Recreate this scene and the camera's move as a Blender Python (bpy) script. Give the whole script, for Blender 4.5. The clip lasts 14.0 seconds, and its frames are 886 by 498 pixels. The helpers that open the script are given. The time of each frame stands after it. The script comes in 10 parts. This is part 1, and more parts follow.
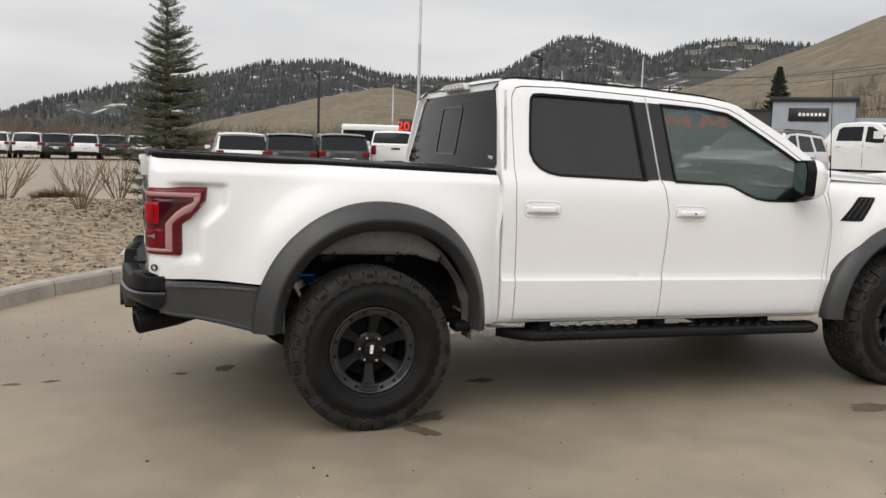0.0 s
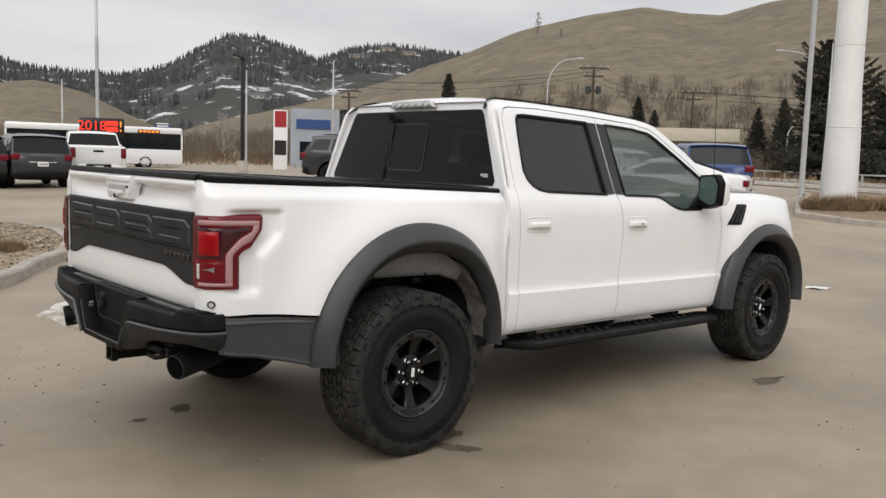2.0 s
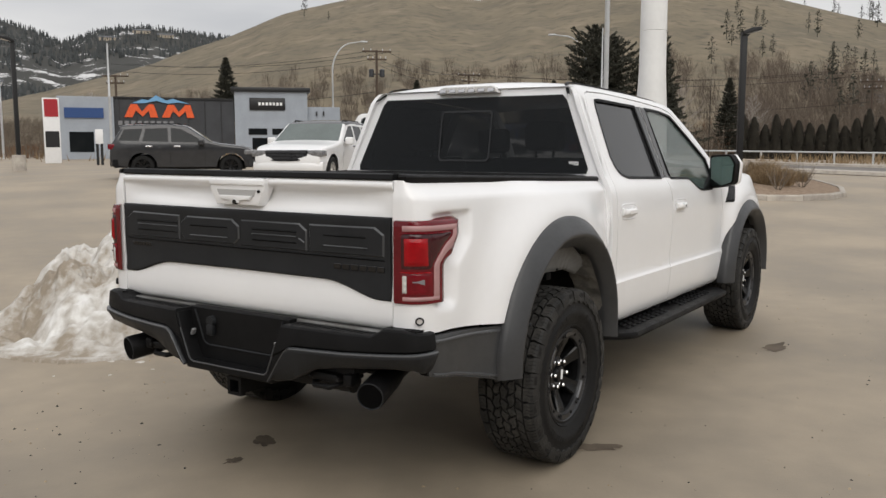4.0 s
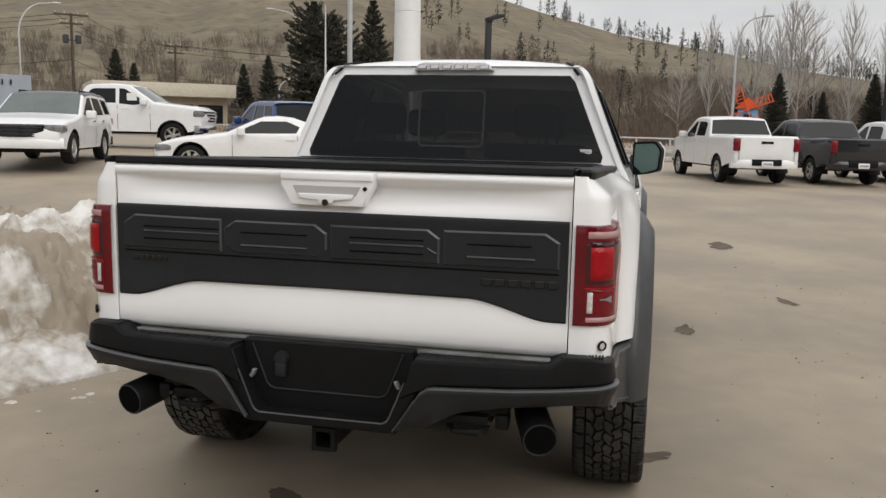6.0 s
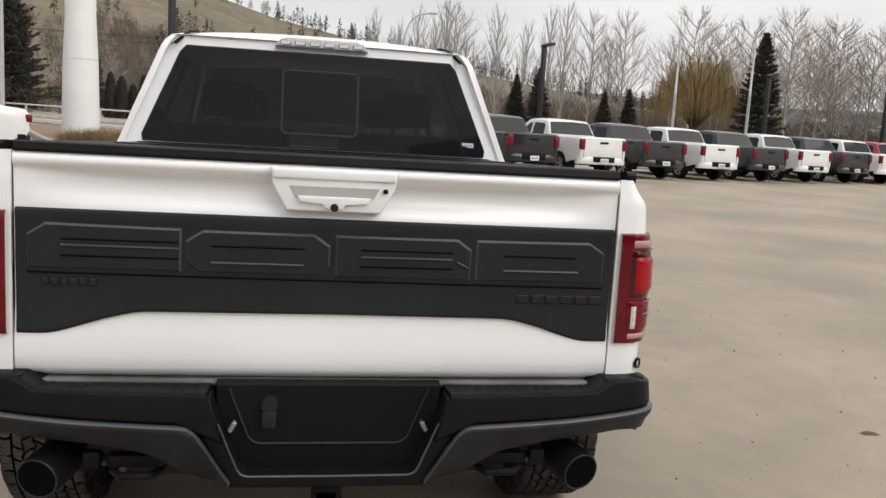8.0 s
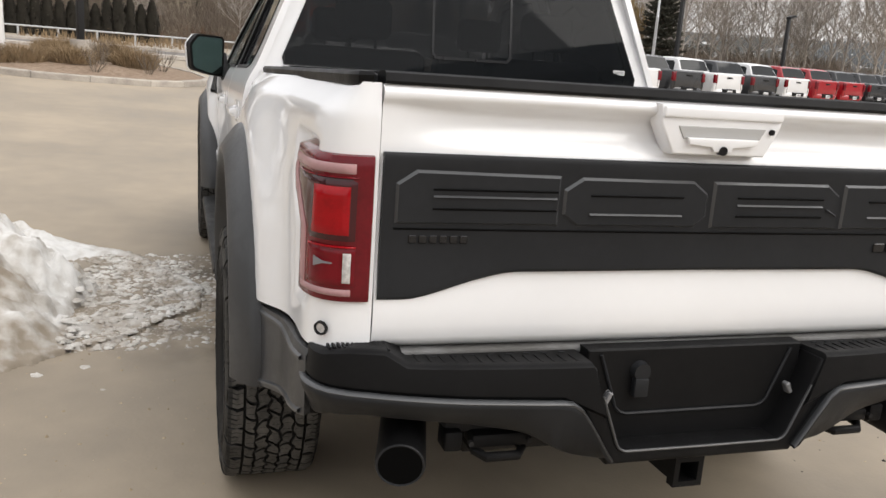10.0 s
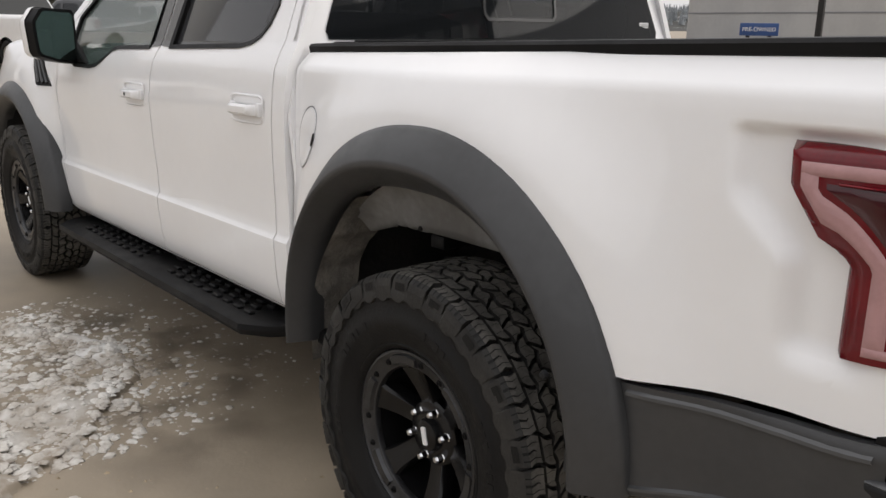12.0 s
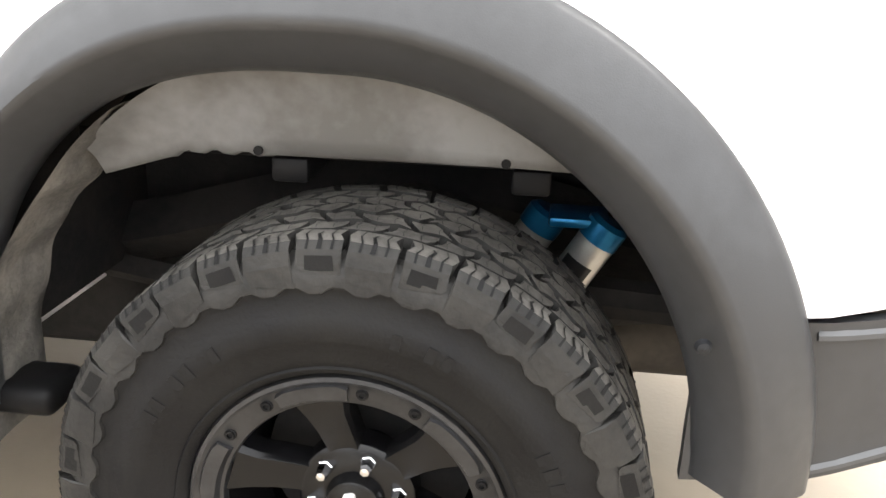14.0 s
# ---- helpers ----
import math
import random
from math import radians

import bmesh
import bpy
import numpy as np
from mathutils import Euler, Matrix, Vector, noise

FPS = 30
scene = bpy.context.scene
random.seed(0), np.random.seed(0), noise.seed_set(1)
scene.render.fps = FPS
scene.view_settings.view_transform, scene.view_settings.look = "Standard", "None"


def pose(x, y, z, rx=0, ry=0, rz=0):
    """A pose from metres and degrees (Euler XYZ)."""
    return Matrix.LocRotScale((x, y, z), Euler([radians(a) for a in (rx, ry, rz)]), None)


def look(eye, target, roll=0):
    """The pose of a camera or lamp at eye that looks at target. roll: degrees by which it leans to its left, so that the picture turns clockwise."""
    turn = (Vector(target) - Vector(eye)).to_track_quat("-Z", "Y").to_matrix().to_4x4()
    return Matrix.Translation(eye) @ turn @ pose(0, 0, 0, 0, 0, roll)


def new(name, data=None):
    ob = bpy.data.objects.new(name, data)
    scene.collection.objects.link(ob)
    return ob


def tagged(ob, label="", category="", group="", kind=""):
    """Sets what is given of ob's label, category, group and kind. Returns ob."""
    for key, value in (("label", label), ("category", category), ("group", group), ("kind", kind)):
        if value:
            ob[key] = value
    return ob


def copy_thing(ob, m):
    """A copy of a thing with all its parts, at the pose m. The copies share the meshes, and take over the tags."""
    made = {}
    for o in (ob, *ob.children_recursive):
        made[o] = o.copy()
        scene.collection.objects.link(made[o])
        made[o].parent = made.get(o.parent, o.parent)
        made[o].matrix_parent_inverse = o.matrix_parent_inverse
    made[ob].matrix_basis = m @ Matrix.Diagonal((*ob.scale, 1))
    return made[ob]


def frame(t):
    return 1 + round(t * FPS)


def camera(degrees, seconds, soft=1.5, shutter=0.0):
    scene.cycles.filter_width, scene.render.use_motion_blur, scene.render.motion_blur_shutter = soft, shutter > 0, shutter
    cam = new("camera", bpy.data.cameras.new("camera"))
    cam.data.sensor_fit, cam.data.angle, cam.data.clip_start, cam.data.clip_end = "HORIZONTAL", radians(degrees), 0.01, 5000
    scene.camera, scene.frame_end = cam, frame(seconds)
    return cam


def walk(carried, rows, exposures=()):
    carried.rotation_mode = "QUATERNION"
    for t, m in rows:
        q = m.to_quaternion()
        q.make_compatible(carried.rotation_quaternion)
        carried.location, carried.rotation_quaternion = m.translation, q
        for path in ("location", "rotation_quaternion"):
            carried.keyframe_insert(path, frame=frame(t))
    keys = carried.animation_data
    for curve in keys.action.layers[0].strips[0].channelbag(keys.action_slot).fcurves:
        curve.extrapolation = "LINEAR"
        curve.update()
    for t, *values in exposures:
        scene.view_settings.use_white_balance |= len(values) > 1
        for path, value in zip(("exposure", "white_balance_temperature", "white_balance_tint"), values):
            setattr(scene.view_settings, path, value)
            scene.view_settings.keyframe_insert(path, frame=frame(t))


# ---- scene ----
cam = camera(55.3, 14.0)
PATH = [
    (0, (-1.165, -5.332, 1.507), (-0.488, -3.465, 1.274), 1.7),
    (0.5, (-1.6, -5.132, 1.51), (-0.733, -3.345, 1.28), 1.8),
    (1, (-2.031, -4.936, 1.535), (-1.007, -3.231, 1.32), 2.5),
    (1.5, (-2.364, -4.644, 1.548), (-1.198, -3.033, 1.34), 2.0),
    (2, (-2.82, -4.394, 1.561), (-1.49, -2.915, 1.35), 1.7),
    (2.2, (-2.923, -4.277, 1.56), (-1.559, -2.83, 1.343), 1.5),
    (4.3, (-3.873, -2.508, 1.573), (-2.139, -1.542, 1.331), 0.0),
    (4.5, (-3.899, -2.323, 1.593), (-2.122, -1.437, 1.35), 0.0),
    (5, (-3.857, -1.845, 1.587), (-2.018, -1.099, 1.336), -0.7),
    (5.5, (-3.869, -1.412, 1.573), (-1.977, -0.824, 1.296), -0.0),
    (6, (-3.848, -1.025, 1.585), (-1.918, -0.584, 1.3), 1.1),
    (6.5, (-3.737, -0.698, 1.569), (-1.78, -0.4, 1.286), 0.2),
    (7, (-3.694, -0.347, 1.565), (-1.712, -0.354, 1.3), 1.9),
    (7.2, (-3.665, -0.261, 1.568), (-1.684, -0.356, 1.308), 2.3),
    (9.3, (-3.07, 0.799, 1.528), (-1.179, 0.268, 1.149), 5.0),
    (9.5, (-3.035, 0.909, 1.519), (-1.147, 0.408, 1.09), 5.2),
    (10, (-2.905, 1.241, 1.511), (-1.05, 0.648, 1.057), 4.2),
    (10.5, (-2.562, 1.482, 1.507), (-0.727, 0.83, 1.052), 3.1),
    (11, (-2.274, 1.786, 1.479), (-0.54, 0.9, 1.022), 3.5),
    (11.5, (-1.894, 2.102, 1.48), (-0.3, 0.989, 1.011), 2.6),
    (12, (-1.545, 2.285, 1.461), (-0.061, 1.046, 0.948), 0.9),
    (12.5, (-1.221, 2.452, 1.449), (0.019, 0.984, 0.896), 1.7),
    (13, (-0.873, 2.343, 1.381), (0.122, 0.725, 0.756), 1.8),
    (13.5, (-0.546, 2.22, 1.311), (0.075, 0.453, 0.607), 2.4),
    (14, (-0.24, 2.067, 1.228), (-0.016, 0.201, 0.544), 2.6),
]
walk(cam, [(t, look(eye, target, roll)) for t, eye, target, roll in PATH],
     exposures=[(0, 0.10, 6510, 10), (2, 0.08, 6510, 10), (4.5, 0.02, 6520, 10), (6, 0.05, 6510, 10), (7.2, 0.09, 6510, 10), (9.3, 0.54, 6560, 11), (10, 0.54, 6550, 11), (10.5, 0.40, 6550, 12), (11.5, 0.33, 6580, 12), (12, 0.32, 6580, 12), (12.5, 0.46, 6550, 11), (13, 0.44, 6550, 11), (13.2, 0.52, 6550, 11), (13.5, 1.2, 6560, 11), (14, 2.42, 6530, 10)])

# world and light: an even winter overcast
SUN_EL, SUN_AZ = 40.0, 222.0
world = bpy.data.worlds.new("overcast_sky")
scene.world = world
world.use_nodes = True
wn, wl = world.node_tree.nodes, world.node_tree.links
wn.clear()
w_out = wn.new("ShaderNodeOutputWorld")
w_bg = wn.new("ShaderNodeBackground")
w_sky = wn.new("ShaderNodeTexSky")
w_sky.sky_type = "NISHITA"
w_sky.sun_disc = False
w_sky.sun_elevation = radians(SUN_EL)
w_sky.sun_rotation = radians(SUN_AZ)
w_sky.air_density, w_sky.dust_density, w_sky.ozone_density = 1.0, 4.0, 1.0
w_tc = wn.new("ShaderNodeTexCoord")
w_map = wn.new("ShaderNodeMapping")
w_map.inputs["Scale"].default_value = (1.2, 1.2, 5.0)
w_noise = wn.new("ShaderNodeTexNoise")
w_noise.inputs["Scale"].default_value = 1.6
w_noise.inputs["Detail"].default_value = 6
w_ramp = wn.new("ShaderNodeValToRGB")
w_ramp.color_ramp.elements[0].position, w_ramp.color_ramp.elements[0].color = 0.3, (6.5, 6.6, 6.85, 1)
w_ramp.color_ramp.elements[1].position, w_ramp.color_ramp.elements[1].color = 0.66, (9.6, 9.5, 9.4, 1)
w_mix = wn.new("ShaderNodeMix")
w_mix.data_type = "RGBA"
w_mix.inputs["Factor"].default_value = 0.93
# an overcast dome: brighter overhead than low over the hills
w_sep = wn.new("ShaderNodeSeparateXYZ")
w_dome = wn.new("ShaderNodeMapRange")
w_dome.inputs["To Min"].default_value, w_dome.inputs["To Max"].default_value = 0.82, 1.45
w_mul = wn.new("ShaderNodeVectorMath")
w_mul.operation = "SCALE"
wl.new(w_tc.outputs["Generated"], w_sep.inputs["Vector"])
wl.new(w_sep.outputs["Z"], w_dome.inputs["Value"])
wl.new(w_dome.outputs["Result"], w_mul.inputs["Scale"])
wl.new(w_mix.outputs["Result"], w_mul.inputs[0])
wl.new(w_tc.outputs["Generated"], w_map.inputs["Vector"])
wl.new(w_map.outputs["Vector"], w_noise.inputs["Vector"])
wl.new(w_noise.outputs["Fac"], w_ramp.inputs["Fac"])
wl.new(w_sky.outputs["Color"], w_mix.inputs["A"])
wl.new(w_ramp.outputs["Color"], w_mix.inputs["B"])
wl.new(w_mul.outputs["Vector"], w_bg.inputs["Color"])
w_bg.inputs["Strength"].default_value = 0.094
wl.new(w_bg.outputs["Background"], w_out.inputs["Surface"])

sun = new("sun", bpy.data.lights.new("sun", "SUN"))
sun.data.energy, sun.data.angle, sun.data.color = 1.4, radians(55), (1.0, 0.97, 0.92)
sun.matrix_world = look((0, 0, 0), (-math.sin(radians(SUN_AZ)) * math.cos(radians(SUN_EL)), -math.cos(radians(SUN_AZ)) * math.cos(radians(SUN_EL)), -math.sin(radians(SUN_EL))))
scene.view_settings.exposure = 0.0

# ---- materials ----
MATS = {}


def material(name, color, rough=0.5, metal=0.0, vary=0.0, scale=6.0, bump=0.0, bump_scale=40.0, color2=None, detail=5, coat=0.0, spread=0.0,
             alpha=1.0, emit=None, strength=0.0, transmission=0.0, ior=1.45, spec=0.5, rough2=None, lo=0.35, hi=0.65, obj=True):
    """A procedural surface: two colours mixed by noise at two scales, a fine bump, and an even shift between pieces."""
    m = bpy.data.materials.new(name)
    m.use_nodes = True
    n, l = m.node_tree.nodes, m.node_tree.links
    b = n["Principled BSDF"]
    c1 = (*color, 1.0)
    c2 = (*(color2 or tuple(min(1.0, c * (1 - vary)) for c in color)), 1.0)
    b.inputs["Base Color"].default_value = c1
    b.inputs["Roughness"].default_value = rough
    b.inputs["Metallic"].default_value = metal
    b.inputs["Alpha"].default_value = alpha
    b.inputs["Coat Weight"].default_value = coat
    b.inputs["Coat Roughness"].default_value = 0.04
    b.inputs["Transmission Weight"].default_value = transmission
    b.inputs["IOR"].default_value = ior
    b.inputs["Specular IOR Level"].default_value = spec
    if emit:
        b.inputs["Emission Color"].default_value = (*emit, 1)
        b.inputs["Emission Strength"].default_value = strength
    tc = n.new("ShaderNodeTexCoord")
    src = tc.outputs["Object"]
    if vary or color2 or rough2 is not None:
        n1 = n.new("ShaderNodeTexNoise")
        n1.inputs["Scale"].default_value, n1.inputs["Detail"].default_value = scale, detail
        n2 = n.new("ShaderNodeTexNoise")
        n2.inputs["Scale"].default_value, n2.inputs["Detail"].default_value = scale * 9, 3
        add = n.new("ShaderNodeMath")
        add.operation = "MULTIPLY_ADD"
        add.inputs[1].default_value = 0.35
        l.new(src, n1.inputs["Vector"])
        l.new(src, n2.inputs["Vector"])
        l.new(n2.outputs["Fac"], add.inputs[0])
        l.new(n1.outputs["Fac"], add.inputs[2])
        mr = n.new("ShaderNodeMapRange")
        mr.inputs["From Min"].default_value, mr.inputs["From Max"].default_value = lo + 0.175, hi + 0.175
        l.new(add.outputs[0], mr.inputs["Value"])
        mx = n.new("ShaderNodeMix")
        mx.data_type = "RGBA"
        mx.inputs["A"].default_value, mx.inputs["B"].default_value = c1, c2
        l.new(mr.outputs["Result"], mx.inputs["Factor"])
        col = mx.outputs["Result"]
        if spread:
            oi = n.new("ShaderNodeObjectInfo")
            hs = n.new("ShaderNodeHueSaturation")
            ma = n.new("ShaderNodeMapRange")
            ma.inputs["To Min"].default_value, ma.inputs["To Max"].default_value = 1 - spread, 1 + spread
            l.new(oi.outputs["Random"], ma.inputs["Value"])
            l.new(ma.outputs["Result"], hs.inputs["Value"])
            l.new(col, hs.inputs["Color"])
            col = hs.outputs["Color"]
        l.new(col, b.inputs["Base Color"])
        if rough2 is not None:
            rr = n.new("ShaderNodeMapRange")
            rr.inputs["To Min"].default_value, rr.inputs["To Max"].default_value = rough, rough2
            l.new(mr.outputs["Result"], rr.inputs["Value"])
            l.new(rr.outputs["Result"], b.inputs["Roughness"])
    if bump:
        nb = n.new("ShaderNodeTexNoise")
        nb.inputs["Scale"].default_value, nb.inputs["Detail"].default_value = bump_scale, 6
        bp = n.new("ShaderNodeBump")
        bp.inputs["Strength"].default_value, bp.inputs["Distance"].default_value = bump, 0.01
        l.new(src, nb.inputs["Vector"])
        l.new(nb.outputs["Fac"], bp.inputs["Height"])
        l.new(bp.outputs["Normal"], b.inputs["Normal"])
    MATS[name] = m
    return m


M_WHITE = material("white_paint", (0.82, 0.82, 0.825), 0.38, vary=0.03, scale=2.0, coat=0.8)
M_FLARE = material("satin_grey_moulding", (0.038, 0.039, 0.041), 0.36, vary=0.25, scale=5, bump=0.05, bump_scale=500, rough2=0.46, spec=0.6)
M_PLASTIC = material("grey_plastic", (0.0165, 0.0175, 0.0195), 0.44, vary=0.25, scale=5, bump=0.06, bump_scale=500, rough2=0.52, spec=0.28)
# paler copy of the plastic: the sky's shine on edges is in the colour
M_RIDGE_LIT = material("lit_ridge", (0.050, 0.052, 0.055), 0.3, vary=0.2, scale=5, spec=0.8)
M_BORESHADE = material("bore_shade", (0.003, 0.003, 0.003), 0.9, spec=0.05)
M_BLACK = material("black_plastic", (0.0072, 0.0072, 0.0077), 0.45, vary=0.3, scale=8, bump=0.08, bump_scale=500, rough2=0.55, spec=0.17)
M_GLOSSBLACK = material("gloss_black", (0.012, 0.012, 0.013), 0.12, vary=0.2, scale=4)
M_RUBBER = material("tyre_rubber", (0.0068, 0.0068, 0.0073), 0.5, spec=0.2, color2=(0.012, 0.0117, 0.0112), scale=7, bump=0.15, bump_scale=160, rough2=0.7)
M_LUG = material("shoulder_rubber", (0.015, 0.0148, 0.0145), 0.55, color2=(0.031, 0.030, 0.028), scale=8, bump=0.2, bump_scale=140, spec=0.25)
M_TREAD = material("dusty_tread", (0.060, 0.0575, 0.053), 0.75, color2=(0.125, 0.118, 0.107), scale=9, bump=0.25, bump_scale=140, spec=0.15)
# dark copy of the dusty tread, its light taken down in the colour
M_TREADDIM = material("dim_tread", (0.026, 0.0255, 0.0245), 0.7, color2=(0.060, 0.057, 0.052), scale=9, bump=0.25, bump_scale=140, spec=0.15)
M_RIM = material("satin_black_rim", (0.0055, 0.0055, 0.006), 0.27, metal=0.0, vary=0.3, scale=9, spec=0.36)
M_RING = material("grey_metal_ring", (0.060, 0.061, 0.064), 0.32, metal=0.7, vary=0.35, scale=12, bump=0.05, bump_scale=120)
M_CHROME = material("chrome", (0.72, 0.72, 0.74), 0.12, metal=1.0)
M_STEEL = material("galvanised_steel", (0.42, 0.43, 0.44), 0.45, metal=0.6, vary=0.25, scale=7, bump=0.04)
M_UNDER = material("underbody", (0.017, 0.0175, 0.0185), 0.8, color2=(0.032, 0.030, 0.029), spec=0.15, scale=5, bump=0.2, bump_scale=60)
M_DUSTY = material("dusty_steel", (0.085, 0.075, 0.062), 0.75, color2=(0.05, 0.045, 0.04), scale=6, bump=0.1, bump_scale=60, spec=0.2)
M_LINER = material("grey_inner_panel", (0.180, 0.180, 0.178), 0.5, color2=(0.110, 0.107, 0.101), scale=5, bump=0.06, bump_scale=60)
M_FELT = material("felt_liner", (0.10, 0.095, 0.086), 0.95, color2=(0.19, 0.176, 0.155), scale=14, bump=0.8, bump_scale=26)
M_TINT = material("tinted_glass", (0.008, 0.009, 0.010), 0.02, spec=0.18, alpha=0.95)
# the green-grey base paints in the reflections that wash over the panes
M_GLASS = material("side_glass", (0.085, 0.115, 0.105), 0.02, alpha=0.48, spec=0.6)
# tinted glass with a greyer base, standing in for the sky it mirrors
M_PRIVACY = material("privacy_glass", (0.030, 0.031, 0.033), 0.02, spec=0.34, alpha=0.92)
M_REDLENS = material("dark_red_lens", (0.130, 0.003, 0.008), 0.14, spec=0.35, vary=0.3, scale=8, coat=0.25)
M_REDBRIGHT = material("bright_red_reflector", (0.33, 0.004, 0.008), 0.14, vary=0.25, scale=25, spec=0.3, coat=0.12)
M_REDMID = material("mid_red_lens", (0.16, 0.004, 0.010), 0.14, vary=0.25, scale=30, spec=0.35, coat=0.1)
M_PINK = material("pale_light_guide", (0.42, 0.24, 0.24), 0.25, vary=0.15, scale=14, spec=0.3, coat=0.15)
M_SMOKE = material("smoked_lens", (0.045, 0.004, 0.007), 0.12, coat=0.25, vary=0.2)
M_CLEAR = material("clear_lens", (0.62, 0.60, 0.58), 0.15, vary=0.35, scale=90, coat=0.7, bump=0.3, bump_scale=300)
M_SEAT = material("seat_cloth", (0.03, 0.03, 0.032), 0.8, vary=0.3)
M_BLUE = material("blue_anodised", (0.012, 0.16, 0.34), 0.28, metal=0.6, vary=0.2)
M_ALLOY = material("brushed_alloy", (0.62, 0.61, 0.58), 0.34, metal=0.8, vary=0.15, scale=14)

M_LOT = material("worn_lot_concrete", (0.338, 0.280, 0.208), 0.72, color2=(0.225, 0.188, 0.141), scale=0.42, bump=0.12, bump_scale=55, rough2=0.55, detail=9)
M_KERB = material("kerb_concrete", (0.42, 0.38, 0.33), 0.85, color2=(0.30, 0.27, 0.235), scale=3, bump=0.5, bump_scale=60, spread=0.08)
M_GRAVEL = material("gravel_bed", (0.37, 0.29, 0.185), 0.9, color2=(0.13, 0.10, 0.075), scale=9, bump=1.0, bump_scale=30)
M_STONE = material("gravel_stone", (0.47, 0.38, 0.255), 0.85, color2=(0.24, 0.185, 0.12), scale=8)
M_MULCH = material("bark_mulch", (0.17, 0.115, 0.075), 0.95, color2=(0.27, 0.20, 0.14), scale=8, bump=1.0, bump_scale=25)
M_SNOW = material("old_snow", (0.70, 0.69, 0.665), 0.6, color2=(0.27, 0.225, 0.17), scale=1.25, bump=0.8, bump_scale=13, lo=0.36, hi=0.58, detail=13)
M_WET = material("damp_stain", (0.13, 0.104, 0.078), 0.75, spec=0.2, vary=0.35, scale=6)
M_ROAD = material("road_asphalt", (0.17, 0.155, 0.14), 0.85, color2=(0.12, 0.11, 0.10), scale=0.6, bump=0.2)
M_GRASSHILL = material("dry_hillside", (0.178, 0.144, 0.094), 0.95, color2=(0.114, 0.096, 0.065), scale=0.045, detail=14, lo=0.30, hi=0.72)


def scrub_spots(m, tone, scale, lo, hi):
    """Dark scrub and bare earth scattered in spots over a slope."""
    n, l = m.node_tree.nodes, m.node_tree.links
    b = n["Principled BSDF"]
    old = b.inputs["Base Color"].links[0].from_socket
    tc, mp, vo, nz, mr, mx = n.new("ShaderNodeTexCoord"), n.new("ShaderNodeMapping"), n.new("ShaderNodeTexNoise"), n.new("ShaderNodeTexNoise"), n.new("ShaderNodeMapRange"), n.new("ShaderNodeMix")
    mp.inputs["Scale"].default_value = (1, 1, 1.2)
    vo.inputs["Scale"].default_value, vo.inputs["Detail"].default_value = scale, 6
    mr.inputs["From Min"].default_value, mr.inputs["From Max"].default_value = lo, hi
    mx.data_type = "RGBA"
    mx.inputs["B"].default_value = (*tone, 1)
    l.new(tc.outputs["Object"], mp.inputs["Vector"])
    l.new(mp.outputs["Vector"], vo.inputs["Vector"])
    l.new(vo.outputs["Fac"], mr.inputs["Value"])
    l.new(mr.outputs["Result"], mx.inputs["Factor"])
    l.new(old, mx.inputs["A"])
    l.new(mx.outputs["Result"], b.inputs["Base Color"])


scrub_spots(M_GRASSHILL, (0.085, 0.072, 0.048), 0.26, 0.50, 0.72)
scrub_spots(M_GRASSHILL, (0.215, 0.172, 0.118), 0.11, 0.54, 0.74)
M_FARHILL = material("forested_hill", (0.040, 0.040, 0.036), 0.95, color2=(0.55, 0.55, 0.55), scale=0.045, detail=12, lo=0.60, hi=0.66)
M_NEEDLE = material("spruce_needles", (0.100, 0.110, 0.072), 0.75, color2=(0.17, 0.18, 0.13), scale=4)
M_PINE = material("far_pine", (0.036, 0.036, 0.027), 0.95, color2=(0.062, 0.061, 0.046), scale=0.5)
# distance haze is mixed into these two wood colours, more in the second
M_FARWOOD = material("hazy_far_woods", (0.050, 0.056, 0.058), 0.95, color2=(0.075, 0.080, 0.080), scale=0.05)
M_HAZEWOOD = material("pale_hazy_woods", (0.17, 0.185, 0.195), 0.95, color2=(0.22, 0.235, 0.245), scale=0.05)
M_BARK = material("bark", (0.10, 0.075, 0.055), 0.95, vary=0.4, scale=12, bump=0.6)
M_TWIG = material("bare_twigs", (0.185, 0.152, 0.120), 0.95, vary=0.35, scale=3)
M_SHRUB = material("dry_shrub", (0.20, 0.125, 0.080), 0.95, vary=0.4, scale=6)
M_BROWNWOOD = material("brown_thicket", (0.125, 0.097, 0.076), 0.95, color2=(0.18, 0.145, 0.115), scale=0.06)
M_STRAW = material("straw_grass", (0.30, 0.215, 0.125), 0.95, vary=0.35, scale=5)
M_GROVE = material("grove_bark", (0.40, 0.36, 0.32), 0.95, vary=0.3, scale=0.5)
M_HEDGE = material("cedar_hedge", (0.024, 0.021, 0.016), 0.95, color2=(0.045, 0.040, 0.030), scale=0.8)
M_HEADLAMP = material("head_lamp_glass", (0.20, 0.20, 0.205), 0.15, vary=0.5, scale=14, coat=0.6)
M_WILLOW = material("willow_twigs", (0.27, 0.19, 0.085), 0.95, vary=0.3, scale=0.4)
M_POLE = material("black_pole", (0.010, 0.010, 0.011), 0.6, vary=0.2)
M_GALV = material("grey_pole", (0.52, 0.53, 0.54), 0.5, metal=0.3, vary=0.15, scale=2)
M_WOODPOLE = material("utility_pole_wood", (0.09, 0.065, 0.048), 0.9, vary=0.3, scale=3, bump=0.4)
M_COLUMN = material("white_column_paint", (0.74, 0.74, 0.73), 0.4, vary=0.08, scale=0.8)
M_WALLGREY = material("grey_stucco", (0.33, 0.36, 0.40), 0.85, vary=0.12, scale=0.8, bump=0.2)
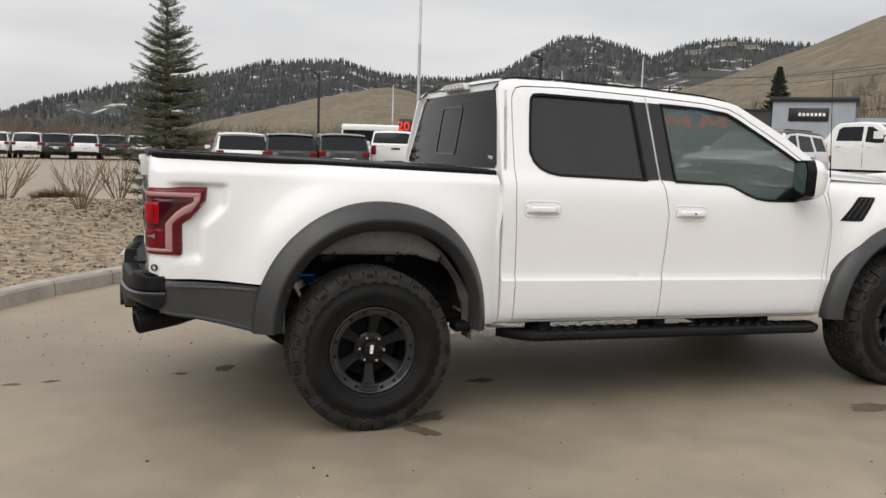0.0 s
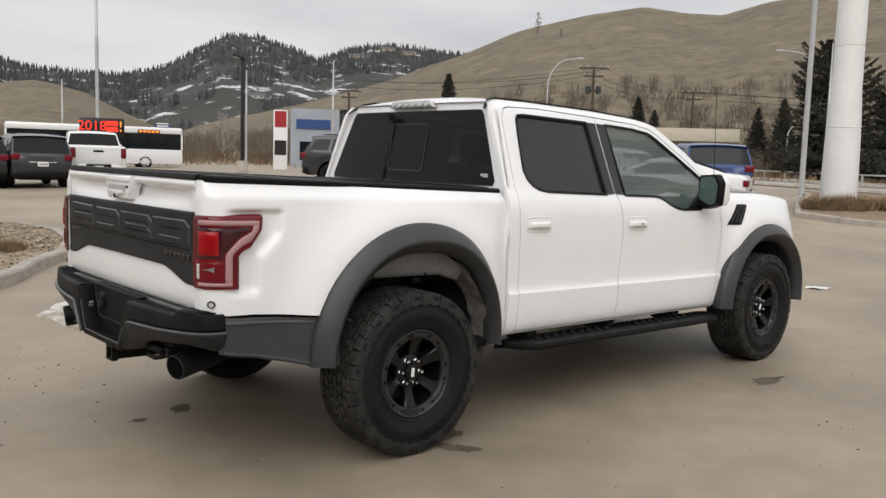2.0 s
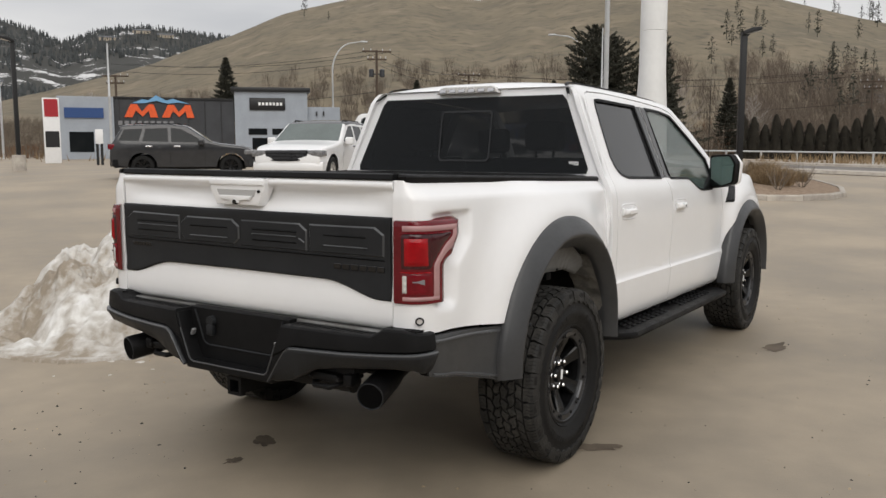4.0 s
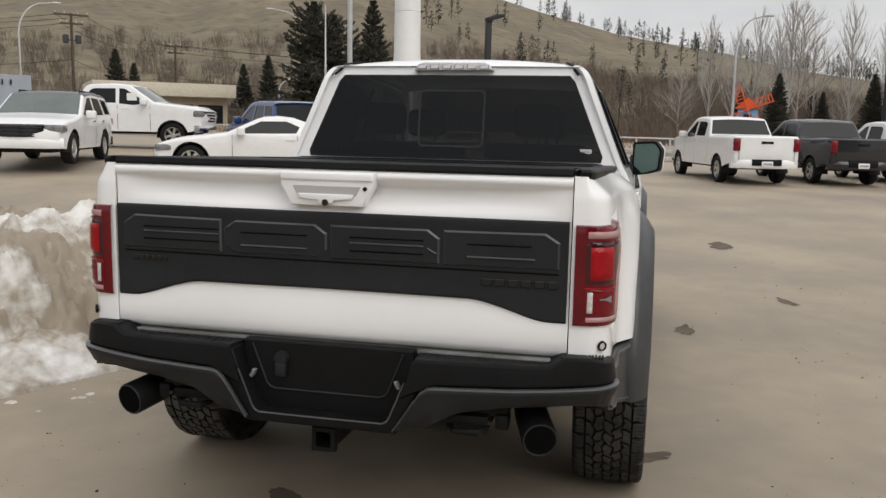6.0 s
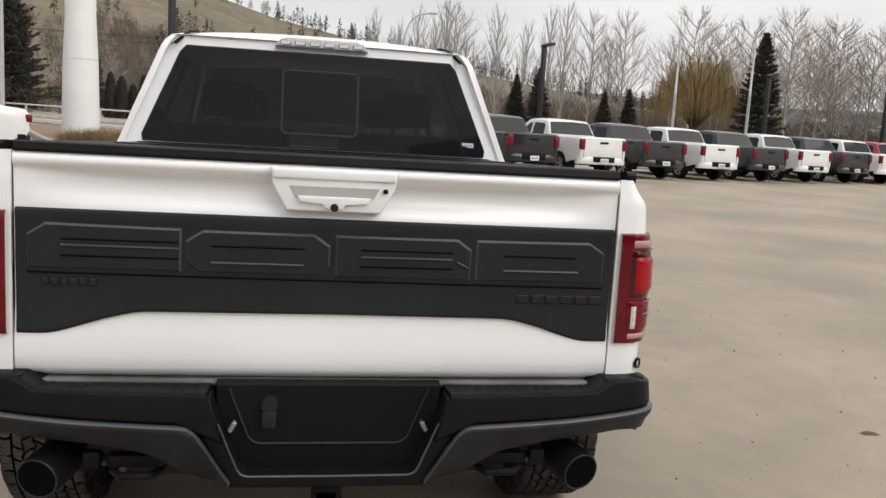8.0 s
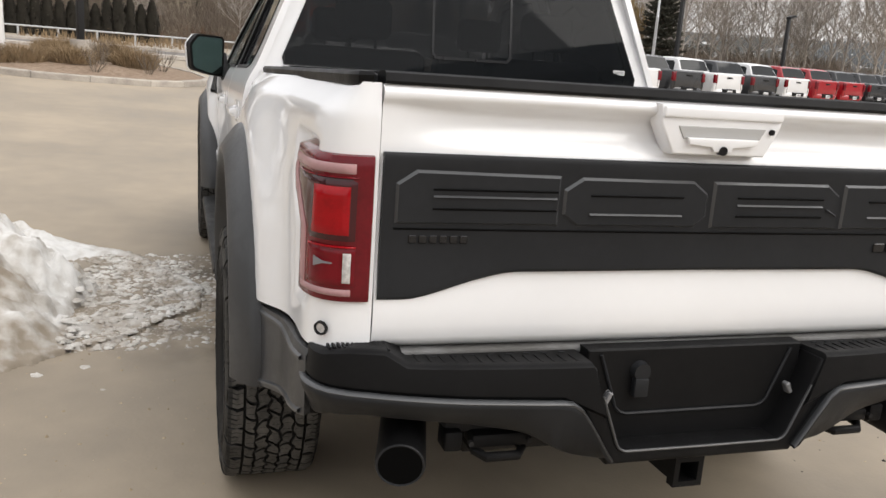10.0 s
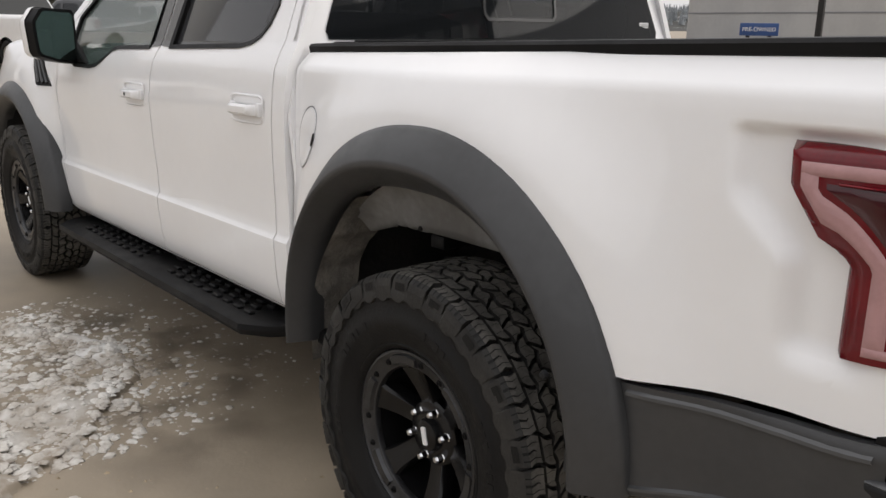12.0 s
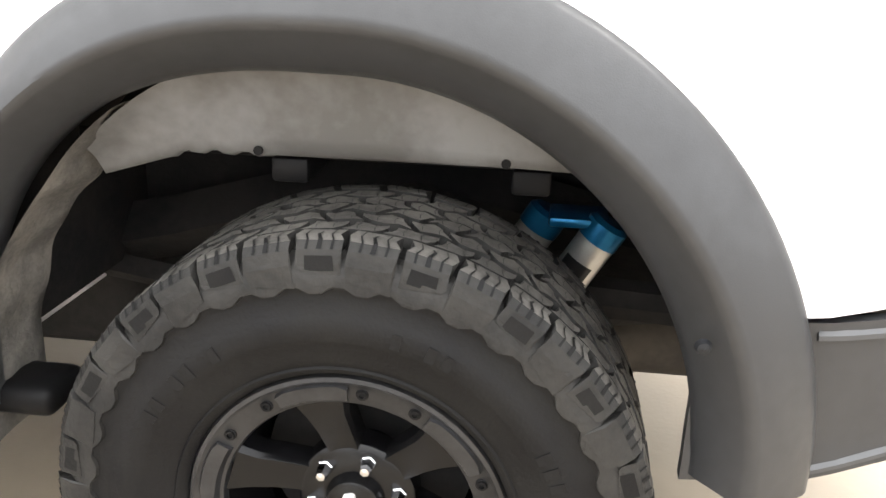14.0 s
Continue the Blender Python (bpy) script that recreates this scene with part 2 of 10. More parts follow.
M_WALLDARK = material("charcoal_cladding", (0.045, 0.047, 0.052), 0.7, vary=0.25, scale=0.7, bump=0.1)
M_WALLPALE = material("pale_metal_cladding", (0.40, 0.395, 0.385), 0.7, vary=0.1, scale=0.4)
M_BEIGE = material("beige_wall", (0.42, 0.36, 0.28), 0.9, vary=0.15, scale=0.6)
M_ORANGE = material("orange_paint", (0.72, 0.10, 0.02), 0.5, vary=0.15)
M_SKYBLUE = material("sky_blue_paint", (0.16, 0.36, 0.58), 0.5, vary=0.15)
M_SIGNBLUE = material("sign_blue", (0.02, 0.06, 0.19), 0.4, vary=0.1)
M_SIGNCYAN = material("sign_light_blue", (0.05, 0.26, 0.46), 0.4, vary=0.1)
M_SIGNWHITE = material("sign_white", (0.75, 0.75, 0.75), 0.4, vary=0.05)
M_SIGNBLACK = material("sign_black", (0.012, 0.012, 0.013), 0.35, vary=0.1)
M_LED = material("led_red", (0.5, 0.02, 0.01), 0.5, emit=(1.0, 0.03, 0.015), strength=1.1)
M_LEDAMBER = material("led_amber", (0.5, 0.2, 0.01), 0.5, emit=(1.0, 0.22, 0.03), strength=1.2)
M_VWHITE = material("parked_white_paint", (0.74, 0.74, 0.74), 0.25, vary=0.04, coat=0.5)
M_VBLACK = material("parked_black_paint", (0.014, 0.014, 0.016), 0.2, vary=0.2, coat=0.5)
M_VGREY = material("parked_dark_grey_paint", (0.024, 0.025, 0.028), 0.25, vary=0.15, coat=0.5)
M_VRED = material("parked_red_paint", (0.34, 0.012, 0.018), 0.25, vary=0.1, coat=0.5)
M_VBLUE = material("parked_blue_paint", (0.018, 0.045, 0.16), 0.25, vary=0.1, coat=0.5)
M_VGLASS = material("parked_vehicle_glass", (0.010, 0.012, 0.013), 0.05, spec=0.25)
# paler than the other glass: part of the sky's reflection is base colour
M_VSCREEN = material("windscreen_sky_tint", (0.085, 0.108, 0.100), 0.04, spec=1.0, vary=0.2, scale=2)
M_PLATE = material("bar_grey", (0.20, 0.20, 0.21), 0.5, vary=0.1)



def mottled(m, scale, lo, hi):
    """Breaks a thin film up into patches by noise, thinning out towards the film's rim."""
    n, l = m.node_tree.nodes, m.node_tree.links
    tc, nz, mr = n.new("ShaderNodeTexCoord"), n.new("ShaderNodeTexNoise"), n.new("ShaderNodeMapRange")
    nz.inputs["Scale"].default_value, nz.inputs["Detail"].default_value = scale, 8
    mr.inputs["From Min"].default_value, mr.inputs["From Max"].default_value = lo, hi
    mr.inputs["To Max"].default_value = 0.55
    l.new(tc.outputs["Object"], nz.inputs["Vector"])
    l.new(nz.outputs["Fac"], mr.inputs["Value"])
    flat, far, rim, both = n.new("ShaderNodeVectorMath"), n.new("ShaderNodeVectorMath"), n.new("ShaderNodeMapRange"), n.new("ShaderNodeMath")
    flat.operation, far.operation, both.operation = "MULTIPLY_ADD", "LENGTH", "MULTIPLY"
    flat.inputs[1].default_value, flat.inputs[2].default_value = (1, 1, 0), (-0.5, -0.5, 0)
    rim.inputs["From Min"].default_value, rim.inputs["From Max"].default_value = 0.38, 0.12
    l.new(tc.outputs["Generated"], flat.inputs[0])
    l.new(flat.outputs["Vector"], far.inputs[0])
    l.new(far.outputs["Value"], rim.inputs["Value"])
    l.new(mr.outputs["Result"], both.inputs[0])
    l.new(rim.outputs["Result"], both.inputs[1])
    l.new(both.outputs["Value"], n["Principled BSDF"].inputs["Alpha"])
    return m


M_DAMP = mottled(material("wet_concrete", (0.11, 0.09, 0.068), 0.35, vary=0.3, scale=5), 3.2, 0.46, 0.64)

# ---- builders ----


def put(ob, bm, mat, smooth=35):
    me = bpy.data.meshes.new(ob if isinstance(ob, str) else ob.name)
    bm.normal_update()
    bm.to_mesh(me)
    bm.free()
    for mm in (mat if isinstance(mat, (list, tuple)) else [mat]):
        me.materials.append(mm)
    if smooth:
        me.shade_smooth() if smooth >= 180 else shade(me, smooth)
    return me


def shade(me, angle):
    """Smooth faces, with edges steeper than the angle kept sharp."""
    me.shade_smooth()
    b = bmesh.new()
    b.from_mesh(me)
    lim = radians(angle)
    for e in b.edges:
        e.smooth = len(e.link_faces) == 2 and e.calc_face_angle(0.0) < lim
    b.to_mesh(me)
    b.free()


def part(name, bm, mat, parent=None, label="", smooth=35):
    ob = new(name, put(name, bm, mat, smooth))
    ob.parent = parent
    return tagged(ob, label)


def thing(name, label, category, m=None, group="", kind=""):
    ob = new(name)
    ob.empty_display_size = 0.2
    if m is not None:
        ob.matrix_basis = m
    return tagged(ob, label, category, group, kind)


def solid(name, bm, mat, label, category, group="", kind="", smooth=35, m=None):
    ob = new(name, put(name, bm, mat, smooth))
    if m is not None:
        ob.matrix_basis = m
    return tagged(ob, label, category, group, kind)


def box(bm, x0, x1, y0, y1, z0, z1, bevel=0.0, seg=2):
    vs = [bm.verts.new((x, y, z)) for x in (x0, x1) for y in (y0, y1) for z in (z0, z1)]
    fs = [bm.faces.new([vs[i] for i in q]) for q in ((0, 1, 3, 2), (4, 6, 7, 5), (0, 4, 5, 1), (2, 3, 7, 6), (0, 2, 6, 4), (1, 5, 7, 3))]
    if bevel:
        es = list({e for f in fs for e in f.edges})
        bmesh.ops.bevel(bm, geom=es, offset=bevel, segments=seg, affect="EDGES", profile=0.5)
    return bm


def tube(bm, a, b, r0, r1=None, n=12, caps=True):
    a, b = Vector(a), Vector(b)
    r1 = r0 if r1 is None else r1
    q = (b - a).to_track_quat("Z", "Y")
    rings = []
    for p, r in ((a, r0), (b, r1)):
        rings.append([bm.verts.new(p + q @ Vector((r * math.cos(2 * math.pi * k / n), r * math.sin(2 * math.pi * k / n), 0))) for k in range(n)])
    for k in range(n):
        bm.faces.new((rings[0][k], rings[0][(k + 1) % n], rings[1][(k + 1) % n], rings[1][k]))
    if caps:
        bm.faces.new(rings[0][::-1])
        bm.faces.new(rings[1])
    return bm


def pipe(bm, pts, r, n=8):
    """A round bar along points; r is a number or one radius for each point."""
    pts = [Vector(p) for p in pts]
    rs = r if isinstance(r, (list, tuple)) else [r] * len(pts)
    rings, up = [], Vector((0, 0, 1))
    for k, p in enumerate(pts):
        d = (pts[min(k + 1, len(pts) - 1)] - pts[max(k - 1, 0)]).normalized()
        s = d.cross(up)
        s = s.normalized() if s.length > 1e-4 else Vector((1, 0, 0))
        t = s.cross(d).normalized()
        rings.append([bm.verts.new(p + rs[k] * (math.cos(2 * math.pi * j / n) * s + math.sin(2 * math.pi * j / n) * t)) for j in range(n)])
    for a, b in zip(rings, rings[1:]):
        for j in range(n):
            bm.faces.new((a[j], a[(j + 1) % n], b[(j + 1) % n], b[j]))
    bm.faces.new(rings[0][::-1])
    bm.faces.new(rings[-1])
    return bm


def grid(bm, rows, close_u=False, close_v=False):
    """Faces between rows of points."""
    vs = [[bm.verts.new(p) for p in row] for row in rows]
    nu, nv = len(vs), len(vs[0])
    for i in range(nu if close_u else nu - 1):
        for j in range(nv if close_v else nv - 1):
            q = (vs[i][j], vs[i][(j + 1) % nv], vs[(i + 1) % nu][(j + 1) % nv], vs[(i + 1) % nu][j])
            if len(set(q)) == 4:
                bm.faces.new(q)
    return vs


def prism(bm, outline, lo, hi, axis="y", bevel=0.0, seg=2):
    """A closed outline pulled from lo to hi along an axis. The outline lies in the two other axes, in their order."""
    def p3(a, b, c):
        return {"x": (c, a, b), "y": (a, c, b), "z": (a, b, c)}[axis]
    a = [bm.verts.new(p3(u, v, lo)) for u, v in outline]
    b = [bm.verts.new(p3(u, v, hi)) for u, v in outline]
    fs = [bm.faces.new(a), bm.faces.new(b[::-1])]
    for k in range(len(a)):
        j = (k + 1) % len(a)
        fs.append(bm.faces.new((a[j], a[k], b[k], b[j])))
    bmesh.ops.recalc_face_normals(bm, faces=fs)
    if bevel:
        es = list({e for f in fs[:2] for e in f.edges})
        bmesh.ops.bevel(bm, geom=es, offset=bevel, segments=seg, affect="EDGES", profile=0.5)
    return bm


def lathe(bm, profile, n=32, axis="y", at=(0, 0, 0)):
    """Turns (radius, along) pairs round an axis through at."""
    rows = []
    for k in range(n):
        a = 2 * math.pi * k / n
        c, s = math.cos(a), math.sin(a)
        row = []
        for r, h in profile:
            p = {"x": (h, r * c, r * s), "y": (r * c, h, r * s), "z": (r * c, r * s, h)}[axis]
            row.append((p[0] + at[0], p[1] + at[1], p[2] + at[2]))
        rows.append(row)
    grid(bm, rows, close_u=True)
    return bm


def smooth01(a, b, x):
    t = max(0.0, min(1.0, (x - a) / (b - a)))
    return t * t * (3 - 2 * t)


def lerp_at(table, x):
    """A value read off a table of (x, value) by straight lines."""
    if x <= table[0][0]:
        return table[0][1]
    for (a, va), (b, vb) in zip(table, table[1:]):
        if x <= b:
            return va + (vb - va) * (x - a) / (b - a)
    return table[-1][1]


def letters(text, size, depth, mat, m, parent=None, name="lettering"):
    cu = bpy.data.curves.new(name, "FONT")
    cu.body, cu.size, cu.extrude, cu.align_x, cu.align_y = text, size, depth, "CENTER", "CENTER"
    tmp = bpy.data.objects.new(name, cu)
    scene.collection.objects.link(tmp)
    me = bpy.data.meshes.new_from_object(tmp)
    bpy.data.objects.remove(tmp)
    me.materials.clear()
    me.materials.append(mat)
    ob = new(name, me)
    ob.parent = parent
    ob.matrix_basis = m
    return ob


def steps(a, b, d):
    n = max(1, round((b - a) / d))
    return [a + (b - a) * k / n for k in range(1, n)]


def grown(loop, d):
    """The loop moved outwards by d."""
    n, out = len(loop), []
    area = sum(loop[k][0] * loop[(k + 1) % n][1] - loop[(k + 1) % n][0] * loop[k][1] for k in range(n))
    sgn = 1 if area > 0 else -1
    for k in range(n):
        a, b, c = Vector(loop[k - 1]), Vector(loop[k]), Vector(loop[(k + 1) % n])
        u, v = (b - a).normalized(), (c - b).normalized()
        na, nb = Vector((u.y, -u.x)) * sgn, Vector((v.y, -v.x)) * sgn
        m = (na + nb).normalized()
        out.append(tuple(b + m * d / max(0.4, m.dot(na))))
    return out


def sheet(outer, holes, mapping, xcuts, zcuts, thick=0.014, side=1):
    """A panel with holes, cut in an upright plane, bent by mapping(x, z, inset) and given thickness."""
    bm = bmesh.new()
    es = []
    for loop in (outer, *holes):
        vs = [bm.verts.new((x, 0, z)) for x, z in loop]
        es += [bm.edges.new((vs[k], vs[(k + 1) % len(vs)])) for k in range(len(vs))]
    bmesh.ops.triangle_fill(bm, use_beauty=True, use_dissolve=False, edges=es)
    for axis, cuts in (((1, 0, 0), xcuts), ((0, 0, 1), zcuts)):
        for c in cuts:
            co = (c, 0, 0) if axis[0] else (0, 0, c)
            bmesh.ops.bisect_plane(bm, geom=bm.verts[:] + bm.edges[:] + bm.faces[:], plane_co=co, plane_no=axis, dist=1e-5)
    src = [(v.co.x, v.co.z) for v in bm.verts]
    bmesh.ops.recalc_face_normals(bm, faces=bm.faces)
    if bm.faces[:][0].normal.y < 0:
        bmesh.ops.reverse_faces(bm, faces=bm.faces)
    bm.verts.index_update()
    edge = [e for e in bm.edges if len(e.link_faces) == 1]
    front = list(bm.verts)
    back = [bm.verts.new((0, 0, 0)) for _ in front]
    fs = list(bm.faces)
    rim = [(e.verts[0].index, e.verts[1].index, e.link_loops[0].vert.index) for e in edge]
    for f in fs:
        bm.faces.new([back[v.index] for v in reversed(f.verts)])
    for a, b, first in rim:
        if first != a:
            a, b = b, a
        bm.faces.new((front[b], front[a], back[a], back[b]))
    for k, (x, z) in enumerate(src):
        p, q = mapping(x, z, 0.0), mapping(x, z, thick)
        front[k].co = (p[0], side * p[1], p[2])
        back[k].co = (q[0], side * q[1], q[2])
    if side < 0:
        bmesh.ops.reverse_faces(bm, faces=bm.faces)
    return bm

# ---- the setting ----


def ground_z(x, y):
    """The lot is level round the truck and rises gently towards the parked cars ahead on the left."""
    d, a = math.hypot(x, y), math.degrees(math.atan2(y, x))
    rise = 0.72 * smooth01(6, 26, d) * math.exp(-((a - 38) / 32) ** 2)
    return rise + 0.06 * smooth01(12, 26, d)


def ground():
    rs = [0, 0.8, 1.6, 2.6, 3.8, 5, 6.5, 8, 10, 12, 14, 16, 18, 20, 23, 26, 30, 36, 44, 55, 70, 95, 140, 220, 400, 800, 1600, 3000]
    bm = bmesh.new()
    n = 96
    rows = [[(r * math.cos(2 * math.pi * k / n), r * math.sin(2 * math.pi * k / n), ground_z(r * math.cos(2 * math.pi * k / n), r * math.sin(2 * math.pi * k / n))) for k in range(n)] for r in rs[1:]]
    vs = grid(bm, rows, close_v=True)
    mid = bm.verts.new((0, 0, 0))
    for k in range(n):
        bm.faces.new((mid, vs[0][k], vs[0][(k + 1) % n]))
    bmesh.ops.recalc_face_normals(bm, faces=bm.faces)
    if bm.faces[0].normal.z < 0:
        bmesh.ops.reverse_faces(bm, faces=bm.faces)
    return solid("ground", bm, M_LOT, "pale brown worn concrete car lot", "ground", kind="structure", smooth=180)


ground()


def polar(bearing, r):
    return r * math.cos(radians(bearing)), r * math.sin(radians(bearing))


def hill(name, table, r0, r1, mat, label, rough, seed, steps_b=140, steps_r=22, power=1.15, drop=0.5):
    """A hillside whose crest stands over the horizon by the degrees of the table (bearing, degrees)."""
    b0, b1 = table[0][0], table[-1][0]
    bm = bmesh.new()
    rows = []
    for i in range(steps_b + 1):
        b = b0 + (b1 - b0) * i / steps_b
        e = lerp_at(table, b) if b0 < b1 else 0
        row = []
        for j in range(steps_r + 1):
            t = j / steps_r
            over = 1.0
            if t > 0.86:
                over = 1 - drop * ((t - 0.86) / 0.14) ** 2
            tt = min(t / 0.86, 1.0)
            r = r0 + (r1 - r0) * t
            rc = r0 + (r1 - r0) * 0.86
            x, y = polar(b, r)
            z = (1.5 + rc * math.tan(radians(e))) * (tt ** power) * over
            k = tt * (1.2 - tt) * 4
            nz = noise.fractal(Vector((x * 0.012 + seed, y * 0.012, 0)), 0.9, 2.1, 6)
            gully = abs(noise.noise(Vector((b * 0.55 + seed + t * 0.8, t * 0.2, 3.1))))
            z += rough * (r1 / 400) * (nz * 1.1 - gully * 1.7) * min(1.0, k) * (0.25 if tt > 0.98 else 1.0)
            row.append((x, y, z - 0.3 if j else -1.0))
        rows.append(row)
    grid(bm, rows)
    bmesh.ops.recalc_face_normals(bm, faces=bm.faces)
    if sum(f.normal.z for f in bm.faces) < 0:
        bmesh.ops.reverse_faces(bm, faces=bm.faces)
    return solid(name, bm, mat, label, "hill", kind="structure", smooth=180)


GRASS = [(-40, 0.3), (-32, 0.5), (-25, 1.5), (-18, 2.7), (-10, 3.9), (-5.1, 5.1), (-1.7, 5.7), (1.6, 6.3), (6.7, 7.7), (10.6, 8.9), (15, 10.3), (20, 11.2), (24, 10.9), (27.6, 10.4), (30.2, 9.7), (32.6, 9.9), (35.1, 10.3),
         (38.5, 9.85), (41.9, 9.1), (43.4, 8.7), (47.2, 7.0), (49.3, 6.3), (51.7, 5.3), (56, 4.0), (60, 2.9), (63, 2.2), (66, 1.2), (69, 0.3)]
SMALL = [(66, 1.2), (68.6, 2.4), (71.2, 3.7), (74, 4.3), (77.1, 3.75), (80.5, 2.85), (83, 2.2), (87, 1.2), (91, 0.3)]
FAR = [(-70, 0.7), (-56, 1.0), (-52, 1.5), (-50, 1.9), (-46, 2.3), (-30, 2.4), (-10, 3.0), (10, 5), (30, 6), (44, 6.6), (47.2, 7.0), (51.8, 7.5), (54.6, 7.1), (56.6, 6.3), (58.8, 7.2), (60.5, 7.6), (62.5, 7.6), (64.6, 6.3), (66.8, 5.1), (69.8, 4.7), (74, 4.75),
       (77.3, 5.6), (81.3, 5.4), (85.3, 4.4), (91.4, 3.4), (93.3, 2.9), (95.9, 2.0), (97.7, 1.3), (104, 0.9), (125, 0.8), (180, 0.9), (230, 0.8), (289, 0.7)]
hill("grass_hill", GRASS, 95, 430, M_GRASSHILL, "broad dry brown grass hillside", 0.9, 2.0, 220, 30)
hill("grass_knoll", SMALL, 230, 560, M_GRASSHILL, "low dry grass knoll below the woods", 1.2, 7.0, 60, 18)
hill("far_hill", FAR, 420, 1150, M_FARHILL, "far dark wooded hills with old snow", 2.2, 11.0, 300, 26)

# ---- kerbed islands, road, snow ----


def ring_grid(name, loop, z_of, mat, label, category, kind="structure", parent=None):
    """A filled outline cut into small cells, its height by z_of(x, y)."""
    bm = bmesh.new()
    vs = [bm.verts.new((x, y, 0)) for x, y in loop]
    es = [bm.edges.new((vs[k], vs[(k + 1) % len(vs)])) for k in range(len(vs))]
    bmesh.ops.triangle_fill(bm, use_beauty=True, edges=es)
    xs, ys = [p[0] for p in loop], [p[1] for p in loop]
    d = max(max(xs) - min(xs), max(ys) - min(ys)) / 26
    for axis, lo, hi in (((1, 0, 0), min(xs), max(xs)), ((0, 1, 0), min(ys), max(ys))):
        for c in steps(lo, hi, d):
            bmesh.ops.bisect_plane(bm, geom=bm.verts[:] + bm.edges[:] + bm.faces[:], plane_co=(c * axis[0], c * axis[1], 0), plane_no=axis, dist=1e-4)
    for v in bm.verts:
        v.co.z = z_of(v.co.x, v.co.y)
    bmesh.ops.recalc_face_normals(bm, faces=bm.faces)
    if sum(f.normal.z for f in bm.faces) < 0:
        bmesh.ops.reverse_faces(bm, faces=bm.faces)
    return solid(name, bm, mat, label, category, kind=kind, smooth=180)


def inside_by(loop, x, y):
    """How far the place lies inside the outline (below 0: outside)."""
    best, inn = 1e9, False
    for k in range(len(loop)):
        (ax, ay), (bx, by) = loop[k], loop[(k + 1) % len(loop)]
        dx, dy = bx - ax, by - ay
        t = max(0.0, min(1.0, ((x - ax) * dx + (y - ay) * dy) / (dx * dx + dy * dy)))
        best = min(best, math.hypot(x - ax - t * dx, y - ay - t * dy))
        if (ay > y) != (by > y) and x < (bx - ax) * (y - ay) / (by - ay) + ax:
            inn = not inn
    return best if inn else -best


def resample(loop, d):
    out = []
    for k in range(len(loop)):
        a, b = Vector(loop[k]), Vector(loop[(k + 1) % len(loop)])
        n = max(1, round((b - a).length / d))
        out += [tuple(a + (b - a) * j / n) for j in range(n)]
    return out


def kerb(name, loop, length=1.6, wide=0.16, high=0.15):
    """Cast kerb stones end to end with fine joints, each a piece of its own."""
    top = thing(name, "pale concrete kerb stones round a planted island", "kerb", kind="structure")
    rnd = random.Random(len(loop))
    pts = resample(loop, length)
    inner = grown(pts, -wide)
    for k in range(len(pts)):
        j = (k + 1) % len(pts)
        a, b, c, d = Vector(pts[k]), Vector(pts[j]), Vector(inner[j]), Vector(inner[k])
        g = 0.006 / max(0.05, (b - a).length)
        a2, b2, c2, d2 = a + (b - a) * g, b + (a - b) * g, c + (d - c) * g, d + (c - d) * g
        h = high + rnd.uniform(-0.004, 0.004)
        bm = bmesh.new()
        secs = []
        for o, i in ((a2, d2), (b2, c2)):
            gz = ground_z(o.x, o.y)
            secs.append([(*o, gz - 0.05), (*(o + (i - o) * 0.06), gz + h - 0.03), (*(o + (i - o) * 0.18), gz + h - 0.005), (*(o + (i - o) * 0.35), gz + h), (*i, gz + h), (*i, gz - 0.05)])
        vs = grid(bm, secs, close_v=True)
        bm.faces.new(vs[0])
        bm.faces.new(vs[1])
        bmesh.ops.recalc_face_normals(bm, faces=bm.faces)
        part("kerb_stone", bm, M_KERB, top, smooth=30)
    return top


ISLAND_A = [(-2.9, 1.95), (-2.31, 2.82), (-1.92, 3.46), (-1.42, 4.08), (-0.98, 4.66), (-0.50, 5.36), (0.06, 6.12), (0.52, 7.0), (1.2, 7.95), (1.75, 9.4), (2.05, 11.0), (1.8, 12.6), (0.6, 13.8), (-3, 14.0), (-7, 12.5), (-9.5, 8.5), (-9, 4.4), (-6.2, 2.1), (-4.0, 1.55)]
ISLAND_B = [(18.05, 5.6), (17.9, 4.4), (18.15, 3.2), (18.5, 1.9), (19.2, 1.15), (20.2, 0.62), (21.4, 0.45), (23.5, 0.8), (27, 2.0), (32, 3.8), (34, 6.5), (33, 10.2), (30.0, 11.2), (26, 9.0), (21, 7.0)]
INNER_A, INNER_B = grown(ISLAND_A, -0.16), grown(ISLAND_B, -0.16)


def bed_a(x, y):
    return ground_z(x, y) + 0.125 + 0.34 * smooth01(0.2, 3.4, inside_by(INNER_A, x, y)) + 0.02 * noise.noise(Vector((x * 2, y * 2, 0)))


def bed_b(x, y):
    return ground_z(x, y) + 0.125 + 0.12 * smooth01(0.2, 2.5, inside_by(INNER_B, x, y)) + 0.02 * noise.noise(Vector((x * 2, y * 2, 0)))


ring_grid("gravel_bed", INNER_A, bed_a, M_GRAVEL, "brown decorative gravel bed", "ground")
ring_grid("mulch_bed", INNER_B, bed_b, M_MULCH, "bare brown mulch bed of the island", "ground")
kerb("kerb_1", ISLAND_A)
kerb("kerb_2", ISLAND_B)


